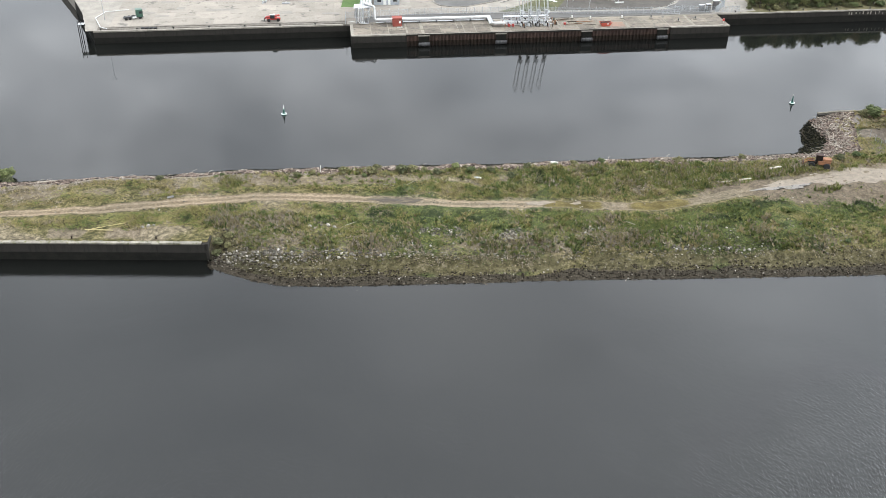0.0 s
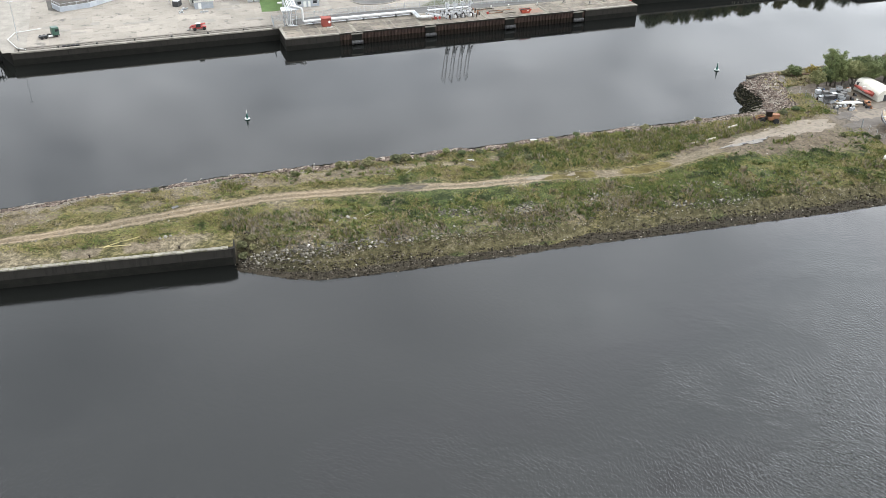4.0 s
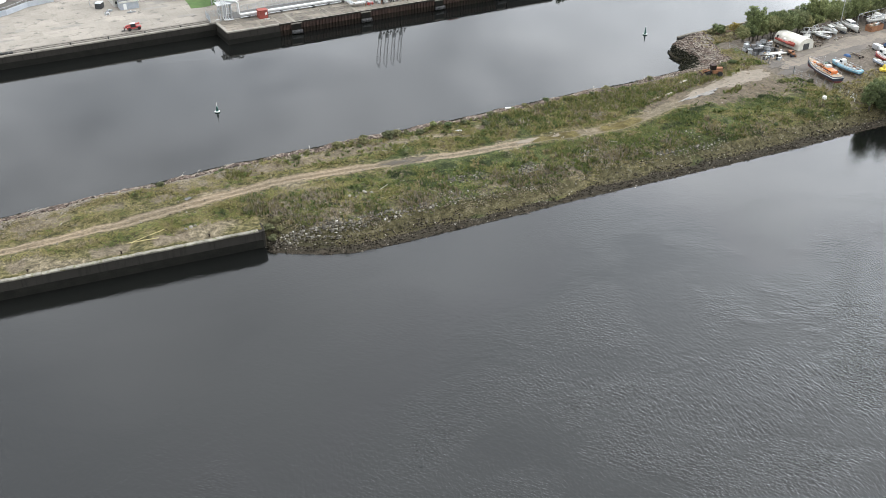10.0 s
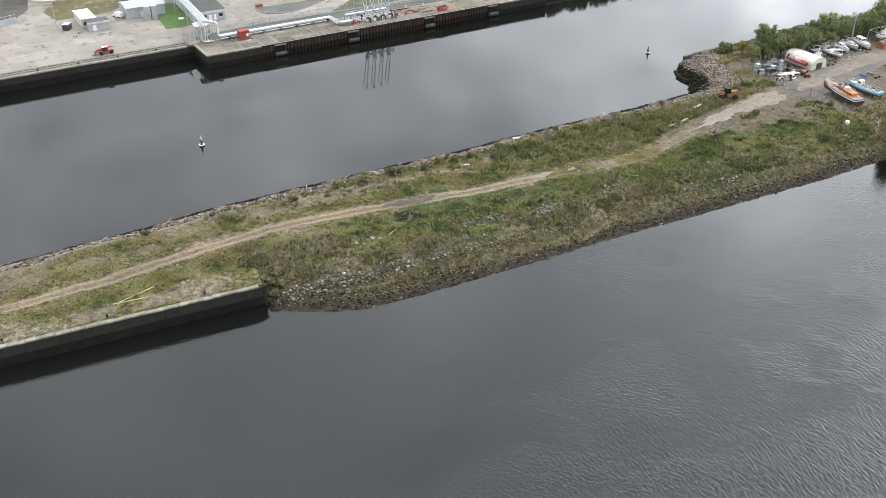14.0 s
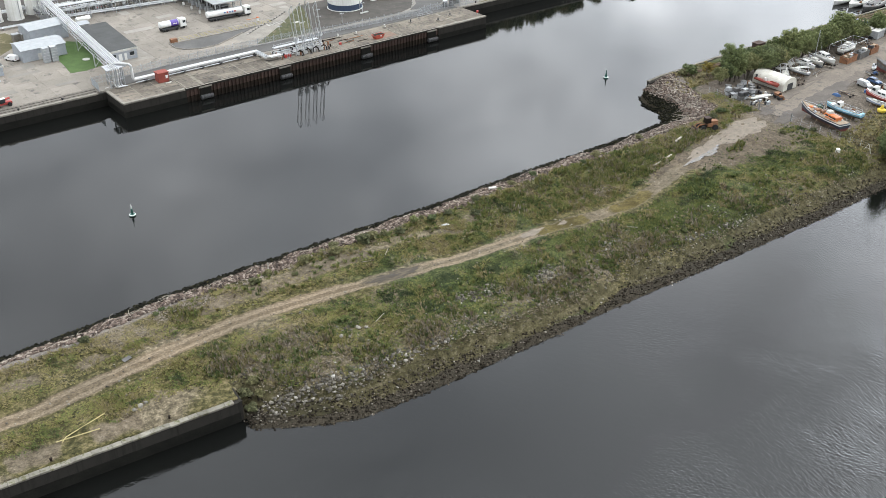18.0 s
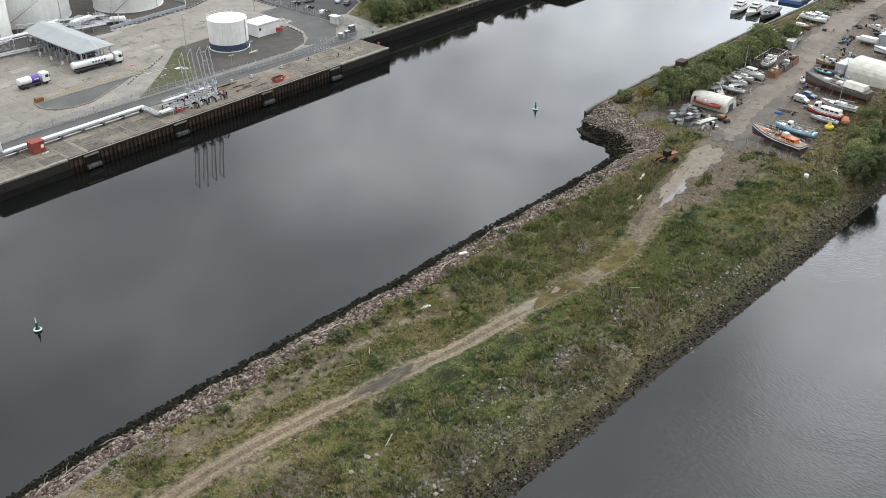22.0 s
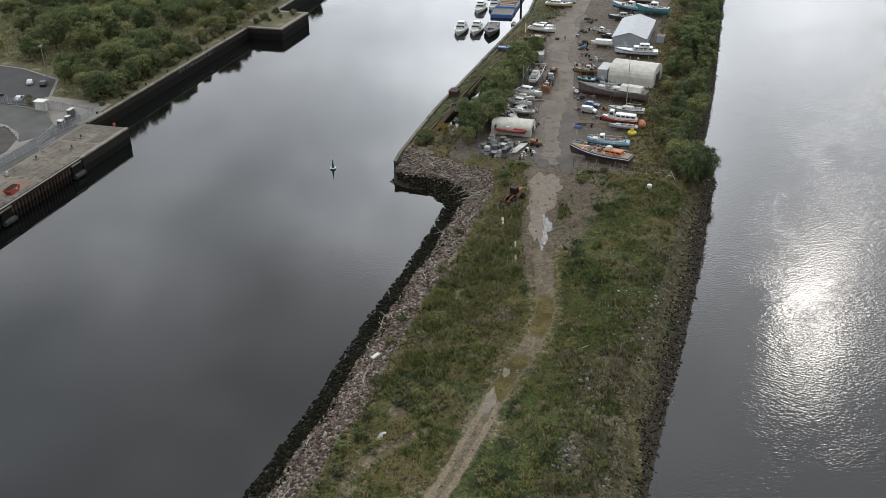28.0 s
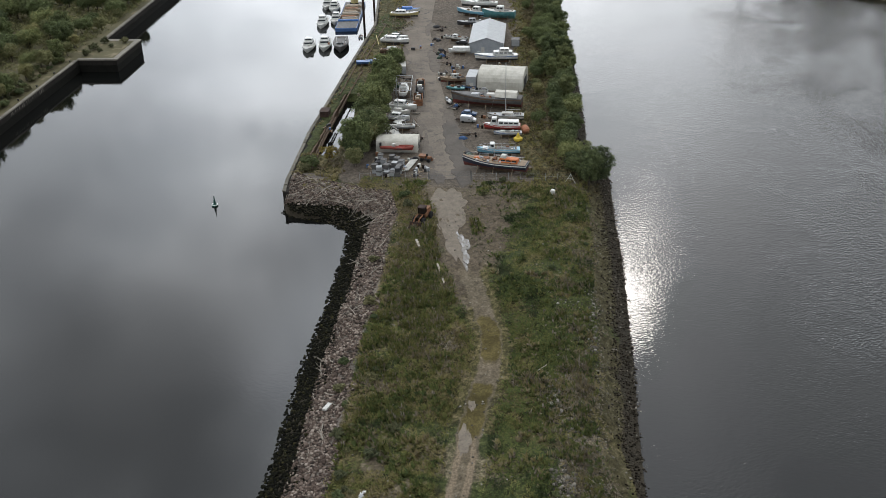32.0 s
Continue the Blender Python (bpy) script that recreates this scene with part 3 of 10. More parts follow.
def lathe(profile, n=24, bm=None, at=(0, 0, 0)):
    """A turned shape from (radius, height) pairs."""
    bm = bm if bm is not None else bmesh.new()
    rings = [[bm.verts.new((at[0] + max(r, 1e-3) * math.cos(2 * math.pi * k / n), at[1] + max(r, 1e-3) * math.sin(2 * math.pi * k / n), at[2] + z)) for k in range(n)] for r, z in profile]
    for a, b in zip(rings, rings[1:]):
        for k in range(n):
            bm.faces.new((a[k], a[(k + 1) % n], b[(k + 1) % n], b[k]))
    bm.faces.new(rings[0][::-1])
    bm.faces.new(rings[-1])
    return bm


def loft(sections, bm=None, cap=True, closed=True):
    """A skin over cross-sections, each a list of points with the same count."""
    bm = bm if bm is not None else bmesh.new()
    rows = [[bm.verts.new(p) for p in s] for s in sections]
    k = len(rows[0])
    for a, b in zip(rows, rows[1:]):
        for i in range(k if closed else k - 1):
            q = (a[i], a[(i + 1) % k], b[(i + 1) % k], b[i])
            bm.faces.new(q)
    if cap:
        bm.faces.new(rows[0][::-1])
        bm.faces.new(rows[-1])
    bmesh.ops.recalc_face_normals(bm, faces=bm.faces[:])
    return bm


def to_line(x, y, line):
    """The distance of points from a polyline."""
    best = np.full(np.shape(x), 1e9)
    for (ax, ay), (bx, by) in zip(line, line[1:]):
        dx, dy = bx - ax, by - ay
        k = np.clip(((x - ax) * dx + (y - ay) * dy) / (dx * dx + dy * dy), 0, 1)
        best = np.minimum(best, np.hypot(x - ax - k * dx, y - ay - k * dy))
    return best


def inside(x, y, poly):
    hit = np.zeros(np.shape(x), bool)
    for (ax, ay), (bx, by) in zip(poly, poly[1:] + poly[:1]):
        if ay != by:
            hit ^= ((ay > y) != (by > y)) & (x < (bx - ax) * (y - ay) / (by - ay) + ax)
    return hit


RNG = np.random.default_rng(7)


def smooth_noise(x, y, size, seed=0):
    """Value noise in the plane, 0 to 1, with features of the given size."""
    g = np.random.default_rng(seed).random((64, 64))
    u, v = np.asarray(x) / size, np.asarray(y) / size
    i, j = np.floor(u).astype(int), np.floor(v).astype(int)
    a, b = u - i, v - j
    a, b = a * a * (3 - 2 * a), b * b * (3 - 2 * b)
    at = lambda p, q: g[p % 64, q % 64]
    return (at(i, j) * (1 - a) + at(i + 1, j) * a) * (1 - b) + (at(i, j + 1) * (1 - a) + at(i + 1, j + 1) * a) * b


# the terminal's own axes: u along the jetty's face, v inland
TERM = pose(-22.4, 305.7, 0, 0, 0, 6.45)


def term(u, v, z=0.0, r=0.0):
    return TERM @ pose(u, v, z, 0, 0, r)


# ---- water and the peninsula ----
wbm = bmesh.new()
wbm.faces.new([wbm.verts.new(p) for p in ((-2200, -2200, 0), (2600, -2200, 0), (2600, 2600, 0), (-2200, 2600, 0))])
solo("water", wbm, WATER, "dark calm harbour water with faint wind ripples", "water", kind="structure")

NORTH = [(-230, 196), (-150, 200), (-97.4, 205.5), (-63.6, 209.8), (-44, 213), (-22, 214.8), (4, 216.4), (25.5, 217.8), (49, 220.4), (74, 222), (90, 223.5), (101.5, 225), (105.0, 229.5), (107.8, 240.5), (110, 242.5), (120, 244.2), (151, 247.8), (176, 249.3), (209, 251.5), (262, 254.8), (300, 262), (430, 276)]
SOUTH = [(-230, 169.5), (-43.2, 169.6), (-42.0, 166.5), (-37, 163.7), (-32.5, 161.6), (-26, 159.5), (-9, 159.7), (5, 160.5), (16.5, 161.0), (25, 161.8), (42, 162.6), (53, 162.9), (66, 163.4), (83, 164.2), (100, 165.0), (114, 166.3), (137, 167.6), (144, 169.5), (150, 172.5), (162, 174.1), (171, 174.4), (211, 177.8), (248, 181.7), (325, 189.7), (430, 202)]
TRACK = [(-230, 176), (-120, 179.8), (-91, 182.0), (-72.8, 184.0), (-65, 185.6), (-54.6, 187.6), (-48, 188.9), (-37.4, 190.2), (-26, 190.7), (-15, 190.1), (-4, 189.2), (10, 188.0), (23, 187.7), (30, 188.0), (38, 187.8), (47, 186.9), (54, 187.2), (60, 188.1), (68.6, 190.8), (74, 192.6), (80, 195.2), (88, 198.4), (105, 202), (124, 206), (141.5, 209.5), (171, 217.6), (214, 228.5), (256, 237.5), (300, 243), (430, 262)]
PALE_STRIP = [(-40, 199.5), (-22, 200.2), (-12.7, 199.8), (-6, 199.5), (0.2, 199.8), (5.6, 201.0), (12.7, 199.6), (16, 197.2), (19, 195.5)]
NX, NY = [p[0] for p in NORTH], [p[1] for p in NORTH]
SX, SY = [p[0] for p in SOUTH], [p[1] for p in SOUTH]
ROCK_SPIT = [(95, 214), (103, 213.5), (110, 215.5), (116, 218), (117, 224), (119, 230), (121, 238), (124, 243), (108, 243), (100, 226)]


def shore(x, y):
    """Signed distances from the south and the north waterline, inland positive."""
    ds, dn = to_line(x, y, SOUTH), to_line(x, y, NORTH)
    s_in = y > np.interp(x, SX, SY)
    n_in = y < np.interp(x, NX, NY)
    return np.where(s_in, ds, -ds), np.where(n_in, dn, -dn)


def ground_z(x, y):
    x, y = np.asarray(x, float), np.asarray(y, float)
    ds, dn = shore(x, y)
    rough = (smooth_noise(x, y, 5, 1) - 0.5) * 0.7 + (smooth_noise(x, y, 2.0, 2) - 0.5) * 0.55
    bump = np.clip(smooth_noise(x, y, 11, 3) - 0.45, 0, 1) * 1.6
    trk = np.clip(to_line(x, y, TRACK) / 5.0, 0, 1)
    hs = np.interp(ds, [-20, -3, 0, 4.2, 6.5, 12, 16, 23], [-4, -1, 0, 1.35, 2.9, 4.7, 4.8, 4.2])
    hn = np.interp(dn, [-20, -3, 1.1, 2.6, 9.5, 12.5, 18], [-4, -1.5, 0, 0.9, 3.5, 4.1, 4.2])
    wall = x < -43.0
    near_wall = np.clip((-36 - x) / 6, 0, 1)
    hs = hs * (1 - near_wall) + near_wall * np.interp(ds, [-20, -3, 0, 1.5, 4, 8], [-4, -1, 0, 0.8, 2.9, 4.1])
    hs = np.where(wall, np.where(ds > 0.4, 4.1, -3), hs)
    spit = np.interp(x, [105, 108.5, 113, 119], [0.0, 1.3, 3.1, 4.15])
    hn = np.where((x > 107.5) & (x < 119.5) & (y > 232) & (dn > 0.9), np.maximum(hn, spit), hn)
    quay = x > 119
    hn = np.where(quay, np.where(dn > 0.8, 4.2, -3), hn)
    h = np.minimum(hs, hn)
    open_land = np.clip((np.minimum(ds, dn) - 2) / 5, 0, 1)
    field = trk * np.clip((118 - x) / 10, 0, 1)
    h = h + np.where(h > 0.3, rough * (0.25 + 0.75 * field) * np.clip(open_land + 0.35, 0, 1) * np.clip((122 - x) / 8, 0.12, 1), 0)
    h = h + bump * open_land * field * 0.8
    lane = to_line(x, y, TRACK)
    h = h - np.where((x < 82) & (lane < 2.0), 0.09 * np.exp(-((lane - 1.0) / 0.42) ** 2), 0)
    pond = (x > 135.5) & (x < 183) & (y > 236.8 + (x - 137) * 0.08) & (y < 242.8 + (x - 137) * 0.06)
    return np.where(pond, -1.0, h)


gx, gy = np.arange(-230, 430.1, 0.85), np.concatenate([np.arange(150, 182, 0.85), np.arange(182, 195, 0.4), np.arange(195, 280.1, 0.85)])
GX, GY = np.meshgrid(gx, gy, indexing="ij")
GZ = ground_z(GX, GY)
nxg, nyg = GX.shape
idx = np.arange(nxg * nyg).reshape(nxg, nyg)
quads = np.stack([idx[:-1, :-1], idx[1:, :-1], idx[1:, 1:], idx[:-1, 1:]], -1).reshape(-1, 4)
keep = GZ.ravel()[quads].max(1) > -2.5
pen = array_mesh("ground", np.stack([GX, GY, GZ], -1).reshape(-1, 3), quads[keep], SOIL)
pen.polygons.foreach_set("use_smooth", [True] * len(pen.polygons))
fx, fy = GX.ravel(), GY.ravel()
f_ds, f_dn = shore(fx, fy)
f_tr = to_line(fx, fy, TRACK)
f_rock = np.maximum(np.clip((12.2 - f_dn) / 3, 0, 1), inside(fx, fy, ROCK_SPIT)) * (fx < 124)
f_weed = np.maximum(np.clip((5.4 - f_dn) / 1.2, 0, 1) * (fx < 112), np.clip((np.interp(fx, [-16, 4, 30, 50], [4.7, 3.4, 3.2, 3.9]) + 2.6 * (smooth_noise(fx, fy, 5, 36) - 0.5) - f_ds) / 1.6, 0, 1) * (fx > -43))
west = np.clip((-45 - fx) / 10, 0, 1)
f_side = np.where(fy > np.interp(fx, [p[0] for p in TRACK], [p[1] for p in TRACK]), f_tr, -f_tr)
lane_x = lambda stops: np.interp(fx, [p[0] for p in stops], [p[1] for p in stops])
# how worn the track is along its length: dry earth to the west, two ruts in the middle, olive mud before the yard
f_dust = lane_x([(-140, 0.45), (-75, 0.75), (-60, 1.0), (-14, 1.0), (-9, 0.35), (-7, 0), (1, 0), (4, 0.25), (26, 0.3), (33, 0.0)]) * (0.75 + 0.4 * smooth_noise(fx, fy, 7, 11))
f_rut = lane_x([(-140, 0.6), (-60, 0.9), (-12, 1.0), (-7, 0.2), (2, 0.7), (6, 1.0), (27, 1.0), (33, 0.25), (40, 0.1), (82, 0.1), (84, 0)])
f_wet = lane_x([(-12, 0), (-8, 0.9), (2, 0.8), (4, 0.72), (27, 0.75), (31, 1.0), (78, 1.0), (84, 0)])
f_olive = lane_x([(26, 0), (33, 0.9), (43, 0.75), (46, 0.1), (49, 0.15), (52, 0.9), (62, 0.95), (66, 0.3), (70, 0)])
f_bare = np.clip(1.45 - f_tr / 2.1, 0, 1) * np.interp(fx, [0, 5, 26, 30], [0.62, 0.38, 0.38, 0.62]) * (fx < 118)
f_bare = np.maximum(f_bare, np.clip(1.5 - np.hypot((fx - 92) / 27, (fy - 196.5) / 8), 0, 1) * np.clip(0.35 + 0.75 * smooth_noise(fx, fy, 4.5, 17), 0, 1))
f_bare = np.maximum(f_bare, np.clip(1.7 - np.hypot((fx - 106) / 19, (fy - 195.5) / 8.5), 0, 1) * np.clip(0.45 + 0.9 * smooth_noise(fx, fy, 3.5, 18), 0, 1))
f_bare = np.maximum(f_bare, np.clip((fx - 66) / 8, 0, 1) * np.clip(1.5 - f_tr / 2.0, 0, 1) * (fx < 100))
f_bare = np.maximum(f_bare, np.clip(1.6 - np.hypot((fx - 117) / 8, (fy - 204.5) / 6), 0, 1))
f_bare = np.maximum(f_bare, west * 0.7 * np.clip(1.4 - np.abs(fy - 173.5) / 3.0, 0, 1) * np.clip(smooth_noise(fx, fy, 4, 14) * 2.2 - 0.55, 0, 1))
f_bare = np.maximum(f_bare, np.clip(1.3 - np.abs(f_dn - 16.5) / 2.6, 0, 1) * np.clip(smooth_noise(fx, fy, 6, 15) - 0.36, 0, 1) * 2.2 * (fx < 45))
f_lush = np.clip((smooth_noise(fx, fy, 13, 5) - 0.42) * 3, 0, 1) * np.clip((fx + 30) / 40, 0, 1)
f_lush = np.maximum(f_lush, np.clip(1.4 - np.hypot((fx - 62) / 17, (fy - 176) / 5), 0, 1))
f_dry = np.clip((smooth_noise(fx, fy, 8, 6) - 0.5) * 3, 0, 1) * np.clip(1.1 - (fx + 40) / 120, 0.25, 1)
f_dry = np.maximum(f_dry, np.clip(1.2 - np.abs(f_ds - 5.2) / 2.0, 0, 1) * 0.18 * (fx > -43))
f_dry = np.maximum(f_dry, np.clip(1.3 - np.abs(f_ds - 9.0) / 3.0, 0, 1) * (fx > -43) * np.clip((smooth_noise(fx, fy, 5, 8) - 0.3) * 2, 0, 1))
f_dry = np.maximum(f_dry, np.clip(1.4 - np.abs(f_dn - 16.8) / 1.7, 0, 1) * np.clip((smooth_noise(fx, fy, 6, 15) - 0.38) * 4, 0, 1) * (fx > -30) * (fx < 45) * 1.3)
f_dry = np.maximum(f_dry, np.clip(1.9 - to_line(fx, fy, PALE_STRIP) / 0.9, 0, 1.4) * np.interp(fx, [-42, -30, -18], [0, 0.4, 1.0]))
f_yard = np.clip((fx - 117) / 5, 0, 1) * np.clip((f_ds - 17) / 3, 0, 1) * np.clip((f_dn - 11) / 3, 0, 1)
for key, cols in (("mask_a", (f_dust, f_bare, f_rock)), ("mask_b", (f_lush, f_dry, f_weed))):
    at = pen.color_attributes.new(key, "FLOAT_COLOR", "POINT")
    at.data.foreach_set("color", np.stack([*cols, np.ones_like(fx)], -1).astype(np.float32).ravel())
f_soil = np.clip(1.45 - np.abs(f_ds - 4.2) / 2.3, 0, 1) * (fx > -43) * np.clip(0.5 + 0.9 * smooth_noise(fx, fy, 6, 39), 0, 1) * np.interp(fx, [25, 50], [1.0, 0.8])
f_mire = np.clip(1.7 - np.hypot((fx - 98) / 20, (fy - 194.5) / 6.5), 0, 1) * np.clip(0.35 + 1.1 * smooth_noise(fx, fy, 4, 19), 0, 1)
f_mire = np.maximum(f_mire, np.clip(1.5 - np.hypot((fx - 80) / 9, (fy - 194.8) / 2.4), 0, 1))
for key, vals in (("track_side", f_side), ("track_rut", f_rut), ("track_wet", f_wet), ("track_olive", f_olive), ("bank_soil", f_soil), ("bare_mud", f_mire)):
    at = pen.attributes.new(key, "FLOAT", "POINT")
    at.data.foreach_set("value", vals.astype(np.float32))
at = pen.attributes.new("mask_yard", "FLOAT", "POINT")
at.data.foreach_set("value", f_yard.astype(np.float32))
tagged(new("ground", pen), "rough grass peninsula with a rutted earth track", "ground", kind="structure")

# far shore of the terminal and the wooded bank east of it, one block of made ground
LAND = [(-86.3, 12.9), (234.0, 14.0), (234.2, 0.6), (257.5, 0.4), (259, 13.0), (420, 16), (700, 30), (700, 700), (-300, 700), (-300, 130), (-130, 120), (-100, 50)]
solo("ground_north", prism(LAND, -3, 4.2), CONCRETE, "made ground of the terminal and the wooded quay", "ground", kind="structure", m=TERM)


# ---- stones, weed, driftwood and grass on the peninsula ----
def blob_mesh(n_kinds, seed):
    """Unit stones: a few knocked-about twenty-sided lumps."""
    t = (1 + 5 ** 0.5) / 2
    v = np.array([(-1, t, 0), (1, t, 0), (-1, -t, 0), (1, -t, 0), (0, -1, t), (0, 1, t), (0, -1, -t), (0, 1, -t), (t, 0, -1), (t, 0, 1), (-t, 0, -1), (-t, 0, 1)]) / (1 + t * t) ** 0.5
    f = np.array([(0, 11, 5), (0, 5, 1), (0, 1, 7), (0, 7, 10), (0, 10, 11), (1, 5, 9), (5, 11, 4), (11, 10, 2), (10, 7, 6), (7, 1, 8), (3, 9, 4), (3, 4, 2), (3, 2, 6), (3, 6, 8), (3, 8, 9), (4, 9, 5), (2, 4, 11), (6, 2, 10), (8, 6, 7), (9, 8, 1)])
    r = np.random.default_rng(seed)
    return [v * (1 + (r.random((12, 1)) - 0.5) * 0.55) for _ in range(n_kinds)], f


STONES, STONE_F = blob_mesh(9, 3)


def scatter_stones(name, x, y, z, size, material, label, flat=0.7, seed=1):
    r = np.random.default_rng(seed)
    n = len(x)
    kind = r.integers(0, len(STONES), n)
    a = r.random(n) * 6.283
    sx, sy, sz = size * (0.75 + 0.6 * r.random(n)), size * (0.75 + 0.6 * r.random(n)), size * flat * (0.7 + 0.6 * r.random(n))
    base = np.array(STONES)[kind] * np.stack([sx, sy, sz], -1)[:, None, :]
    c, s = np.cos(a)[:, None], np.sin(a)[:, None]
    vx = base[..., 0] * c - base[..., 1] * s + x[:, None]
    vy = base[..., 0] * s + base[..., 1] * c + y[:, None]
    vz = base[..., 2] + z[:, None]
    faces = (STONE_F[None] + 12 * np.arange(n)[:, None, None]).reshape(-1, 3)
    me = array_mesh(name, np.stack([vx, vy, vz], -1).reshape(-1, 3), faces, material)
    return tagged(new(name, me), label, "stones", kind="stuff")


ROCK = island_mat("quarry_stone", [(0.0, (0.036, 0.030, 0.026)), (0.30, (0.086, 0.064, 0.052)), (0.72, (0.166, 0.127, 0.104)), (1.0, (0.33, 0.28, 0.235))], 0.9, gloss=0.04)
WEED_ROCK = island_mat("weed_covered_stone", [(0.0, (0.006, 0.006, 0.005)), (0.7, (0.012, 0.012, 0.008)), (0.93, (0.022, 0.021, 0.011)), (1.0, (0.045, 0.039, 0.018))], 0.8, gloss=0.02)
BEACH_ROCK = island_mat("dark_beach_stone", [(0.0, (0.010, 0.008, 0.006)), (0.5, (0.026, 0.021, 0.015)), (0.84, (0.060, 0.050, 0.037)), (0.96, (0.12, 0.104, 0.082)), (1.0, (0.30, 0.28, 0.24))], 0.8, gloss=0.04)
RUBBLE = island_mat("pale_rubble", [(0.0, (0.06, 0.054, 0.045)), (0.6, (0.125, 0.113, 0.094)), (0.86, (0.22, 0.203, 0.17)), (0.985, (0.34, 0.32, 0.275)), (1.0, (0.50, 0.48, 0.44))], 0.9, gloss=0.05)


def points_in(n, x0, x1, y0, y1, seed):
    r = np.random.default_rng(seed)
    return r.random(n) * (x1 - x0) + x0, r.random(n) * (y1 - y0) + y0, r


px, py, r_ = points_in(210000, -140, 126, 186, 244, 21)
p_ds, p_dn = shore(px, py)
spit_in = inside(px, py, ROCK_SPIT)
edge_ragged = 11.0 + 2.4 * (smooth_noise(px, py, 6, 31) - 0.5) - np.clip((-20 - px) / 40, 0, 1) * 1.5
ok = (p_dn > np.where(px > 107.5, 0.9, 4.4)) & ((px < 98) | (ground_z(px, py) > 2.1)) & ((p_dn < edge_ragged) & (px < 119) | spit_in) & (r_.random(len(px)) < 0.95)
px1, py1 = px[ok], py[ok]
scatter_stones("riprap", px1, py1, ground_z(px1, py1) + 0.12, 0.12 + 0.24 * np.random.default_rng(5).random(len(px1)) ** 2.0, ROCK, "loose grey and pinkish quarry stones on the north bank", seed=2)
px, py, r_ = points_in(140000, -140, 121, 194, 246, 22)
p_ds, p_dn = shore(px, py)
ok = (p_dn > 0.5 - 0.6 * smooth_noise(px, py, 2.5, 33)) & (ground_z(px, py) < 2.0 + 0.5 * (smooth_noise(px, py, 3, 34) - 0.5) + np.clip((px - 96) / 10, 0, 0.3))
px2, py2 = px[ok], py[ok]
scatter_stones("weed_covered_stones", px2, py2, np.maximum(ground_z(px2, py2), -0.12) + 0.10, 0.15 + 0.20 * np.random.default_rng(6).random(len(px2)) ** 2, WEED_ROCK, "black weed-covered stones along the north waterline", seed=3)
px, py, r_ = points_in(230000, -43, 330, 156, 200, 23)
p_ds, p_dn = shore(px, py)
ok = (p_ds > -0.2 - 0.5 * smooth_noise(px, py, 2.0, 35)) & (p_ds < np.interp(px, [-16, 4, 30, 50], [4.6, 3.3, 3.0, 4.0]) + 2.6 * (smooth_noise(px, py, 5, 36) - 0.5) + np.where(r_.random(len(px)) < 0.12, 2.2, 0)) & (r_.random(len(px)) < np.where(px > 150, 0.4, 0.85) * np.where(px < 2, 1.0, np.interp(p_ds, [1.5, 4.0], [1.0, 0.45])))
px3, py3 = px[ok], py[ok]
scatter_stones("beach_stones", px3, py3, np.maximum(ground_z(px3, py3), -0.1) + 0.06, 0.05 + 0.20 * np.random.default_rng(8).random(len(px3)) ** 3, BEACH_ROCK, "dark muddy stones and shingle on the south beach", seed=4)
px, py, r_ = points_in(110000, -43, 130, 156, 205, 24)
p_ds, p_dn = shore(px, py)
band = np.exp(-((p_ds - 6.4) / 0.9) ** 2) * np.interp(px, [-10, 8, 110, 120], [0.1, 0.55, 0.5, 0]) + np.exp(-((p_ds - 8.0) / 2.6) ** 2) * np.interp(px, [45, 60], [0.62, 0.36]) + np.exp(-((p_ds - 12.0) / 3) ** 2) * 0.22
heap = sum(np.exp(-((px - hx) / hw) ** 2 - ((py - hy) / hh) ** 2) for hx, hy, hw, hh in ((-36.5, 168.2, 4.5, 1.2), (-33, 167.2, 6, 0.9), (-25, 166.0, 6, 1.6), (-14, 166.6, 8, 1.1), (-19.5, 177.9, 2.0, 1.0), (42, 176.4, 2.6, 1.0), (22, 173.7, 6, 1.6), (8, 174.7, 6, 1.6), (-54, 174.5, 2.5, 1.0), (64, 170.5, 9, 0.8)))
ok = (r_.random(len(px)) < band * np.clip((smooth_noise(px, py, 4, 37) - 0.3) * 2.4, 0, 1)) & (px < 118) | (r_.random(len(px)) < 0.9 * heap)
px4, py4 = px[ok], py[ok]
r4 = np.random.default_rng(9).random(len(px4))
scatter_stones("bank_rubble", px4, py4, ground_z(px4, py4) + 0.05, np.where(heap[ok] > 0.25, 0.07 + 0.30 * r4 ** 2.5, 0.05 + 0.20 * r4 ** 4), RUBBLE, "pale broken rubble spilling down the grassed south bank", seed=5)
px, py, r_ = points_in(2600, -130, 118, 172, 212, 25)
p_ds, p_dn = shore(px, py)
ok = (p_ds > 8) & (p_dn > 11)
px5, py5 = px[ok], py[ok]
scatter_stones("loose_stones", px5, py5, ground_z(px5, py5) + 0.05, 0.06 + 0.16 * np.random.default_rng(10).random(len(px5)) ** 3, RUBBLE, "pale stones and bits of litter in the grass", seed=6)

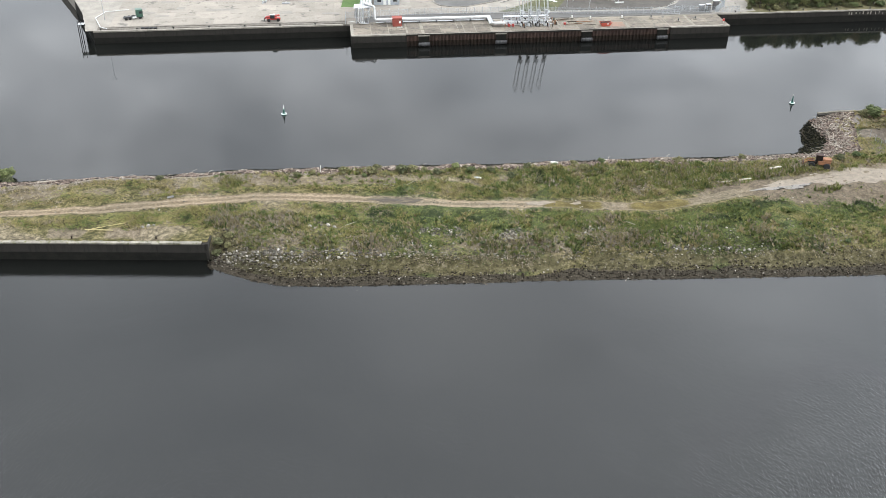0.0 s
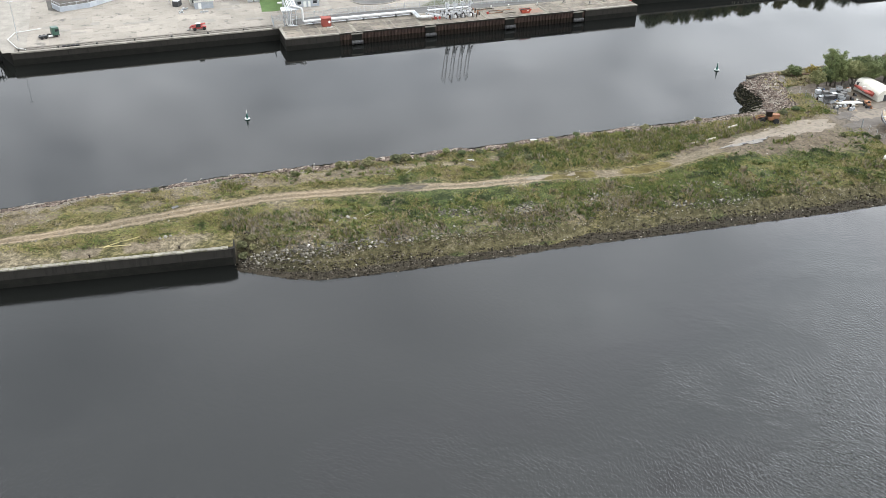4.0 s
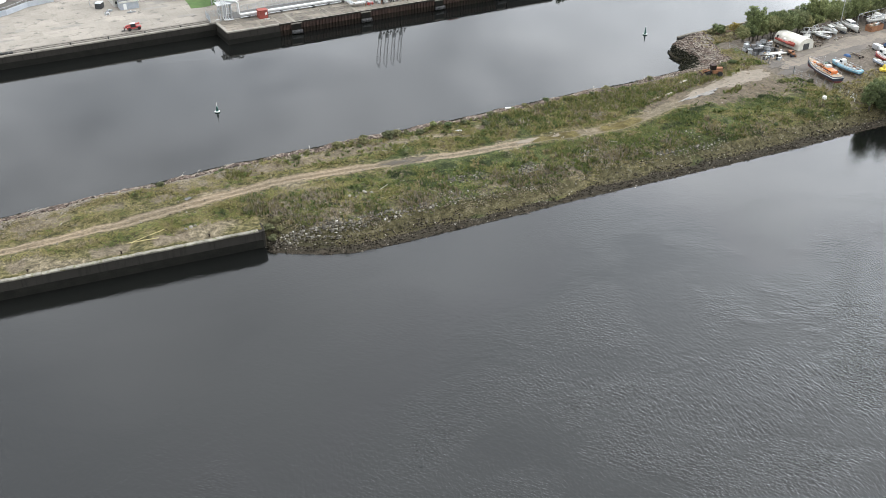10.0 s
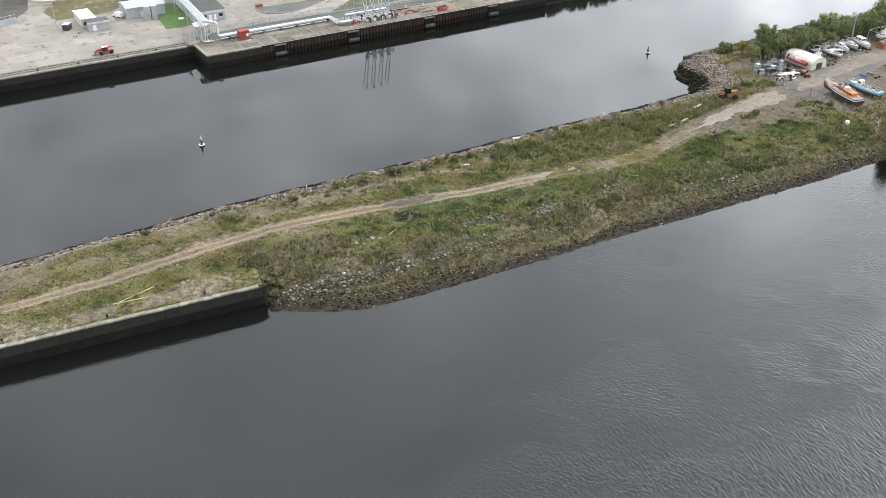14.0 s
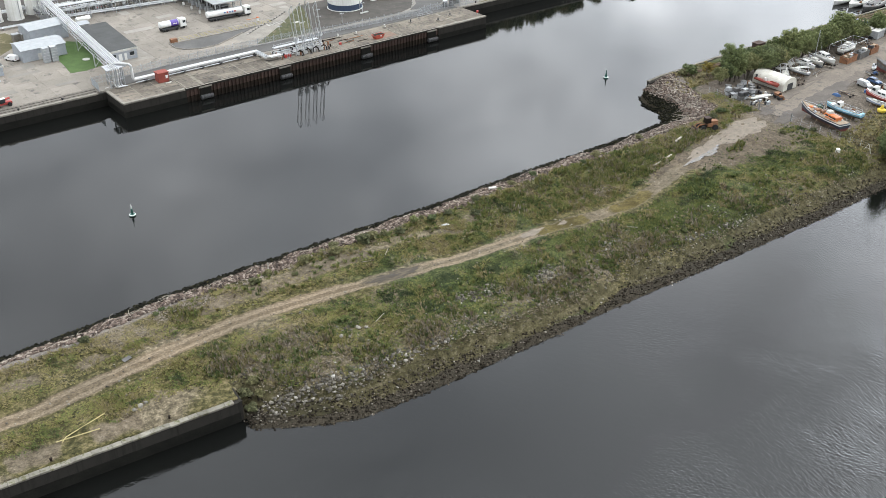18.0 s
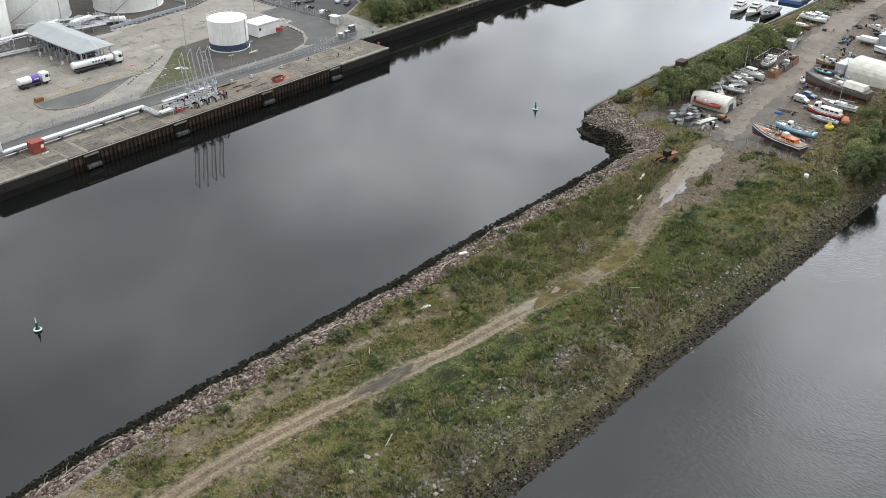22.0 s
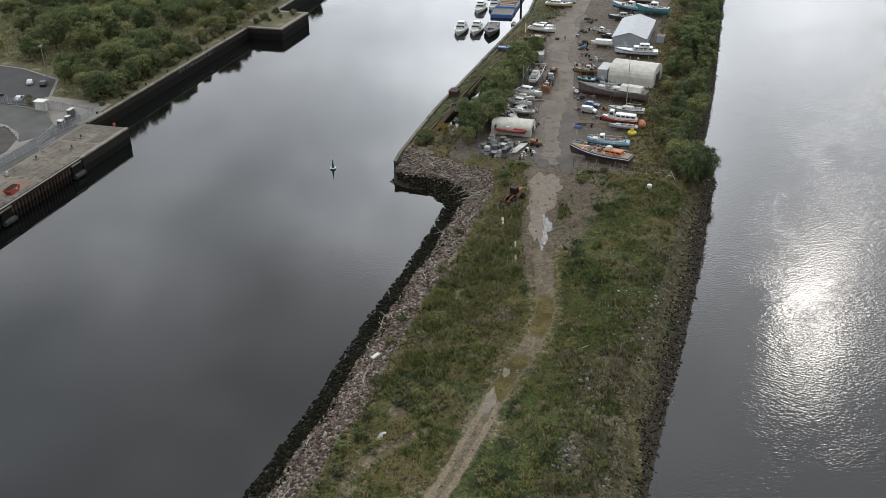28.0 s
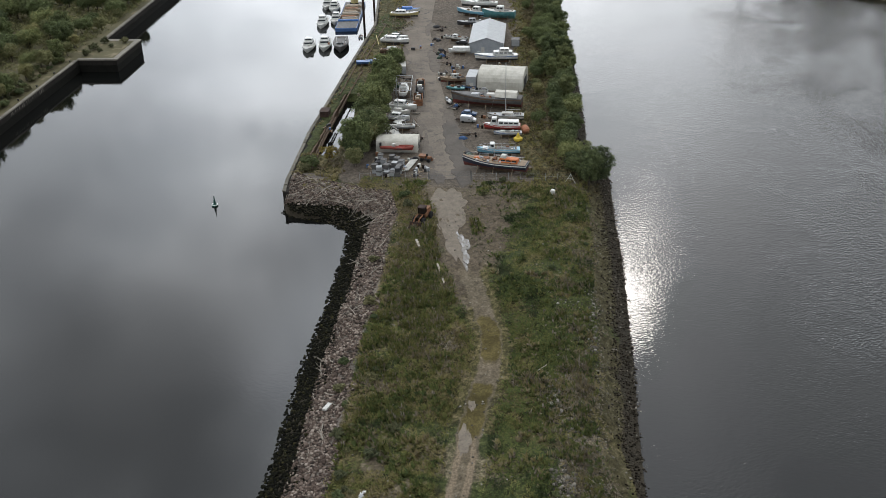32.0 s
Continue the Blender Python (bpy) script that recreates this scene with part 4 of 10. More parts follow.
# the largest stones by the spit, one by one
stone_bank = thing("stone_bank", pose(0, 0, 0), "bank of big loose quarry stones round the spit", "stone bank", kind="structure")
STONE_MAT = paint("single_quarry_stone", (0.17, 0.145, 0.12), (0.09, 0.077, 0.064), 0.9, scale=1.6, vary=0.4, bump=0.5)
single = [raw_mesh("stone", [tuple(v) for v in STONES[k]], [tuple(int(i) for i in f) for f in STONE_F], STONE_MAT) for k in range(len(STONES))]
sr = random.Random(44)
made_s = 0
while made_s < 290:
    x, y = sr.uniform(62, 120), sr.uniform(212, 243)
    d_n = float(shore(np.array(x), np.array(y))[1])
    z = float(ground_z(x, y))
    if z < 2.0 or not ((d_n < 11 and x < 103) or inside(np.array(x), np.array(y), ROCK_SPIT)):
        continue
    q = sr.uniform(0.26, 0.42)
    part("stone", single[made_s % len(single)], None, stone_bank, at=pose(x, y, z + 0.18, sr.uniform(0, 360), sr.uniform(0, 360), sr.uniform(0, 360)) @ Matrix.Diagonal((q, q * 0.85, q * 0.7, 1)))
    made_s += 1

# boulders that stand out on the bank, each a thing
BOULDERS = [(-21.5, 175.6, 0.75), (-20.4, 174.6, 0.5), (-17.6, 176.6, 0.9), (-16.2, 176.2, 0.6), (40.2, 175.4, 0.7), (41.5, 175.8, 0.85), (42.6, 175.2, 0.6), (38.6, 174.6, 0.55), (43.8, 176.2, 0.5), (-26.5, 165.6, 0.6), (-24.4, 166.4, 0.5), (-22.6, 165.8, 0.45), (-14.0, 166.0, 0.5), (-33.0, 166.5, 0.5), (37.3, 160.6, 0.9), (-10.2, 157.9, 0.8), (-63.0, 199.8, 0.5), (-57.0, 176.6, 0.9), (-56.0, 177.2, 0.7), (-58.2, 176.0, 0.6)]
BOULDER_MATS = paint("boulder", (0.26, 0.24, 0.205), (0.15, 0.14, 0.12), 0.9, scale=1.4, vary=0.3, bump=0.5)
boulder_meshes = [raw_mesh("boulder", [tuple(v) for v in STONES[k]], [tuple(int(i) for i in f) for f in STONE_F], BOULDER_MATS) for k in range(len(STONES))]
for k, (bx, by, bs) in enumerate(BOULDERS):
    ob = new("boulder", boulder_meshes[k % len(boulder_meshes)])
    ob.matrix_basis = pose(bx, by, float(ground_z(bx, by)) + 0.2 * bs, 10 * k, 0, 57 * k) @ Matrix.Diagonal((bs * 0.7, bs * 0.55, bs * 0.5, 1))
    tagged(ob, "pale boulder lying on the rough bank", "boulder", "boulders on the bank")

# driftwood: bleached branches along the top of the stones
# grass: the 0.54 mottling paints shadows between clumps into the blade colour
GRASS_MAT = island_mat("grass_tufts", [(0.0, (0.030, 0.040, 0.019)), (0.12, (0.058, 0.078, 0.031)), (0.27, (0.104, 0.129, 0.041)), (0.45, (0.172, 0.168, 0.057)), (0.62, (0.222, 0.185, 0.083)), (0.77, (0.24, 0.199, 0.119)), (0.9, (0.175, 0.145, 0.117)), (1.0, (0.328, 0.287, 0.24))], 0.95, 0.54, attr="tint")
see_through(GRASS_MAT)


DRIFTWOOD = paint("grey_driftwood", (0.33, 0.295, 0.245), (0.20, 0.178, 0.148), 0.9, scale=1.0, vary=0.3)


def branch(bm, x, y, length, a, r, rr):
    pts, h = [], a
    for k in range(6):
        pts.append((x, y, float(ground_z(x, y)) + 0.25 + 0.1 * rr.random()))
        h += (rr.random() - 0.5) * 0.7
        x, y = x + math.cos(h) * length / 5, y + math.sin(h) * length / 5
    tube(pts, r, 5, bm, r * 0.45)
    if length > 2.5:
        p = pts[2]
        tube([p, (p[0] + math.cos(a + 0.8) * length * 0.2, p[1] + math.sin(a + 0.8) * length * 0.2, p[2] + 0.25), (p[0] + math.cos(a + 0.6) * length * 0.38, p[1] + math.sin(a + 0.6) * length * 0.38, p[2] + 0.15)], r * 0.6, 4, bm, r * 0.25)


drift_rng = random.Random(12)
for k in range(46):
    x = drift_rng.uniform(-95, 100)
    y = float(np.interp(x, NX, NY)) - drift_rng.uniform(4.2, 8.5)
    bm = bmesh.new()
    branch(bm, x, y, drift_rng.uniform(1.6, 6.0), drift_rng.uniform(-0.5, 0.7) + drift_rng.choice((0, math.pi)), drift_rng.uniform(0.055, 0.115), drift_rng)
    solo("driftwood_branch", bm, DRIFTWOOD, "bleached driftwood branch lying on bank stones", "driftwood", "driftwood on the stones")
for k in range(160):
    x, y = drift_rng.uniform(99, 121), drift_rng.uniform(216, 240)
    if inside(np.array(x), np.array(y), ROCK_SPIT) and float(ground_z(x, y)) > 2.2 and x > 101:
        bm = bmesh.new()
        branch(bm, x, y, drift_rng.uniform(1.5, 5.5), drift_rng.uniform(0.4, 2.6), drift_rng.uniform(0.055, 0.115), drift_rng)
        solo("driftwood_branch", bm, DRIFTWOOD, "bleached driftwood branch heaped on the stone spit", "driftwood", "driftwood on the spit")


def tufts(name, x, y, height, spread, tint, label, blades=6, seed=1, category="grass"):
    """Clumps of bent blades, one joined mesh; tint picks the colour."""
    r = np.random.default_rng(seed)
    n = len(x)
    z = ground_z(x, y) - 0.04
    a = r.random((n, blades)) * 6.283
    lean = spread[:, None] * (0.8 + 1.1 * r.random((n, blades)))
    hh = height[:, None] * (0.55 + 0.6 * r.random((n, blades)))
    w = spread[:, None] * (0.20 + 0.22 * r.random((n, blades)))
    ox, oy = (r.random((n, blades)) - 0.5) * spread[:, None], (r.random((n, blades)) - 0.5) * spread[:, None]
    ca, sa = np.cos(a), np.sin(a)
    bx, by = x[:, None] + ox, y[:, None] + oy
    v = np.empty((n, blades, 4, 3))
    v[..., 0, 0], v[..., 0, 1], v[..., 0, 2] = bx - sa * w, by + ca * w, z[:, None]
    v[..., 1, 0], v[..., 1, 1], v[..., 1, 2] = bx + sa * w, by - ca * w, z[:, None]
    v[..., 2, 0], v[..., 2, 1], v[..., 2, 2] = bx + ca * lean * 0.5 + sa * w * 0.8, by + sa * lean * 0.5 - ca * w * 0.8, z[:, None] + hh * 0.75
    v[..., 3, 0], v[..., 3, 1], v[..., 3, 2] = bx + ca * lean, by + sa * lean, z[:, None] + hh
    f = np.array([(0, 1, 2), (0, 2, 3)])
    faces = (f[None] + 4 * np.arange(n * blades)[:, None, None]).reshape(-1, 3)
    me = array_mesh(name, v.reshape(-1, 3), faces, GRASS_MAT)
    t = np.clip(tint[:, None] + (r.random((n, blades)) - 0.5) * 0.22, 0.01, 0.99)
    at = me.attributes.new("tint", "FLOAT", "POINT")
    at.data.foreach_set("value", np.repeat(t.ravel(), 4).astype(np.float32))
    return tagged(new(name, me), label, category, kind="stuff")


px, py, r_ = points_in(430000, -140, 124, 162, 226, 41)
p_ds, p_dn = shore(px, py)
p_tr = to_line(px, py, TRACK)
track_y = lambda x: np.interp(x, [p[0] for p in TRACK], [p[1] for p in TRACK])
want = np.clip((p_tr - np.interp(px, [-10, 0, 30, 40], [2.35, 2.0, 2.0, 2.3]) - 0.8 * smooth_noise(px, py, 2.5, 40)) / 1.6, 0, 1) * np.clip((p_ds - np.interp(px, [-16, 4, 30, 50], [5.4, 4.6, 4.4, 4.6]) - 2.6 * (smooth_noise(px, py, 5, 36) - 0.5)) / 2.2, 0, 1) * np.clip((p_dn - 10.2) / 2.5, 0, 1)
want *= np.interp(smooth_noise(px, py, 4, 42), [0.2, 0.55], [0.45, 1.0]) * np.interp(smooth_noise(px, py, 1.6, 48), [0.2, 0.5], [0.45, 1.0])
want *= np.where((np.abs(p_dn - 16.5) < 2.6) & (smooth_noise(px, py, 6, 15) > 0.55) & (px < 45), 0.25, 1)
want *= np.where((to_line(px, py, PALE_STRIP) < 0.7 + 1.1 * smooth_noise(px, py, 2.5, 58)) & (px > -30), 0.16, 1)
want *= np.where((px > 27) & (px < 82) & (p_tr < 2.3 + 0.9 * smooth_noise(px, py, 4, 49)), 0.12, 1)
want *= np.where((px < -43) & (py < 178), 0.4 + 0.6 * smooth_noise(px, py, 4, 14), 1) * np.where(np.hypot((px - 94) / 24, (py - 196.5) / 7) + 0.7 * (smooth_noise(px, py, 3.5, 47) - 0.5) < 1, 0.12, 1)
want *= np.where(np.hypot((px - 106) / 17, (py - 195.5) / 7.5) + 0.9 * (smooth_noise(px, py, 3.5, 18) - 0.5) < 1, 0.2, 1)
want *= np.where(np.hypot((px - 117.5) / 9, (py - 204.5) / 6.5) < 1, 0.03, 1)
want = np.where(inside(px, py, ROCK_SPIT), 0.02, want) * np.where((px < -43) & (py < 171.5), 0, 1)
ok = r_.random(len(px)) < want * 0.72
gx1, gy1 = px[ok], py[ok]
# yellow-green to the west, straw along the stones, green along the ridge above the south bank
to_north = gy1 > track_y(gx1)
patchy = (smooth_noise(gx1, gy1, 14, 43) - 0.5) * 0.28 + (smooth_noise(gx1, gy1, 5, 44) - 0.5) * 0.36 + (smooth_noise(gx1, gy1, 2.2, 50) - 0.5) * 0.42
base = np.where(to_north, np.interp(gx1, [-100, -45, -15, 20, 45, 100], [0.66, 0.60, 0.57, 0.54, 0.50, 0.52]), np.interp(gx1, [-100, -45, -20, 5, 90, 120], [0.60, 0.50, 0.43, 0.31, 0.27, 0.40]))
stony = np.clip((17 - shore(gx1, gy1)[1]) / 5, 0, 1) * 0.14
tint = base + patchy + stony + (RNG.random(len(gx1)) - 0.5) * 0.26
tint = np.where(smooth_noise(gx1, gy1, 1.7, 57) > 0.70, tint - 0.2, tint)
tint = np.where((np.hypot((gx1 - 55) / 34, (gy1 - 178.5) / 6.5) < 1) & (smooth_noise(gx1, gy1, 3.5, 59) > 0.42), 0.20 + 0.18 * RNG.random(len(gx1)), tint)
tint = np.where(np.hypot((gx1 - 62) / 17, (gy1 - 175) / 5.5) < 1, 0.23 + 0.13 * RNG.random(len(gx1)), tint)
tint = np.where(np.hypot((gx1 + 29) / 4.5, (gy1 - 179.8) / 2.0) < 1, 0.82 + 0.12 * RNG.random(len(gx1)), tint)
s_ds = shore(gx1, gy1)[0]
low_bank = np.where(smooth_noise(gx1, gy1, 3.4, 37) > 0.46, 0.70 + 0.27 * RNG.random(len(gx1)), 0.18 + 0.40 * RNG.random(len(gx1)))
tint = np.where((s_ds < 10.0 + 4 * smooth_noise(gx1, gy1, 9, 38)) & (gx1 > -40) & (gx1 < 48) & (s_ds > 6), low_bank, tint)
tint = np.where((s_ds < 6.2) & (gx1 > -40), np.where(RNG.random(len(gx1)) < 0.3, 0.08 + 0.2 * RNG.random(len(gx1)), 0.80 + 0.12 * RNG.random(len(gx1))), tint)
hgt = 0.12 + 0.30 * np.clip(smooth_noise(gx1, gy1, 6, 45) * 1.3 - 0.2, 0, 1)
tufts("rough_grass", gx1, gy1, hgt, 0.18 + 0.18 * RNG.random(len(gx1)), tint, "ankle to knee high grass, green to straw coloured", 3, 46)

# tall weeds: brown-headed stands of dock and thistle
px, py, r_ = points_in(120000, -45, 122, 164, 216, 51)
p_ds, p_dn = shore(px, py)
clumped = np.clip((smooth_noise(px, py, 2.6, 56) - 0.38) * 5, 0, 1)
stand = np.exp(-((p_ds - 11.0) / 3.6) ** 2) * np.clip((smooth_noise(px, py, 6, 52) - 0.32) * 5, 0, 1) * np.interp(px, [45, 60], [1.0, 0.35]) * (0.3 + 0.7 * clumped)
stand = np.maximum(stand, np.exp(-(((px - 62) / 30) ** 2 + ((py - 202.0) / 6.5) ** 2) ** 2) * (0.25 + 0.75 * clumped))
stand = np.maximum(stand, (smooth_noise(px, py, 9, 53) > 0.72) * 0.4 * (p_dn > 12) * (to_line(px, py, TRACK) > 4))
ok = (r_.random(len(px)) < stand * 0.6) & (p_ds > 7) & (p_dn > 11.0) & (to_line(px, py, TRACK) > 3.4)
gx2, gy2 = px[ok], py[ok]
t2 = np.where(RNG.random(len(gx2)) < np.where(gy2 > 190, 0.22, 0.36) + np.where(gy2 > 190, 0.20, 0.36) * (smooth_noise(gx2, gy2, 4, 55) > 0.5), 0.72 + 0.22 * RNG.random(len(gx2)), np.where(gy2 > 190, 0.20, 0.12) + 0.32 * RNG.random(len(gx2)))
tall = 0.45 + 0.75 * np.clip((smooth_noise(gx2, gy2, 2.6, 56) - 0.3) * 1.8, 0, 1)
tufts("tall_weeds", gx2, gy2, tall * (0.75 + 0.5 * RNG.random(len(gx2))), 0.22 + 0.14 * RNG.random(len(gx2)), t2, "tall weeds with brown seed heads", 5, 54, "weeds")
# coarse tussocks and low bramble that stand clear of the grass
px, py, r_ = points_in(26000, -45, 122, 166, 216, 71)
p_ds, p_dn = shore(px, py)
p_tr = to_line(px, py, TRACK)
rank = np.clip((smooth_noise(px, py, 3.2, 72) - 0.42) * 5, 0, 1) * np.clip(0.35 + (px - 10) / 80, 0.2, 0.6)
rank *= np.where(np.hypot((px - 104) / 26, (py - 194.5) / 12) < 1, 0.08, 1)
ok = (r_.random(len(px)) < rank * 0.75) & (p_ds > 6.5) & (p_dn > 11) & (p_tr > 4.2) & ~inside(px, py, ROCK_SPIT)
gx4, gy4 = px[ok], py[ok]
kind4 = smooth_noise(gx4, gy4, 4.5, 73)
t4 = np.where(kind4 < 0.40, 0.16 + 0.2 * RNG.random(len(gx4)), np.where(kind4 < 0.62, 0.27 + 0.16 * RNG.random(len(gx4)), 0.55 + 0.3 * RNG.random(len(gx4))))
tufts("coarse_tussocks", gx4, gy4, 0.45 + 0.55 * RNG.random(len(gx4)) ** 1.5, 0.28 + 0.2 * RNG.random(len(gx4)), t4, "coarse grey-green tussocks and low bramble", 9, 74, "weeds")
# verges in the yard
px, py, r_ = points_in(26000, 116, 330, 172, 262, 61)
p_ds, p_dn = shore(px, py)
verge = np.maximum((p_ds > 5) * (p_ds < 19.5 + 3 * smooth_noise(px, py, 5, 62)), (p_dn > 1) * (p_dn < 11.5 + 4 * smooth_noise(px, py, 6, 63)))
ok = (verge > 0) & (r_.random(len(px)) < np.where(p_dn < 7, 0.3, 0.75)) & ~((px > 136) & (px < 183) & (py > 237.5) & (py < 246)) & ~((px > 180) & (p_dn < 14) & (r_.random(len(px)) < 0.5))
gx3, gy3 = px[ok], py[ok]
tufts("verge_grass", gx3, gy3, 0.3 + 0.5 * RNG.random(len(gx3)), 0.34 + 0.2 * RNG.random(len(gx3)), np.where(gy3 > 225, 0.50, 0.40) + 0.45 * smooth_noise(gx3, gy3, 6, 64), "unmown verge grass at the edges of the boat yard", 6, 65)

# puddles on the track
PUDDLE, pn, pl, pb = nodes_of("puddle_water")
pm = noise_node(pn, pl, 0.9, 6.0, 0.65, (0.5, 1.6, 1.0))
pl.new(ramp(pn, pl, pm.outputs["Fac"], [(0.4, (0.05, 0.045, 0.038)), (0.6, (0.115, 0.098, 0.076))]), pb.inputs["Base Color"])
pl.new(ramp(pn, pl, pm.outputs["Fac"], [(0.40, (0.08,) * 3), (0.54, (0.6,) * 3)]), pb.inputs["Roughness"])


WET_MUD, wn_, wl_, wb_ = nodes_of("wet_track_mud")
wm_ = noise_node(wn_, wl_, 0.9, 6.0, 0.65, (0.5, 1.6, 1.0))
wl_.new(ramp(wn_, wl_, wm_.outputs["Fac"], [(0.4, (0.036, 0.030, 0.022)), (0.6, (0.090, 0.074, 0.054))]), wb_.inputs["Base Color"])
wb_.inputs["Specular IOR Level"].default_value = 0.15
wl_.new(ramp(wn_, wl_, wm_.outputs["Fac"], [(0.36, (0.35,) * 3), (0.50, (0.85,) * 3)]), wb_.inputs["Roughness"])


def puddle(cx, cy, rx, ry, turn, material, label, seed, z=None):
    r = random.Random(seed)
    ring, k = [], 26
    ph = [r.uniform(0, 6.28) for _ in range(4)]
    for i in range(k):
        a = 2 * math.pi * i / k
        m = 1 + 0.22 * math.sin(2 * a + ph[0]) + 0.16 * math.sin(3 * a + ph[1]) + 0.10 * math.sin(5 * a + ph[2]) + 0.05 * math.sin(9 * a + ph[3])
        x, y = rx * m * math.cos(a), ry * m * math.sin(a)
        ring.append((cx + x * math.cos(turn) - y * math.sin(turn), cy + x * math.sin(turn) + y * math.cos(turn)))
    z = max(float(ground_z(x, y)) for x, y in ring + [(cx, cy)]) + 0.015 if z is None else z
    solo("puddle", prism(ring, z - 0.35, z), material, label, "puddle", "puddles on the track", "structure")


for px_, py_, rx_, ry_, a_, sd_ in ((92.0, 197.2, 3.4, 0.95, 0.22, 2), (86.6, 196.2, 3.2, 0.75, 0.28, 7), (82.4, 195.6, 1.7, 0.4, 0.35, 8), (95.8, 199.4, 2.0, 0.45, 0.4, 5)):
    puddle(px_, py_, rx_, ry_, a_, PUDDLE, "bright rain puddle beside the broken concrete", sd_)
puddle(140.5, 203.8, 1.5, 0.8, 0.2, PUDDLE, "small puddle on the yard surface", 6)


def patch(name, cx, cy, rx, ry, turn, material, label, seed, lift=0.02, category="pavement"):
    """A ragged thin slab of surfacing that follows the ground."""
    r = random.Random(seed)
    bm = bmesh.new()
    rings = []
    ph = [r.uniform(0, 6.28) for _ in range(5)]
    for ring, q in enumerate((0.0, 0.35, 0.7, 0.94, 1.1)):
        row = []
        for i in range(54):
            a = 2 * math.pi * i / 54
            m = q * (1 + 0.20 * math.sin(2 * a + ph[0]) + 0.12 * math.sin(3 * a + ph[1]) + 0.09 * math.sin(7 * a + ph[2]) + 0.06 * math.sin(11 * a + ph[3]))
            if q > 0.5:
                m += 0.16 * (float(smooth_noise(cx + 9 * math.cos(a), cy + 9 * math.sin(a), 1.1, seed)) - 0.5) + r.uniform(-0.025, 0.025)
            x, y = rx * m * math.cos(a), ry * m * math.sin(a)
            wx, wy = cx + x * math.cos(turn) - y * math.sin(turn), cy + x * math.sin(turn) + y * math.cos(turn)
            row.append(bm.verts.new((wx, wy, float(ground_z(wx, wy)) + (lift if ring < 4 else lift - 0.16))))
        rings.append(row)
    for a, b in zip(rings, rings[1:]):
        for i in range(54):
            bm.faces.new((a[i], b[i], b[(i + 1) % 54], a[(i + 1) % 54]))
    bmesh.ops.remove_doubles(bm, verts=bm.verts[:], dist=0.0005)
    bmesh.ops.recalc_face_normals(bm, faces=bm.faces[:])
    solo(name, bm, material, label, category, kind="structure")


BROKEN = paint("broken_concrete", (0.190, 0.160, 0.126), (0.125, 0.104, 0.080), 0.9, scale=0.7, grain=3.0, wear=(0.115, 0.096, 0.074), wear_at=0.58)
patch("pavement", 108.3, 203.0, 9.8, 4.5, 0.16, BROKEN, "broken pale concrete hardstanding before the gate", 21, 0.05)
patch("pavement", 93.5, 200.0, 10.5, 1.7, 0.27, BROKEN, "broken pale concrete strip along the track", 22, 0.05)
patch("pavement", 29.8, 188.5, 3.6, 0.9, 0.02, BROKEN, "pale crushed concrete patch on the track", 23, 0.05)
patch("pavement", 38.3, 188.5, 1.5, 0.5, 0.2, BROKEN, "pale crushed concrete patch on the track", 24, 0.05)
patch("ground_mud", -3.0, 189.3, 5.2, 1.55, -0.08, WET_MUD, "dark wet mud drying across the earth track", 1, 0.03, "mud")
TIDE_MUD = paint("olive_tide_mud", (0.042, 0.037, 0.017), (0.020, 0.018, 0.009), 0.6, scale=0.6, grain=3.0, shine=0.1)
patch("ground_mud", -33.5, 165.4, 5.4, 1.1, -0.42, TIDE_MUD, "olive tide-washed mud below the wall end", 33, 0.07, "mud")


# ---- quay walls, coping and jetty ----
def coping_run(parent, a, b, y0, y1, z0, z1, length, rng, gap=0.03, material=None):
    """Coping stones along x from a to b, each an object on one of three shared meshes."""
    meshes = [mesh_of("coping_stone", box(gap, length - gap, y0 + d, y1 + d, z0, z1 + e, bevel=0.05), material or COPING) for d, e in ((0, 0), (0.03, 0.025), (-0.03, -0.02))]
    x = a
    while x + length <= b + 0.01:
        part("coping_stone", rng.choice(meshes), None, parent, at=pose(x, 0, 0))
        x += length


qr = random.Random(4)
MOSSY_COPING = paint("mossy_coping_stone", (0.205, 0.190, 0.155), (0.125, 0.115, 0.092), 0.9, scale=0.5, grain=3.0, vary=0.22, wear=(0.088, 0.085, 0.042), wear_at=0.53)
south_wall = thing("wall_south_quay", pose(0, 0, 0), "dark concrete quay wall with pale coping blocks", "quay wall", kind="structure")
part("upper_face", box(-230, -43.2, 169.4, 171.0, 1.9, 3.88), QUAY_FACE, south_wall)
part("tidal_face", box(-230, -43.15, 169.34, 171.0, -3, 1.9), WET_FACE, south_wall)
coping_run(south_wall, -140, -43.1, 169.3, 170.3, 3.88, 4.2, 1.5, qr, 0.02, MOSSY_COPING)
part("plain_coping", box(-230, -140.02, 169.3, 170.35, 3.88, 4.2), MOSSY_COPING, south_wall)
part("end_return", box(-43.2, -42.6, 169.6, 173.5, -2, 3.9, bevel=0.1), QUAY_FACE, south_wall)
for x in (-126, -108, -90, -72, -54):
    bol = thing("bollard", pose(x, 171.4, 4.1), "small rusty mooring bollard on the quay edge", "bollard", "bollards on the south quay")
    part("post", lathe([(0.16, 0), (0.15, 0.35), (0.24, 0.42), (0.24, 0.5), (0.12, 0.55)], 12), RUST_DARK, bol)

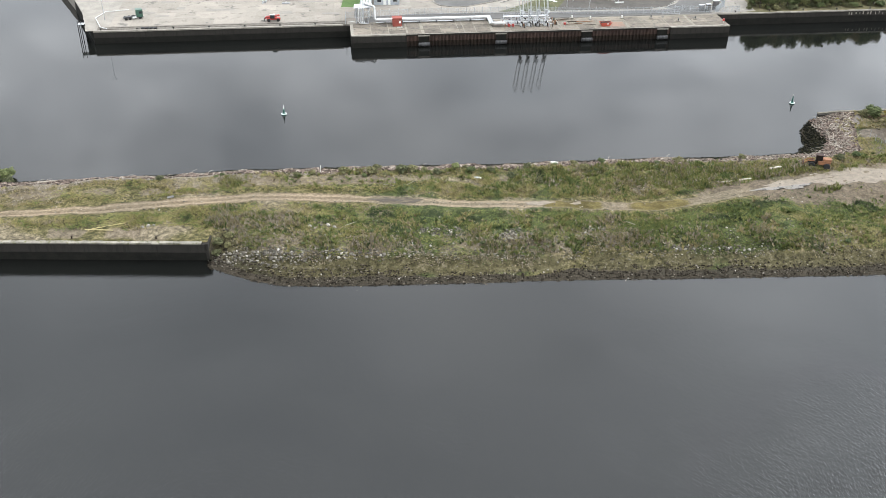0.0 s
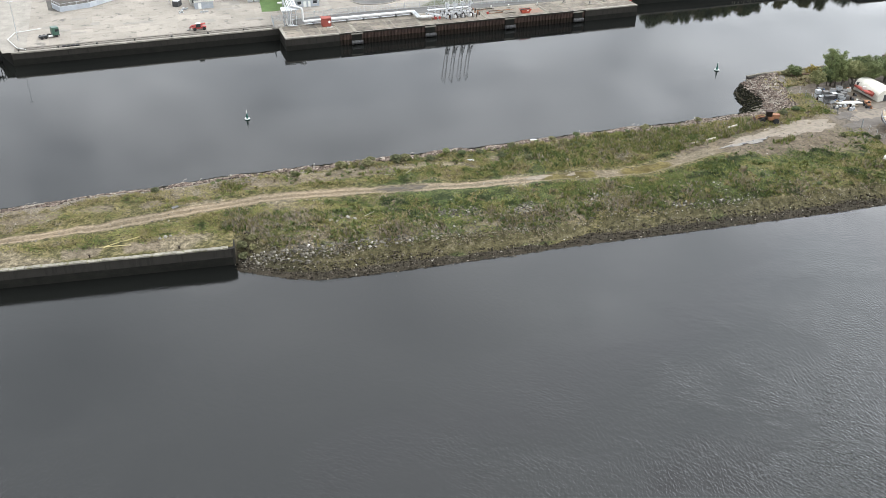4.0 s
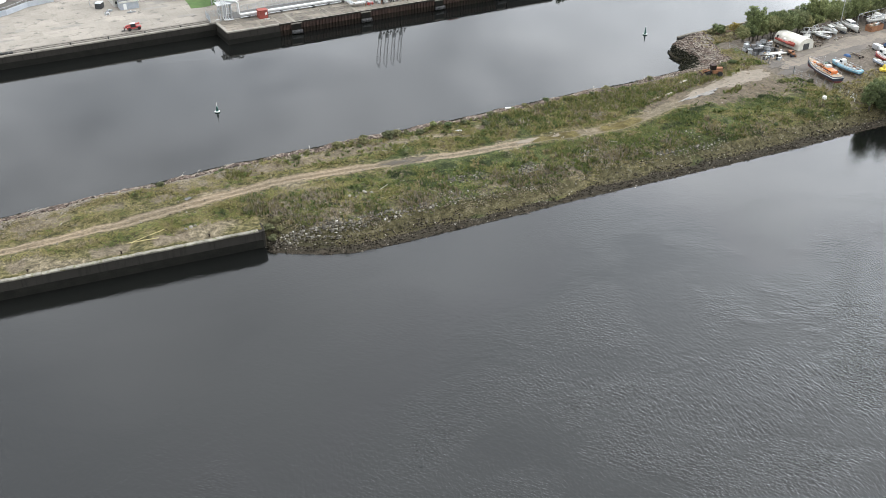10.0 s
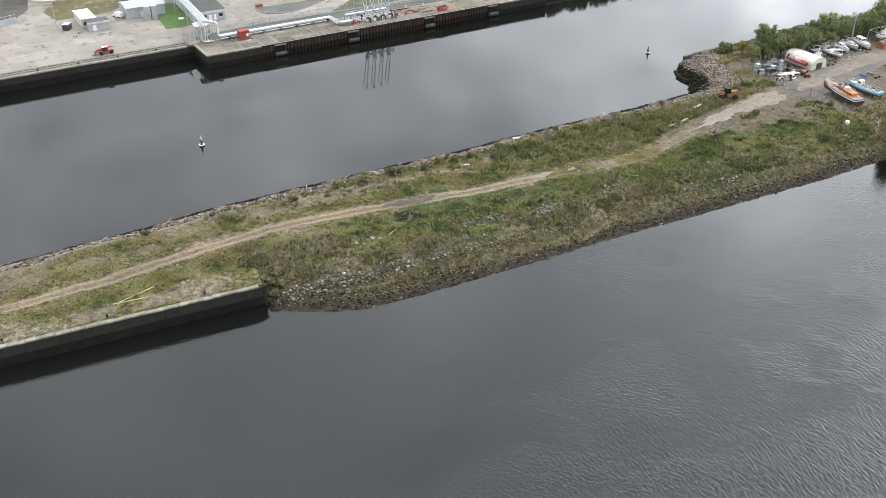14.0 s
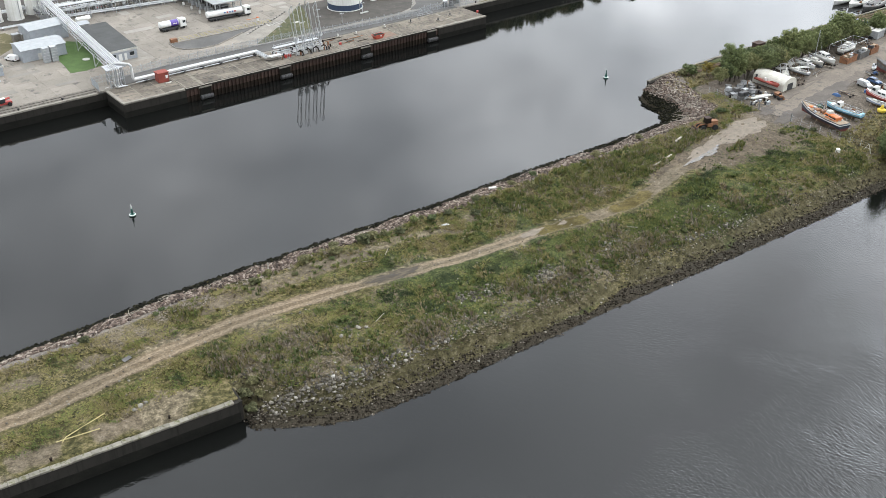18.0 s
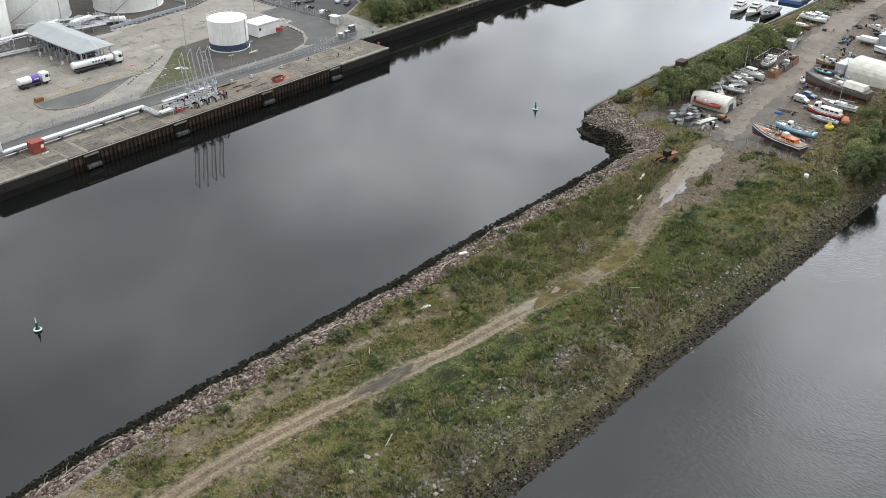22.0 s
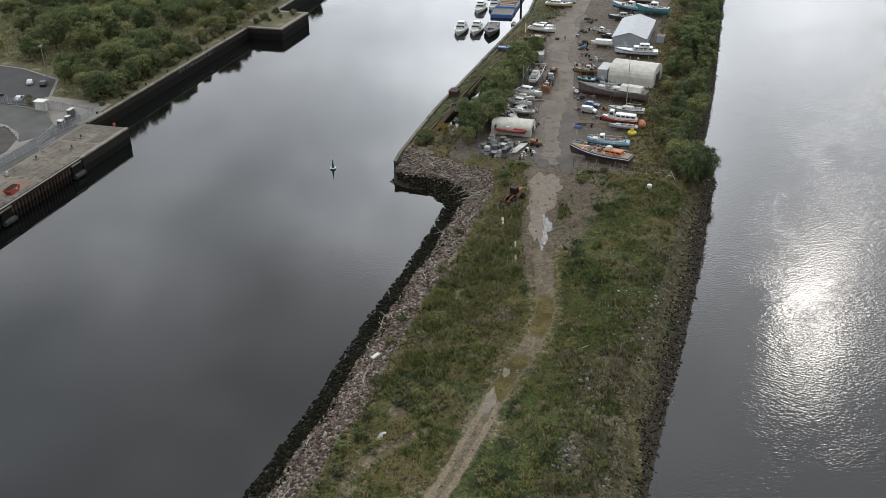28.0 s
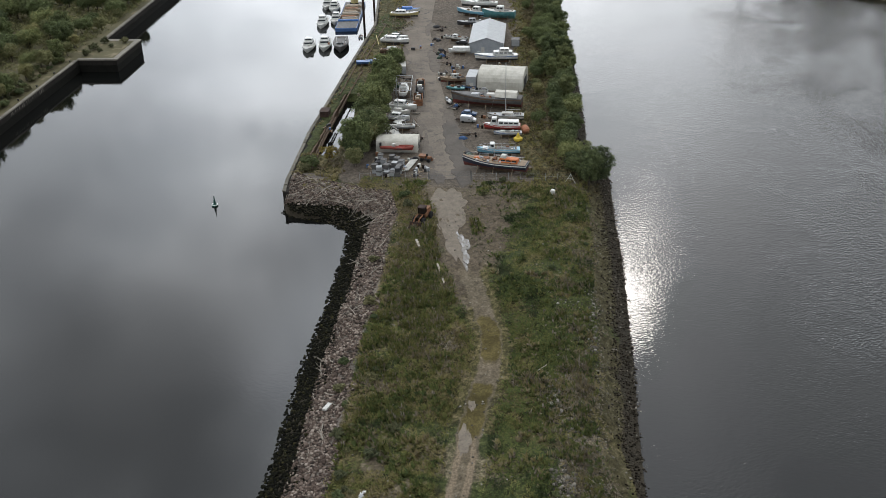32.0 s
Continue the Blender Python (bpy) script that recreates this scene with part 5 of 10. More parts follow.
RAIL_BED = paint("oily_rail_bed", (0.15, 0.134, 0.112), (0.085, 0.076, 0.064), 0.92, scale=0.5, grain=3.0, wear=(0.06, 0.055, 0.047), wear_at=0.56)
west = thing("wall_west_quay", TERM, "tall dark quay wall with a worn concrete lip", "quay wall", kind="structure")
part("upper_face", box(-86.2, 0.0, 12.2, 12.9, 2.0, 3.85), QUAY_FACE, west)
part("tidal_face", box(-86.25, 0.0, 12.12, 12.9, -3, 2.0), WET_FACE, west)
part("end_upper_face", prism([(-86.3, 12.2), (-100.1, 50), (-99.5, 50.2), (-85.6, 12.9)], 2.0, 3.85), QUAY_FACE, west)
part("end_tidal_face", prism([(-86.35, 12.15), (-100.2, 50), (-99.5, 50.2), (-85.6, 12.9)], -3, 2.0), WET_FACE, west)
coping_run(west, -86.4, -0.4, 12.05, 12.95, 3.85, 4.32, 3.0, qr)
part("rail_bed", box(-85.5, -1, 13.0, 16.8, 4.1, 4.236), RAIL_BED, west)
part("crane_rail", box(-85, -2, 15.6, 15.72, 4.2, 4.30), RUST_DARK, west)
part("crane_rail", box(-85, -2, 13.9, 14.02, 4.2, 4.29), RUST_DARK, west)
for u in (-84, -72, -60, -48, -36, -24, -12):
    bol = thing("bollard", term(u, 13.35, 4.2), "black iron mooring bollard near the quay lip", "bollard", "bollards on the terminal quays")
    part("post", lathe([(0.22, 0), (0.19, 0.35), (0.32, 0.45), (0.30, 0.55), (0.1, 0.6)], 12), BLACK, bol)
east = thing("wall_east_quay", TERM, "long dark quay wall below the wooded bank", "quay wall", kind="structure")
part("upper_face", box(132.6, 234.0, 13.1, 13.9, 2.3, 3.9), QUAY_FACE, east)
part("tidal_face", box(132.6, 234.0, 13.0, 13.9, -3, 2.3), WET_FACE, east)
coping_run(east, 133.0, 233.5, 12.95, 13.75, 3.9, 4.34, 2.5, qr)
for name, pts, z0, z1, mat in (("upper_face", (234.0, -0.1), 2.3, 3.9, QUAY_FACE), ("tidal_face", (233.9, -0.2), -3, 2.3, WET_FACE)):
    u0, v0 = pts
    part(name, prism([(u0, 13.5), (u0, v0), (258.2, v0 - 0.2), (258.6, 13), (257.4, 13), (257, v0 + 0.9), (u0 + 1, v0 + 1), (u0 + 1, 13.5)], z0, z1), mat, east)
part("block_coping", prism([(233.8, 13.5), (233.8, -0.3), (258.4, -0.5), (258.8, 13), (256.8, 13), (256.6, 1.1), (235.4, 1.2), (235.4, 13.5)], 3.9, 4.36), COPING, east)
part("far_upper_face", prism([(258.6, 12.9), (420, 15.9), (420, 16.9), (258.6, 13.9)], 2.3, 3.9), QUAY_FACE, east)
part("far_tidal_face", prism([(258.6, 12.8), (420, 15.8), (420, 16.9), (258.6, 13.9)], -3, 2.3), WET_FACE, east)
part("far_coping", prism([(258.6, 12.75), (420, 15.75), (420, 16.9), (258.6, 13.9)], 3.9, 4.34), COPING, east)
for u in range(140, 234, 13):
    bol = thing("bollard", term(u, 14.6, 4.2), "black iron mooring bollard near the quay lip", "bollard", "bollards on the terminal quays")
    part("post", lathe([(0.24, 0), (0.2, 0.4), (0.34, 0.5), (0.32, 0.6), (0.1, 0.66)], 12), BLACK, bol)
# pale runs of lime on the east wall
for k in range(16):
    u = 183 + k * 1.5 + qr.uniform(-0.4, 0.4)
    part("lime_streak", box(u, u + qr.uniform(0.15, 0.5), 13.07, 13.1, qr.uniform(2.4, 2.9), qr.uniform(3.3, 3.85)), COPING, east)

jetty = thing("pavement_jetty", TERM, "concrete oil jetty with rusted sheet piling", "jetty", kind="structure")
part("deck_bed", box(0.4, 132.4, 0.6, 13.5, 2.4, 4.12), JOINT, jetty)
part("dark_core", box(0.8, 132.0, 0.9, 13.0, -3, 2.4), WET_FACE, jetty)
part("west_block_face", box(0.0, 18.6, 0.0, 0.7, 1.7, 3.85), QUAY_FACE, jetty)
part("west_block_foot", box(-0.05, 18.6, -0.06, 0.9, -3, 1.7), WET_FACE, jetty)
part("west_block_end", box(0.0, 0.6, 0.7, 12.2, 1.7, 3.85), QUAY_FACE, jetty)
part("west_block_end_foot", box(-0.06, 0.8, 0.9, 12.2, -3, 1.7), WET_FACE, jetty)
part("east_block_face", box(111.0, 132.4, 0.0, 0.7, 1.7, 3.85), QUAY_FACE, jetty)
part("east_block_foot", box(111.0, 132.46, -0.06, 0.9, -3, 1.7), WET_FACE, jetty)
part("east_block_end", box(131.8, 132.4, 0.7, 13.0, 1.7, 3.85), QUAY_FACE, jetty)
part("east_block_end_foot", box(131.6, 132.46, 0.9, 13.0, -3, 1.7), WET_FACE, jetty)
coping_run(jetty, 0.0, 18.4, -0.1, 0.95, 3.85, 4.3, 2.3, qr)
coping_run(jetty, 111.0, 132.4, -0.1, 0.95, 3.85, 4.3, 2.14, qr)
part("end_lip", box(-0.1, 0.9, 0.97, 12.2, 3.85, 4.3), COPING, jetty)
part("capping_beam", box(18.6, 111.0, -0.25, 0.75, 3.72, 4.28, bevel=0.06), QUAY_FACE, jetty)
part("edge_lip", box(18.6, 111.0, -0.22, 0.3, 4.283, 4.32), COPING, jetty)
pan = [(0, 0.30), (0.16, -0.12), (0.60, -0.12), (0.76, 0.30), (1.216, 0.30)]


def pan_mesh(name, z0, z1, material):
    vs = [(x, y, z) for z in (z0, z1) for x, y in pan] + [(x, y + 0.05, z) for z in (z0, z1) for x, y in pan]
    fs = [(i, i + 1, i + 6, i + 5) for i in range(4)] + [(i + 10, i + 15, i + 16, i + 11) for i in range(4)]
    return raw_mesh(name, vs, fs, material)


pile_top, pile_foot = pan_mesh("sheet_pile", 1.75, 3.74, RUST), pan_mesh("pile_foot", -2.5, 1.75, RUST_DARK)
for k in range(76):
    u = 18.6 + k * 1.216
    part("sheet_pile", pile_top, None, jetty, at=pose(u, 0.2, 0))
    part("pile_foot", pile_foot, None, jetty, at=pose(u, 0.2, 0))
for u in (24.5, 51.0, 81.0, 108.0):
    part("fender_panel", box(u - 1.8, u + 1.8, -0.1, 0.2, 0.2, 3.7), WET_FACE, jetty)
    part("fender_hood", box(u - 2.0, u + 2.0, -0.32, 0.0, 3.5, 3.95), CONCRETE, jetty)
    fen = thing("dock_fender", term(u, -0.75, 0.85), "floating rubber fender netted with old tyres", "fender", "fenders along the jetty")
    part("body", tube([(-1.9, 0, 0), (-1.7, 0, 0), (1.7, 0, 0), (1.9, 0, 0)], 0.62, 14), DARK, fen)
    for k in range(7):
        part("tyre", lathe([(0.5, -0.14), (0.7, -0.1), (0.74, 0), (0.7, 0.1), (0.5, 0.14)], 14), OLD_RUBBER, fen, at=pose(-1.6 + k * 0.53, 0, 0, 0, 90, 0))
    for s in (-1.7, 1.7):
        part("chain", tube([(s, 0.3, 0.3), (s, 0.6, 2.8)], 0.05, 5), RUST_DARK, fen)
deck_mesh = {}
for i in range(22):
    for j in range(3):
        u0, v0 = 1.0 + i * 5.98, 1.05 + j * 4.0
        key = (i % 4 == 3, j)
        if key not in deck_mesh:
            w = 4.9 if key[0] else 5.72
            deck_mesh[key] = mesh_of("deck_slab", box(0, w, 0, 3.78, 3.9, 4.17 + 0.005 * j, bevel=0.02), JETTY_SLAB)
        part("deck_slab", deck_mesh[key], None, jetty, at=pose(u0, v0, 0))
RUSTSTAIN = paint("rust_stained_slab", (0.23, 0.125, 0.085), (0.125, 0.10, 0.08), 0.9, scale=0.5)
part("rust_stained_slab", box(86.6, 95.5, 2.4, 7.0, 4.13, 4.192), RUSTSTAIN, jetty)
for v in (4.9, 8.9):
    part("kerb_line", box(19, 110, v, v + 0.22, 4.1, 4.235), JOINT, jetty)
for u in (19.0, 38.5, 68.5, 72.5, 90, 96.5, 110.8):
    part("cross_beam", box(u, u + 0.3, 1.0, 12.8, 4.1, 4.228), JOINT, jetty)

jr = random.Random(31)
for v, a, b in ((2.5, 30, 62), (2.5, 68, 110), (3.7, 66, 98), (6.0, 70, 110), (6.9, 72, 106), (7.8, 66, 104), (10.2, 22, 46), (10.2, 70, 112), (11.4, 68, 118), (2.9, 112, 128), (5.2, 112, 130), (7.4, 112, 130), (9.6, 112, 130)):
    part("deck_duct", box(a, b, v, v + 0.13, 4.1, 4.221 + 0.002 * jr.random()), JOINT, jetty)
for k in range(26):
    u, v = (jr.uniform(66, 112), jr.uniform(2.4, 7.6)) if k < 18 else (jr.uniform(113, 130), jr.uniform(2.6, 7.4))
    part("deck_duct", box(u, u + 0.14, v, v + jr.uniform(2.0, 4.4), 4.1, 4.214 + 0.0002 * k), JOINT, jetty)
# old timber-edged quay of the boat yard
OLD_COPING = paint("old_stained_coping", (0.15, 0.137, 0.112), (0.08, 0.073, 0.058), 0.9, scale=0.8, grain=3.0, vary=0.3, wear=(0.05, 0.055, 0.03), wear_at=0.56)
old = thing("wall_yard_quay", pose(0, 0, 0), "old stone quay edge with rotting timber fendering", "quay wall", kind="structure")
OLD = [(113.0, 242.9), (120, 244.2), (151, 247.8), (176, 249.3), (209, 251.5), (262, 254.8), (300, 262), (430, 276)]
for (ax, ay), (bx, by) in zip(OLD, OLD[1:]):
    part("upper_face", prism([(ax, ay), (ax, ay - 1.3), (bx, by - 1.3), (bx, by)], 1.7, 4.0), QUAY_FACE, old)
    part("tidal_face", prism([(ax, ay + 0.08), (ax, ay - 1.3), (bx, by - 1.3), (bx, by + 0.08)], -3, 1.7), WET_FACE, old)
    n = int(math.hypot(bx - ax, by - ay) / 2.6)
    for k in range(n):
        p, q = k / n, (k + 0.97) / n
        part("coping_stone", prism([(ax + (bx - ax) * p, ay + (by - ay) * p + 0.12), (ax + (bx - ax) * p, ay + (by - ay) * p - 0.7), (ax + (bx - ax) * q, ay + (by - ay) * q - 0.7), (ax + (bx - ax) * q, ay + (by - ay) * q + 0.12)], 4.0, 4.33 + qr.uniform(-0.06, 0.06)), OLD_COPING, old)
for x0, x1, off in ((126, 163, 5.2), (126, 163, 4.6), (166, 206, 5.4), (182, 232, 2.6), (205, 262, 4.4)):
    y0, y1 = float(np.interp(x0, NX, NY)) - off, float(np.interp(x1, NX, NY)) - off
    part("timber_beam", tube([(x0, y0, 4.35), ((x0 + x1) / 2, (y0 + y1) / 2 + 0.2, 4.38), (x1, y1, 4.35)], 0.22, 4), WOOD_DARK, old)
for x in np.arange(135.4, 182, 4.4):
    part("pond_wall_plank", box(x, x + 4.3, 242.9 + (x - 137) * 0.06, 243.3 + (x - 137) * 0.06, -1, 4.1), WOOD_DARK, old)

solo("water_pond", prism([(135.6, 237.0), (183.0, 240.6), (183.0, 245.4), (135.6, 242.7)], -0.5, 1.9), WATER, "still water standing behind the old quay wall", "water", kind="structure")


# ---- the terminal: surfaces ----
apron = thing("pavement_apron", TERM, "pale concrete apron laid in large bays", "pavement", kind="structure")
part("apron_bed", prism([(-89, 13.0), (-3, 13.0), (3, 14), (52, 16), (74, 40), (124, 52), (139, 60), (141, 110), (-80, 110), (-98, 50)], 4.1, 4.22), CONCRETE, apron)
bay = mesh_of("concrete_bay", box(0.03, 6.97, 0.03, 6.97, 4.15, 4.26), SLAB)
for i in range(-13, 17):
    for j in range(0, 13):
        u, v = i * 7.0 + 2.0, 17.0 + j * 7.0
        if u < -88 - 0.0 + (0 if v < 24 else 0) or (u > 49 and v < 40) or (u > 72 and v < 50) or (u + 7 > 9 and u < 22 and 33 < v + 7 and v < 66) or v > 104:
            continue
        part("concrete_bay", bay, None, apron, at=pose(u, v, 0))


def sheet(name, poly, material, label, z, category="pavement", thick=0.12):
    return solo(name, prism(poly, z - thick, z), material, label, category, kind="structure", m=TERM)


sheet("road", [(2, 14), (52, 14.5), (78, 13.6), (114, 13.8), (131, 14.2), (131, 20.5), (118, 20), (96, 19.4), (60, 21), (30, 22.5), (8, 21)], ROADWAY, "narrow grey service road behind the jetty", 4.29, "road")
sheet("pavement", [(75, 22.5), (110, 21.5), (118, 24.5), (124, 32), (126, 41), (121, 48), (108, 52), (88, 51), (84, 40)], BUND, "dark gravel compound round the small tank", 4.285)
sheet("road", [(121, 20), (130, 22), (138, 30), (140.5, 44), (140.5, 62), (131, 62), (129, 44), (126.5, 34), (122, 27), (116, 22.5)], ROADWAY, "curved grey access road to the jetty gate", 4.30, "road")
sheet("pavement", [(140.8, 38), (147, 36), (164, 45), (171, 62), (178, 118), (143, 118), (140.8, 70)], ASPHALT, "dark asphalt staff car park", 4.28)
sheet("ground_lawn", [(-1.2, 50.4), (-1.8, 40), (-2.6, 33), (2, 32.2), (7.6, 34), (10.0, 45), (12, 58), (7, 63), (3.6, 60), (3.4, 51)], LAWN, "bright mown lawn beside the pipe bridge", 4.30, "grass")
sheet("ground_verge", [(54, 22.4), (79, 22.2), (89, 40), (90, 51.5), (86, 50.4), (79, 43.5), (71, 36), (63, 29.4)], VERGE, "worn grass verge below the access road", 4.28, "grass")
sheet("ground_bund", [(33, 31.5), (38, 29.2), (44, 30), (58, 36.5), (63, 39), (40, 39.2), (32, 39.5)], ROADWAY, "oval grey traffic island with worn concrete", 4.30)
sheet("ground_bund", [(28, 88), (60, 84), (84, 81), (105, 84), (118, 84.8), (129, 89), (134, 102), (134, 150), (-40, 150), (-30, 92)], BUND, "dark gravel bund under the storage tanks", 4.27)
sheet("ground_bund", [(-76, 58), (-72, 54.5), (-62, 57), (-54, 64), (-46, 68), (-38, 80), (-32, 110), (-80, 110)], BUND, "dark gravel bund at the quay tanks", 4.28)
sheet("ground_rough", [(-32, 62), (-14, 62), (-3, 72), (-6, 84), (-28, 86), (-34, 74)], ROUGH_GRASS, "bare and grassy plot behind the sheds", 4.285, "grass")
sheet("ground_woods", [(141.5, 13.8), (233.6, 14.2), (234.9, 1.6), (256.8, 1.5), (258.5, 13.6), (420, 16.9), (700, 31), (700, 700), (180, 700), (180, 119), (172, 62), (165, 44.5), (148, 35.5)], ROUGH_GRASS, "dry rough grass under the quayside wood", 4.27, "grass")
sheet("pavement", [(141, 14.4), (148, 15.2), (150, 37), (147, 38.4), (142.6, 17)], CONCRETE, "pale footpath round the jetty gate", 4.31)


def kerb_line(pts, label, striped=True, z=4.28):
    """A low kerb of black and white blocks along a path."""
    ob = thing("kerb", TERM, label, "kerb", "kerbs of the terminal", "structure")
    mw, mb = (mesh_of("kerb_block", box(-0.5, 0.5, -0.16, 0.16, 0, 0.22, bevel=0.03), m) for m in (KERB_PALE if striped else CONCRETE, KERB_DARK if striped else CONCRETE))
    k, left = 0, 0.0
    for (ax, ay), (bx, by) in zip(pts, pts[1:]):
        d = math.hypot(bx - ax, by - ay)
        s = left
        while s < d:
            part("kerb_block", (mw, mb)[k % 2], None, ob, at=pose(ax + (bx - ax) * s / d, ay + (by - ay) * s / d, z, 0, 0, math.degrees(math.atan2(by - ay, bx - ax))))
            s, k = s + 1.03, k + 1
        left = s - d


kerb_line([(84.5, 83), (105, 84.8), (117, 85), (128.4, 89.5), (134.3, 102)], "black and white striped kerb round the tank bund")
kerb_line([(143.7, 109), (139.5, 82.5), (140, 62)], "black and white striped kerb beside the car park")
kerb_line([(118, 24.2), (124.2, 32), (126.2, 41), (121.5, 48)], "black and white striped kerb round the tank compound")
kerb_line([(57, 33.4), (64, 38.2), (72, 42.5), (80, 48)], "black and white striped kerb on the truck exit")
kerb_line([(32, 39.4), (31.8, 35), (33.8, 31.6), (38, 29.4), (44, 29.6), (56, 35.6)], "plain grey kerb round the traffic island", False)
kerb_line([(128.5, 20.5), (137.5, 28.5), (140, 42)], "pale kerb on the outer bend of the access road", False)
for k in range(6):
    solo("crossing_stripe", box(66.6 + k * 1.25, 67.2 + k * 1.25, 36.6, 39.4, 4.24, 4.31, turn=None), KERB_PALE, "worn white painted crossing bar", "road marking", "crossing bars", "structure", TERM)
for k in range(6):
    solo("crossing_stripe", box(128.6, 131.6, 45.0 + k * 1.1, 45.55 + k * 1.1, 4.26, 4.318), KERB_PALE, "worn white painted crossing bar", "road marking", "crossing bars", "structure", TERM)

# ---- tanks ----
def storage_tank(u, v, r, h, label, material, band=None, stair=True, roof_rail=False, n=48):
    t = thing("storage_tank", term(u, v, 4.25), label, "tank", "storage tanks")
    part("shell", lathe([(r + 0.25, 0), (r + 0.25, 0.25), (r, 0.26), (r, h), (r + 0.08, h + 0.02), (r + 0.08, h + 0.14), (r - 0.1, h + 0.15)], n), material, t, smooth=False)
    part("roof", lathe([(r - 0.1, h + 0.1), (r * 0.6, h + r * 0.055 + 0.1), (0.01, h + r * 0.09 + 0.1)], n), material, t)
    if band:
        part("base_band", lathe([(r + 0.03, 0.28), (r + 0.03, 2.2)], n), band, t)
    for z in (h * 0.33, h * 0.66):
        part("weld_ring", lathe([(r + 0.01, z - 0.04), (r + 0.04, z), (r + 0.01, z + 0.04)], n), material, t)
    if roof_rail:
        for k in range(20):
            a = 2 * math.pi * k / 20
            part("rail_post", tube([(r * math.cos(a), r * math.sin(a), h), (r * math.cos(a), r * math.sin(a), h + 1.1)], 0.035, 4), STEEL, t)
        for z in (0.6, 1.1):
            part("guard_rail", tube([(r * math.cos(2 * math.pi * k / 40), r * math.sin(2 * math.pi * k / 40), h + z) for k in range(41)], 0.03, 4), STEEL, t)
    if stair:
        pts = [((r + 0.45) * math.cos(-2.6 + 1.5 * k / 14), (r + 0.45) * math.sin(-2.6 + 1.5 * k / 14), h * k / 14) for k in range(15)]
        part("stair_stringer", tube(pts, 0.16, 4), STEEL, t)
        part("stair_rail", tube([(x * 1.03, y * 1.03, z + 1.0) for x, y, z in pts], 0.05, 4), STEEL, t)
    part("rim_pipe", tube([((r + 0.15) * math.cos(-1.2), (r + 0.15) * math.sin(-1.2), 0.2), ((r + 0.15) * math.cos(-1.2), (r + 0.15) * math.sin(-1.2), h + 0.4)], 0.12, 6), STEEL, t)
    return t


storage_tank(99.4, 39.4, 6.2, 9.4, "white storage tank with a navy base band and roof rail", TANK_WHITE, NAVY, False, True, 40)
storage_tank(106.5, 106.6, 12.2, 15.5, "large white oil storage tank", TANK_WHITE)
storage_tank(73.5, 119.5, 15.0, 15.5, "large white oil storage tank", TANK_WHITE)
storage_tank(47.5, 109.0, 13.6, 15.5, "large white oil storage tank", TANK_WHITE)
storage_tank(101.0, 140.0, 13.0, 15.5, "large white oil storage tank", TANK_WHITE)
storage_tank(-27.0, 96.5, 8.6, 14.0, "cream vertical storage tank with a spiral stair", CREAM)
storage_tank(-4.2, 98.5, 2.1, 9.0, "slim white vertical process tank", TANK_WHITE, None, False, False, 20)
storage_tank(2.2, 98.0, 2.6, 10.0, "slim white vertical process tank", TANK_WHITE, None, False, False, 20)
storage_tank(9.5, 101.0, 2.6, 9.5, "slim white vertical process tank", TANK_WHITE, None, False, False, 20)
storage_tank(-64.4, 78.0, 5.2, 8.5, "white storage tank inside a grey bund wall", TANK_WHITE)


def bullet(u, v, length, r, turn, label):
    t = thing("pressure_vessel", term(u, v, 4.25, turn), label, "tank", "horizontal vessels")
    part("shell", tube([(-length / 2 - 0.5 * r, 0, r + 0.8), (-length / 2 - 0.3 * r, 0, r + 0.8), (length / 2 + 0.3 * r, 0, r + 0.8), (length / 2 + 0.5 * r, 0, r + 0.8)], r, 16), WHITE, t)
    for s in (-1, 1):
        part("dished_end", lathe([(r, 0), (r * 0.8, r * 0.28), (r * 0.4, r * 0.46), (0.01, r * 0.5)], 16), WHITE, t, at=pose(s * (length / 2 + 0.5 * r), 0, r + 0.8, 0, 90 * s, 0))
        part("saddle", box(s * length * 0.3 - 0.25, s * length * 0.3 + 0.25, -r * 0.8, r * 0.8, 0, 0.9), CONCRETE, t)


bullet(-12.5, 93.0, 6.0, 1.4, -12, "white horizontal pressure vessel on concrete saddles")
bullet(90.0, 88.0, 3.6, 0.9, -30, "small white horizontal vessel beside pipework")
bullet(80.0, 94.0, 7.0, 1.2, 12, "white horizontal vessel beside pipework")
bullet(70.0, 98.0, 7.0, 1.1, 12, "white horizontal vessel beside pipework")
bullet(18.6, 78.6, 3.8, 0.8, 8, "small white horizontal vessel at the shed")

# bund walls
for a, b in (((-74.5, 60.5), (-71.6, 54.6)), ((-71.6, 54.6), (-61.6, 57.4)), ((-61.6, 57.4), (-53.5, 64.2)), ((-53.5, 64.2), (-44, 67))):
    d = math.atan2(b[1] - a[1], b[0] - a[0])
    w = thing("bund_wall", TERM @ pose(a[0], a[1], 4.2, 0, 0, math.degrees(d)), "grey concrete bund wall with a handrail", "wall", "bund walls", "structure")
    ln = math.hypot(b[0] - a[0], b[1] - a[1])
    part("panel", box(0, ln, -0.15, 0.15, 0, 1.9), GREYWALL, w)
    part("handrail", tube([(0, 0, 2.9), (ln, 0, 2.9)], 0.04, 4), STEEL, w)
    for k in range(int(ln / 2) + 1):
        part("rail_post", tube([(k * 2.0, 0, 1.9), (k * 2.0, 0, 2.9)], 0.035, 4), STEEL, w)
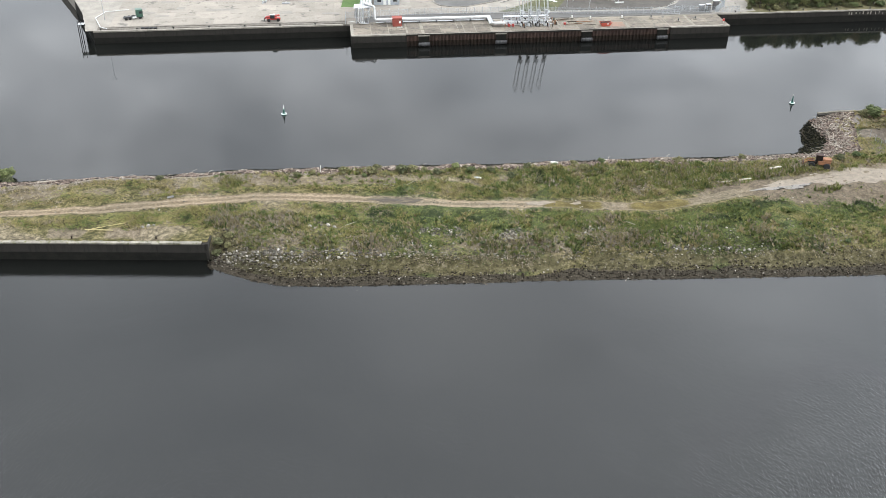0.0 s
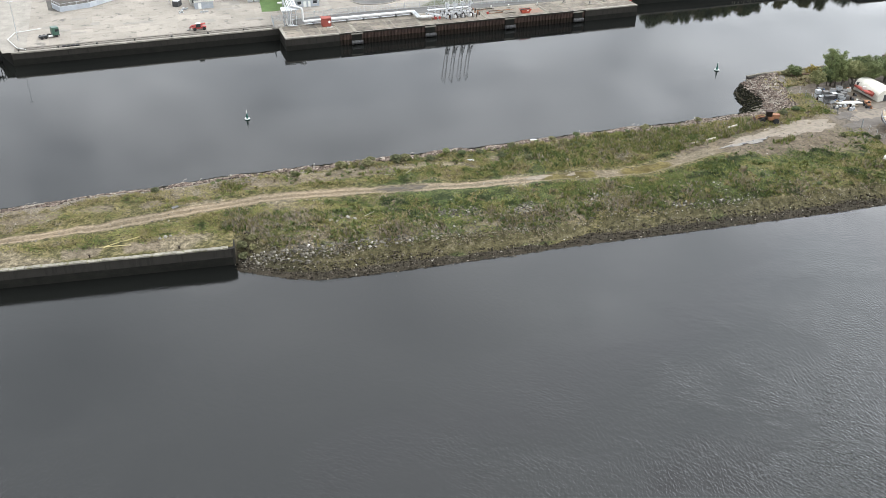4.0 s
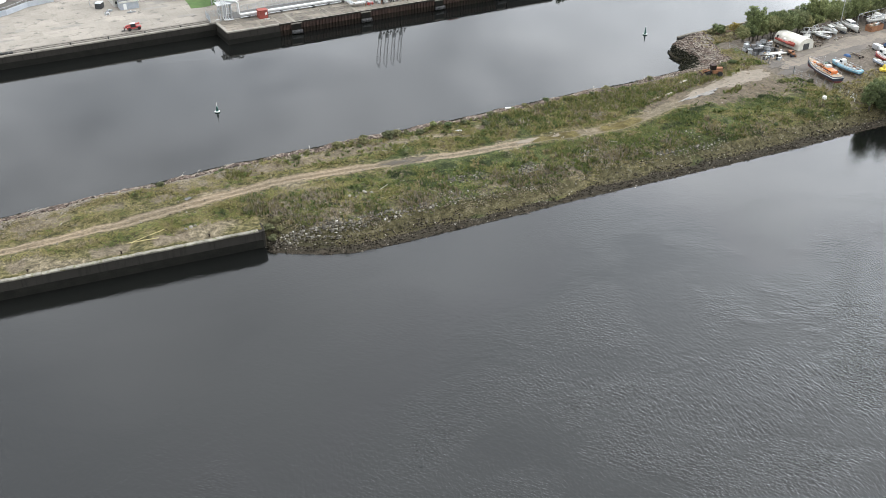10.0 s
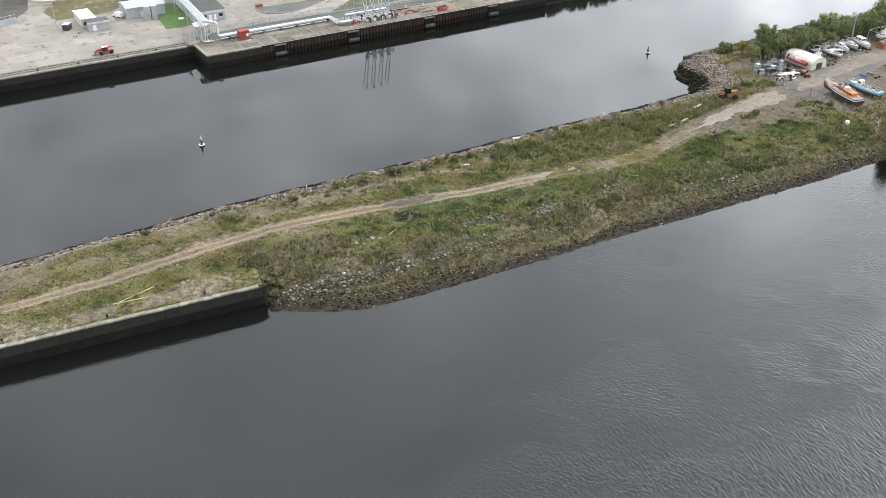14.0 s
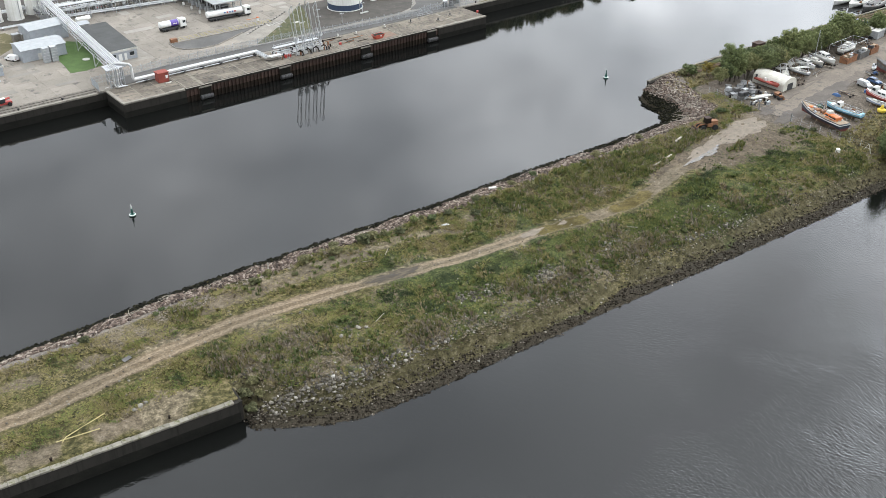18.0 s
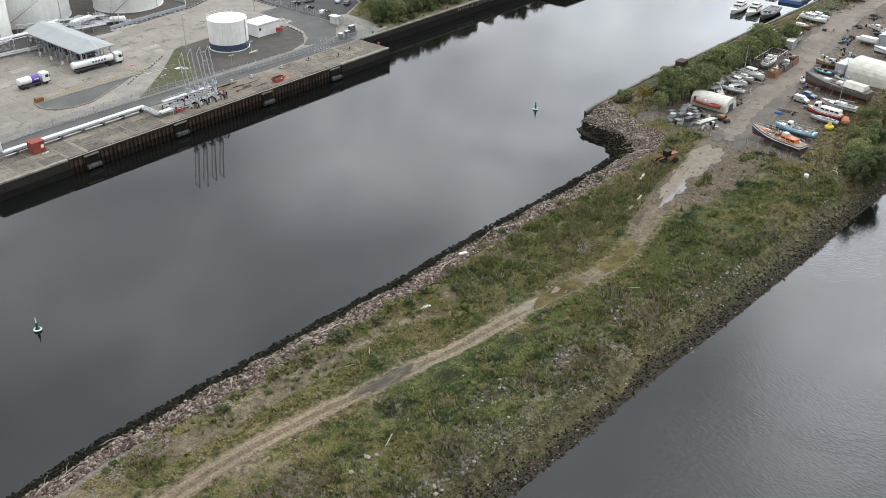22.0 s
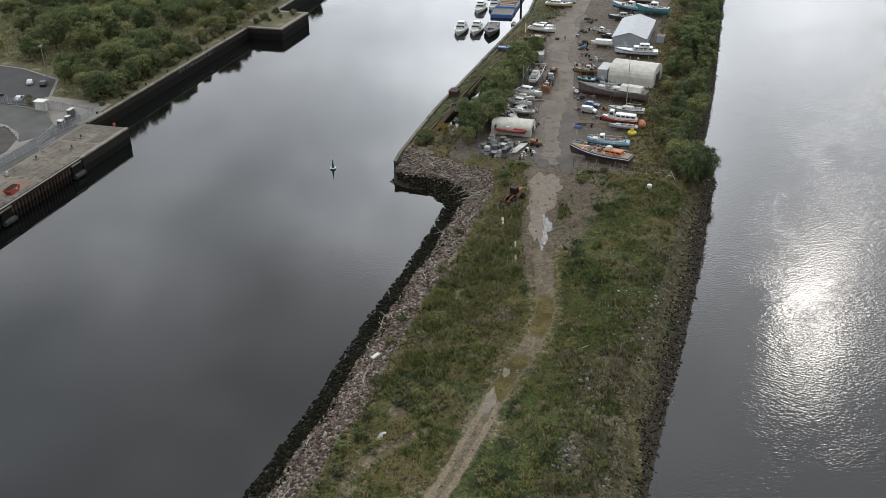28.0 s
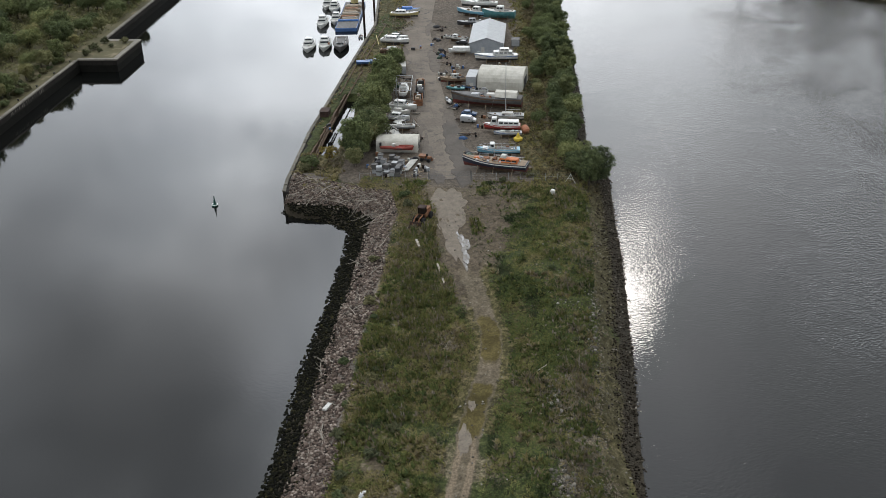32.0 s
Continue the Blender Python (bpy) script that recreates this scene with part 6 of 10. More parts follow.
for a, b in (((28, 86.8), (58, 83.2)), ((84.5, 84.2), (104, 86.0)), ((104, 86.0), (117, 86.4)), ((117, 86.4), (121, 92)), ((121, 92), (120, 104))):
    d = math.atan2(b[1] - a[1], b[0] - a[0])
    w = thing("bund_wall", TERM @ pose(a[0], a[1], 4.2, 0, 0, math.degrees(d)), "low grey wall round the tank bund", "wall", "bund walls", "structure")
    part("panel", box(0, math.hypot(b[0] - a[0], b[1] - a[1]), -0.15, 0.15, 0, 1.1), GREYWALL, w)


# ---- buildings ----
def flat_house(name, u0, u1, v0, v1, h, wall, roof, label, group, windows=(), doors=(), parapet=0.25, skew=0.0):
    t = thing(name, term(u0, v0, 4.25), label, "building", group)
    w, d = u1 - u0, v1 - v0
    part("wall", prism([(0, 0), (w, 0), (w + skew, d), (skew, d)], 0, h), wall, t)
    part("roof", prism([(-0.25, -0.25), (w + 0.25, -0.25), (w + skew + 0.25, d + 0.25), (skew - 0.25, d + 0.25)], h + 0.004, h + 0.22), roof, t)
    part("fascia", box(-0.3, w + 0.3, -0.33, -0.26, h - 0.35, h + 0.28), WHITE_DIRTY, t)
    for a, b, z0, z1 in windows:
        win = part("window", box(a, b, -0.05, 0.02, z0, z1), GLASSDARK, t)
        part("sill", box(a - 0.1, b + 0.1, -0.14, -0.05, z0 - 0.1, z0), WHITE_DIRTY, win)
    for a, b in doors:
        part("door", box(a, b, -0.06, 0.02, 0, 2.1), WHITE, t)
    return t


flat_house("office_building", 9.6, 18.9, 34.2, 64.5, 3.2, GREYWALL, ROOFING, "long grey office block with a dark felt roof", "terminal buildings", [(1.2, 2.6, 1.1, 2.2), (7.0, 8.4, 1.1, 2.2)], [(3.4, 4.5), (5.2, 6.0)], skew=2.2)
flat_house("brick_hut", -25.2, -18.6, 43.2, 47.6, 2.9, GREYWALL, DARK, "small grey flat-roofed service hut", "terminal buildings", [], [(1.2, 2.3)])
flat_house("portable_office", -26.3, -21.6, 48.4, 60.2, 2.9, WHITE_DIRTY, WHITE_DIRTY, "long white portable office cabin", "terminal buildings", [(0.6, 1.8, 1.0, 2.0), (2.8, 4.0, 1.0, 2.0)])
flat_house("electrical_kiosk", 138.2, 140.2, 30.4, 33.4, 2.6, WHITE_DIRTY, WHITE, "small pale kiosk beside the access road", "terminal buildings", [], [(0.4, 1.3)])
flat_house("plant_building", 111.4, 120.6, 39.4, 46.4, 4.0, WHITE, WHITE, "plain white plant building beside the small tank", "terminal buildings", [(0.6, 1.3, 2.2, 3.0)], [(3.4, 4.4)])
red_unit = thing("pump_unit", term(118.6, 37.4, 4.25), "red pump cabinet on a grey steel stand", "machine")
part("cabinet", box(-0.9, 0.9, -0.5, 0.5, 1.0, 2.3, bevel=0.06), RED, red_unit)
for x in (-0.8, 0.8):
    for y in (-0.4, 0.4):
        part("leg", tube([(x, y, 0), (x, y, 1.0)], 0.07, 5), STEEL, red_unit)


def gable_shed(name, u, v, w, d, eave, ridge, turn, wall, roof, label, group, along="d", base=None, doors=True, ribs=0):
    """A pitched-roof shed: w across, d deep, ridge along d or w."""
    t = thing(name, base if base is not None else term(u, v, 4.25, turn), label, "shed", group)
    if along == "d":
        prof = [(0, 0), (w, 0), (w, eave), (w / 2, ridge), (0, eave)]
        secs = [[(x, y, z) for x, z in prof] for y in (0, d)]
        r1 = [[(-0.3, y, eave - 0.1), (w / 2, y, ridge + 0.05), (w / 2, y, ridge + 0.15), (-0.3, y, eave + 0.02)] for y in (-0.3, d + 0.3)]
        r2 = [[(w + 0.3, y, eave - 0.1), (w / 2 + 0.01, y, ridge + 0.05), (w / 2 + 0.01, y, ridge + 0.15), (w + 0.3, y, eave + 0.02)] for y in (-0.3, d + 0.3)]
    else:
        prof = [(0, 0), (d, 0), (d, eave), (d / 2, ridge), (0, eave)]
        secs = [[(x, y, z) for y, z in prof] for x in (0, w)]
        r1 = [[(x, -0.3, eave - 0.1), (x, d / 2, ridge + 0.05), (x, d / 2, ridge + 0.15), (x, -0.3, eave + 0.02)] for x in (-0.3, w + 0.3)]
        r2 = [[(x, d + 0.3, eave - 0.1), (x, d / 2 + 0.01, ridge + 0.05), (x, d / 2 + 0.01, ridge + 0.15), (x, d + 0.3, eave + 0.02)] for x in (-0.3, w + 0.3)]
    part("wall", loft(secs), wall, t)
    for r in (r1, r2):
        part("roof", loft(r), roof, t)
    if doors:
        part("door", box(w * 0.35, w * 0.35 + 1.1, -0.06, 0.02, 0, 2.1), WHITE_DIRTY, t)
    return t


gable_shed("store_shed", -10.6, 50.6, 13.4, 9.5, 3.7, 4.5, 0, GREYWALL, SHEETMETAL, "grey clad store shed with a pale pitched roof", "terminal sheds", "w")
gable_shed("store_shed", -3.0, 66.0, 12.5, 8.5, 4.6, 5.4, 6, GREYWALL, SHEETMETAL, "grey clad shed with a pale pitched roof", "terminal sheds", "w")
gable_shed("store_shed", 12.4, 69.5, 5.0, 4.0, 2.4, 2.8, 0, WHITE_DIRTY, SHEETMETAL, "small white store shed behind the lawn", "terminal sheds", "w")
for u in (-4.6, -2.2):
    silo = thing("condenser_unit", term(u, 47.0, 4.25), "tall pale ribbed plant unit against the shed", "machine", "plant units")
    part("casing", box(-0.95, 0.95, -0.9, 0.9, 0, 4.6, bevel=0.08), GREY, silo)
    for k in range(5):
        part("rib", box(-1.0, 1.0, -0.97, -0.9, 0.5 + k * 0.85, 0.6 + k * 0.85), STEEL, silo)
for u, v in ((-5.4, 73.6), (-3.0, 72.6)):
    cab = thing("plant_cabinet", term(u, v, 4.25, 8), "weathered grey plant cabinet on the bare plot", "machine", "plant cabinets")
    part("casing", box(-1.1, 1.1, -0.9, 0.9, 0, 2.2, bevel=0.05), CONCRETE, cab)
    part("lid", box(-1.2, 1.2, -1.0, 1.0, 2.2, 2.35), GREY, cab)

hut = thing("jetty_hut", term(14.6, 8.9, 4.2) @ Matrix.Diagonal((0.92, 0.92, 0.95, 1)), "brick-red panelled jetty hut with a white notice", "hut")
part("wall", box(0, 3.4, 0, 2.9, 0, 2.9), BRICKRED, hut)
part("roof", box(-0.15, 3.55, -0.15, 3.05, 2.905, 3.1), BRICKRED, hut)
part("notice", box(2.3, 3.1, -0.04, 0.0, 1.2, 2.1), WHITE, hut)
part("door", box(0.5, 1.5, -0.04, 0.0, 0.05, 2.1), BRICKRED, hut)
for k in range(7):
    part("batten", box(0.02 + k * 0.55, 0.08 + k * 0.55, -0.035, 0.0, 0.05, 2.85), BRICKRED, hut)
for k, (du, dv) in enumerate(((1.6, -1.1), (2.2, -1.3), (2.9, -1.0))):
    solo("concrete_block", box(14.4 + du, 14.4 + du + 0.55, 8.6 + dv, 8.6 + dv + 0.3, 4.2, 4.45), WHITE_DIRTY, "loose white block lying on the jetty deck", "block", "blocks by the hut", m=TERM)

# loading canopy
can = thing("loading_canopy", term(55.6, 54.0, 4.25), "pale steel canopy over the truck loading racks", "canopy", )
cw, cd = 11.0, 32.0
part("roof", loft([[(-0.4, y, 5.4), (cw * 0.5, y, 7.2), (cw + 0.4, y, 5.4), (cw + 0.4, y, 5.7), (cw * 0.5, y, 7.5), (-0.4, y, 5.7)] for y in (3.2, cd)]), CANOPY_ROOF, can)
part("hip", loft([[(-0.4, 3.19, 5.4), (cw * 0.5, 3.19, 7.2), (cw + 0.4, 3.19, 5.4), (cw + 0.4, 3.19, 5.7), (cw * 0.5, 3.19, 7.5), (-0.4, 3.19, 5.7)], [(-0.4, -0.6, 5.3), (cw * 0.5, -0.6, 5.35), (cw + 0.4, -0.6, 5.3), (cw + 0.4, -0.6, 5.6), (cw * 0.5, -0.6, 5.65), (-0.4, -0.6, 5.6)]]), CANOPY_ROOF, can)
for y in (0.4, 6.5, 13, 19.5, 26, 31.4):
    for x in (0.6, cw - 0.6):
        part("column", box(x - 0.18, x + 0.18, y - 0.18, y + 0.18, 0, 5.5), STEEL, can)
    part("truss", box(0.6, cw - 0.6, y - 0.08, y + 0.08, 5.0, 5.35), STEEL, can)
for y in (3.4, 9.8, 16.2, 22.6, 28.6):
    part("loading_rack", box(4.6, 6.4, y - 0.9, y + 0.9, 0, 3.4), DARK, can)
    part("rack_platform", box(3.8, 7.2, y - 1.2, y + 1.2, 3.4, 3.55), STEEL, can)
    for x in (4.2, 6.8):
        part("loading_hose", tube([(x, y, 3.5), (x - 0.6, y, 4.6), (x - 1.1, y + 0.3, 3.0), (x - 1.0, y + 0.4, 1.4)], 0.1, 6), GREY, can)
for y in (1.2, 4.8, 8.2, 11.6, 15, 18.4, 21.6, 25, 28.4):
    for x in (2.6, 8.4):
        part("meter_skid", box(x - 0.7, x + 0.7, y - 0.6, y + 0.6, 0, 1.7, bevel=0.05), GREY, can)
        part("meter_pipe", tube([(x, y, 1.7), (x, y, 4.4), (x + 0.8, y + 0.3, 4.6)], 0.12, 6), STEEL, can)
for k, y in enumerate((1.5, 7.5, 14, 20.5, 27)):
    sign = thing("bay_sign", term(53.6, 54 + y, 4.25), "small white bay sign on a short post", "sign", "bay signs")
    part("post", tube([(0, 0, 0), (0, 0, 1.3)], 0.06, 5), STEEL, sign)
    part("board", box(-0.4, 0.4, -0.05, 0.05, 0.9, 2.0), WHITE, sign)

# yellow barrier island
isl = thing("barrier_island", term(32.6, 40.4, 4.25, -1), "long narrow island with yellow rail barriers", "barrier")
part("base", box(0, 37, -0.8, 1.2, 0, 0.16, bevel=0.05), CONCRETE, isl)
for y in (-0.4, 0.9):
    for z in (0.5, 0.95):
        part("rail", tube([(0.5, y, z), (36.5, y, z)], 0.045, 5), FADED_YELLOW, isl)
    for k in range(13):
        part("rail_post", tube([(0.5 + k * 3.0, y, 0.1), (0.5 + k * 3.0, y, 1.0)], 0.045, 5), FADED_YELLOW, isl)
part("end_box", box(0.2, 2.4, -0.5, 0.9, 0.1, 1.3, bevel=0.05), ORANGE_RUST, isl)
kiosk = thing("barrier_post", term(66.5, 44.0, 4.25), "red and white barrier cabinet beside the exit", "barrier")
part("cabinet", box(-0.4, 0.4, -0.4, 0.4, 0, 1.2, bevel=0.04), WHITE, kiosk)
part("cap", box(-0.45, 0.45, -0.45, 0.45, 1.2, 1.45), ORANGE, kiosk)
part("arm", tube([(0, 0, 1.1), (-4.5, -0.2, 1.3)], 0.06, 5), ORANGE, kiosk)

# ---- pipe bridge, jetty pipes and loading arms ----
bridge = thing("pipe_bridge", TERM, "elevated steel pipe bridge carrying silver pipes", "pipe bridge")
A0, A1 = (5.6, 17.4), (12.6, 105.0)


def along(s, off=0.0):
    d = math.hypot(A1[0] - A0[0], A1[1] - A0[1])
    ux, uy = (A1[0] - A0[0]) / d, (A1[1] - A0[1]) / d
    return A0[0] + ux * s + uy * off, A0[1] + uy * s - ux * off


BL = math.hypot(A1[0] - A0[0], A1[1] - A0[1])
for k, off in enumerate((-1.3, -0.75, -0.2, 0.35, 0.9, 1.4)):
    r = 0.16 + 0.06 * (k % 2)
    part("pipe", tube([(*along(-1.0 + 0.5 * (k % 2), off), 9.9), (*along(BL, off), 9.9)], r, 8), LAGGING if k % 2 else STEEL, bridge)
for off in (-1.8, 1.8):
    for z in (8.3, 9.55):
        part("chord", tube([(*along(0, off), z), (*along(BL, off), z)], 0.11, 4), STEEL, bridge)
    for k in range(29):
        part("lattice", tube([(*along(k * BL / 29, off), 8.3 if k % 2 else 9.55), (*along((k + 1) * BL / 29, off), 9.55 if k % 2 else 8.3)], 0.06, 4), STEEL, bridge)
for s in (16, 34, 52, 70, 86):
    for off in (-1.7, 1.7):
        part("column", tube([(*along(s, off), 4.2), (*along(s, off), 8.3)], 0.16, 6), STEEL, bridge)
    part("brace", tube([(*along(s, -1.7), 4.4), (*along(s, 1.7), 8.2)], 0.07, 4), STEEL, bridge)
# the branch that crosses towards the loading racks
br = thing("pipe_bridge", TERM, "side branch of the pipe bridge over the yard", "pipe bridge")
for k, v in enumerate((83.4, 84.0, 84.6, 85.2)):
    part("pipe", tube([(11.5, v, 9.9), (60, v - 0.5, 9.9)], 0.16 + 0.05 * (k % 2), 8), LAGGING if k % 2 else STEEL, br)
for v in (82.9, 85.8):
    part("chord", tube([(11.5, v, 9.4), (60, v - 0.5, 9.4)], 0.11, 4), STEEL, br)
    for k in range(6):
        part("column", tube([(14 + k * 9, v, 4.2), (14 + k * 9, v, 9.4)], 0.15, 6), STEEL, br)
# low pipe racks among the tanks
pr_rng = random.Random(31)
for g, (u0, v0, u1, v1, n, z) in enumerate(((14, 88, 60, 82.5, 5, 5.2), (18, 91, 40, 90, 4, 6.4), (-22, 104, 12, 103, 5, 6.0), (74, 98, 92, 88, 5, 5.4), (60, 92, 84, 86, 4, 6.2), (84, 104, 93, 86, 4, 5.2), (20, 96, 36, 95, 4, 5.0), (62, 104, 88, 92, 3, 7.0), (-20, 88, 8, 88, 3, 5.0), (10, 92, 14, 112, 4, 5.6))):
    rack = thing("pipe_rack", TERM, "ground level rack of silver process pipes", "pipes", "pipe racks")
    dx, dy = u1 - u0, v1 - v0
    d = math.hypot(dx, dy)
    for k in range(n):
        o = (k - n / 2) * 0.7
        part("pipe", tube([(u0 - dy / d * o, v0 + dx / d * o, z), (u1 - dy / d * o, v1 + dx / d * o, z)], 0.12 + 0.08 * pr_rng.random(), 7), (LAGGING, STEEL, GREY)[k % 3], rack)
    for s in range(int(d / 5) + 1):
        q = s * 5 / d
        part("trestle", box(-n * 0.4, n * 0.4, -0.1, 0.1, 0, z - 4.3), STEEL, rack, at=pose(u0 + dx * q, v0 + dy * q, 4.2, 0, 0, math.degrees(math.atan2(dy, dx)) + 90))
# valve clutter: upright stub pipes
for k in range(46):
    u, v = (pr_rng.uniform(16, 58), pr_rng.uniform(86, 97)) if k % 2 else (pr_rng.uniform(64, 95), pr_rng.uniform(86, 102))
    stub = thing("valve_stand", term(u, v, 4.25, pr_rng.uniform(0, 90)), "upright silver valve stand in the bund", "pipes", "valve stands")
    hh = pr_rng.uniform(1.2, 3.4)
    part("riser", tube([(0, 0, 0), (0, 0, hh), (0.9, 0, hh)], 0.14, 6), (STEEL, LAGGING)[k % 2], stub)
    part("wheel", lathe([(0.3, 0), (0.34, 0.04), (0.3, 0.08)], 10), GREY, stub, at=pose(0, 0, hh + 0.2))

gan = thing("pipe_gantry", TERM, "steel tower where pipes drop from the bridge to the jetty", "pipe gantry")
for u, v in ((2.2, 13.6), (4.2, 13.6), (6.4, 14.2), (2.6, 17.2), (4.6, 17.4), (7.0, 17.6)):
    part("column", tube([(u, v, 4.2), (u, v, 9.8)], 0.17, 6), STEEL, gan)
for z in (6.2, 8.0, 9.7):
    part("tier", tube([(2.0, 13.5, z), (6.6, 14.2, z), (7.2, 17.7, z), (2.4, 17.2, z), (2.0, 13.5, z)], 0.10, 4), STEEL, gan)
part("platform", prism([(1.4, 13.0), (7.6, 13.8), (8.0, 18.4), (1.8, 17.8)], 9.55, 9.7), STEEL, gan)
for a, b in (((2.2, 13.6, 4.4), (4.2, 13.6, 8.0)), ((4.2, 13.6, 4.4), (2.2, 13.6, 8.0)), ((4.6, 17.4, 4.4), (2.6, 17.2, 8.0)), ((6.4, 14.2, 8.0), (7.0, 17.6, 4.4)), ((2.2, 13.6, 8.0), (2.6, 17.2, 4.4))):
    part("brace", tube([a, b], 0.07, 4), STEEL, gan)
for k in range(4):
    x = 3.0 + 0.6 * k
    part("drop_pipe", tube([(x, 16.6, 9.9), (x, 13.2, 9.9), (x, 12.9, 9.6), (x, 12.7, 5.2), (x + 0.4, 12.2, 4.7), (x + 1.6, 12.0, 4.6)], 0.17, 8), (LAGGING, STEEL)[k % 2], gan)
part("main_drop", tube([(5.4, 17.2, 10.1), (8.2, 13.6, 10.1), (8.6, 13.2, 9.7), (8.6, 12.8, 6.0), (9.0, 12.9, 5.55), (10, 12.95, 5.5)], 0.38, 10), LAGGING, gan)
part("step_rail", tube([(-0.2, 12.2, 5.2), (1.2, 12.6, 5.2), (1.8, 11.6, 5.2)], 0.08, 5), LAGGING, gan)

jp = thing("jetty_pipeline", TERM, "wide white lagged pipeline along the back of the jetty", "pipeline")
part("duct", box(9.6, 49.4, 12.6, 14.1, 5.15, 5.7, bevel=0.12), LAGGING, jp)
part("duct_turn", box(47.9, 49.4, 6.0, 12.55, 5.14, 5.69, bevel=0.12), LAGGING, jp)
part("duct_end", box(49.45, 53.2, 5.4, 7.0, 5.12, 5.62, bevel=0.1), LAGGING, jp)
for k in range(3):
    part("fold", box(48.0 + k * 0.5, 48.3 + k * 0.5, 6.2, 12.6, 5.69, 5.82), SHEETMETAL, jp)
for k in range(7):
    part("support", box(12 + k * 6, 12.3 + k * 6, 12.4, 14.2, 4.2, 5.14), DARK, jp)
    part("support_arm", box(11.9 + k * 6, 12.4 + k * 6, 11.7, 12.4, 4.9, 5.1), DARK, jp)
part("under_pipe", tube([(9, 12.3, 4.75), (47, 12.3, 4.75)], 0.16, 6), STEEL, jp)

arm_rng = random.Random(5)


def loading_arm(u, v, lean, hgt):
    t = thing("marine_loader", term(u, v, 4.2), "tall twin-boom marine loading arm, parked upright", "loading arm", "loading arms on the jetty")
    part("base", lathe([(0.75, 0), (0.7, 0.3), (0.3, 1.9), (0.26, 3.6)], 12), LAGGING, t)
    part("elbow", tube([(0, 0, 3.4), (0, 0.1, 4.2), (0.5, 0.2, 4.6), (0.5, 0.3, 5.2)], 0.26, 8), STEEL, t)
    part("inner_boom", tube([(0.5, 0.2, 4.6), (0.5 + lean, -0.4, 4.6 + hgt)], 0.15, 6), LAGGING, t)
    part("outer_boom", tube([(-0.5, 0.0, 3.0), (-0.6 + lean * 0.8, 0.2, 3.4 + hgt * 0.95)], 0.13, 6), LAGGING, t)
    part("head", tube([(0.5 + lean, -0.4, 4.6 + hgt), (-0.6 + lean * 0.8, 0.2, 3.4 + hgt * 0.95)], 0.1, 6), STEEL, t)
    part("counterweight", box(-0.4, 0.4, 0.6, 1.3, 4.0, 5.3, bevel=0.05), GREY, t)
    part("sheave", lathe([(0.5, -0.12), (0.62, 0), (0.5, 0.12)], 14), STEEL, t, at=pose(0.5, 0.45, 4.6, 90, 0, 0))
    part("stay", tube([(0.2, 1.0, 5.0), (0.5 + lean * 0.7, -0.2, 4.6 + hgt * 0.7)], 0.05, 4), STEEL, t)
    part("coupler", tube([(-0.5, -0.1, 3.0), (-0.6, -0.8, 2.4), (-0.6, -1.3, 1.5)], 0.2, 8), GREY, t)
    part("outboard_swivel", tube([(-0.6, -1.3, 1.5), (-0.6, -2.6, 2.3), (-0.5, -3.9, 2.1), (-0.5, -4.3, 1.2)], 0.2, 8), RUST_DARK, t)
    part("flange", lathe([(0.2, -0.08), (0.42, -0.06), (0.42, 0.06), (0.2, 0.08)], 12), DARK, t, at=pose(-0.5, -4.35, 1.2))
    for k in range(3):
        part("flange", lathe([(0.2, -0.06), (0.36, -0.05), (0.36, 0.05), (0.2, 0.06)], 12), DARK, t, at=pose(0, 0, 1.9 + 0.8 * k))


for u, l, hh in ((59.2, -1.7, 11.2), (62.0, -1.6, 11.6), (64.9, -1.5, 11.3), (67.8, -1.7, 11.0)):
    loading_arm(u, 5.6, l, hh)
man = thing("jetty_manifold", TERM, "dense manifold of small pipes and valves behind the arms", "pipes")
for k in range(9):
    v = 6.4 + k * 0.6
    part("pipe", tube([(52.6, v, 4.6 + 0.25 * (k % 3)), (70.4 - (k % 4), v, 4.6 + 0.25 * (k % 3))], 0.10 + 0.04 * (k % 2), 6), (LAGGING, STEEL)[k % 2], man)
for k in range(26):
    u, v = arm_rng.uniform(53, 70), arm_rng.uniform(4.0, 11.5)
    part("riser", tube([(u, v, 4.2), (u, v, 5.0 + arm_rng.random() * 1.2), (u + 0.5, v + 0.2, 5.0 + arm_rng.random())], 0.1, 5), (STEEL, LAGGING, GREY)[k % 3], man)
part("platform", box(53.4, 69.6, 9.8, 11.2, 6.2, 6.32), STEEL, man)
for k in range(60):
    u, v, s = arm_rng.uniform(52.5, 71.5), arm_rng.uniform(3.2, 11.8), arm_rng.uniform(0.18, 0.42)
    part("valve", box(u, u + s, v, v + s * 1.2, 4.2, 4.5 + arm_rng.random() * 1.3, bevel=0.04), (RUST_DARK, DARK, GREY, ORANGE_RUST, DARK)[k % 5], man)
for k in range(10):
    u, v = 71.5 + k * 1.1 + arm_rng.random(), arm_rng.uniform(3.5, 12.0)
    part("low_pipe", tube([(u, v, 4.34), (u + arm_rng.uniform(2.5, 6), v, 4.34)], 0.09, 5), (RUST_DARK, ORANGE_RUST)[k % 2], man)
    part("pipe_rest", box(u + 0.2, u + 0.4, v - 0.2, v + 0.2, 4.17, 4.3), DARK, man)
for k in range(7):
    part("platform_post", tube([(53.6 + k * 2.6, 10.5, 4.2), (53.6 + k * 2.6, 10.5, 7.3)], 0.06, 4), STEEL, man)
part("platform_rail", tube([(53.4, 9.8, 7.3), (69.6, 9.8, 7.3)], 0.04, 4), STEEL, man)
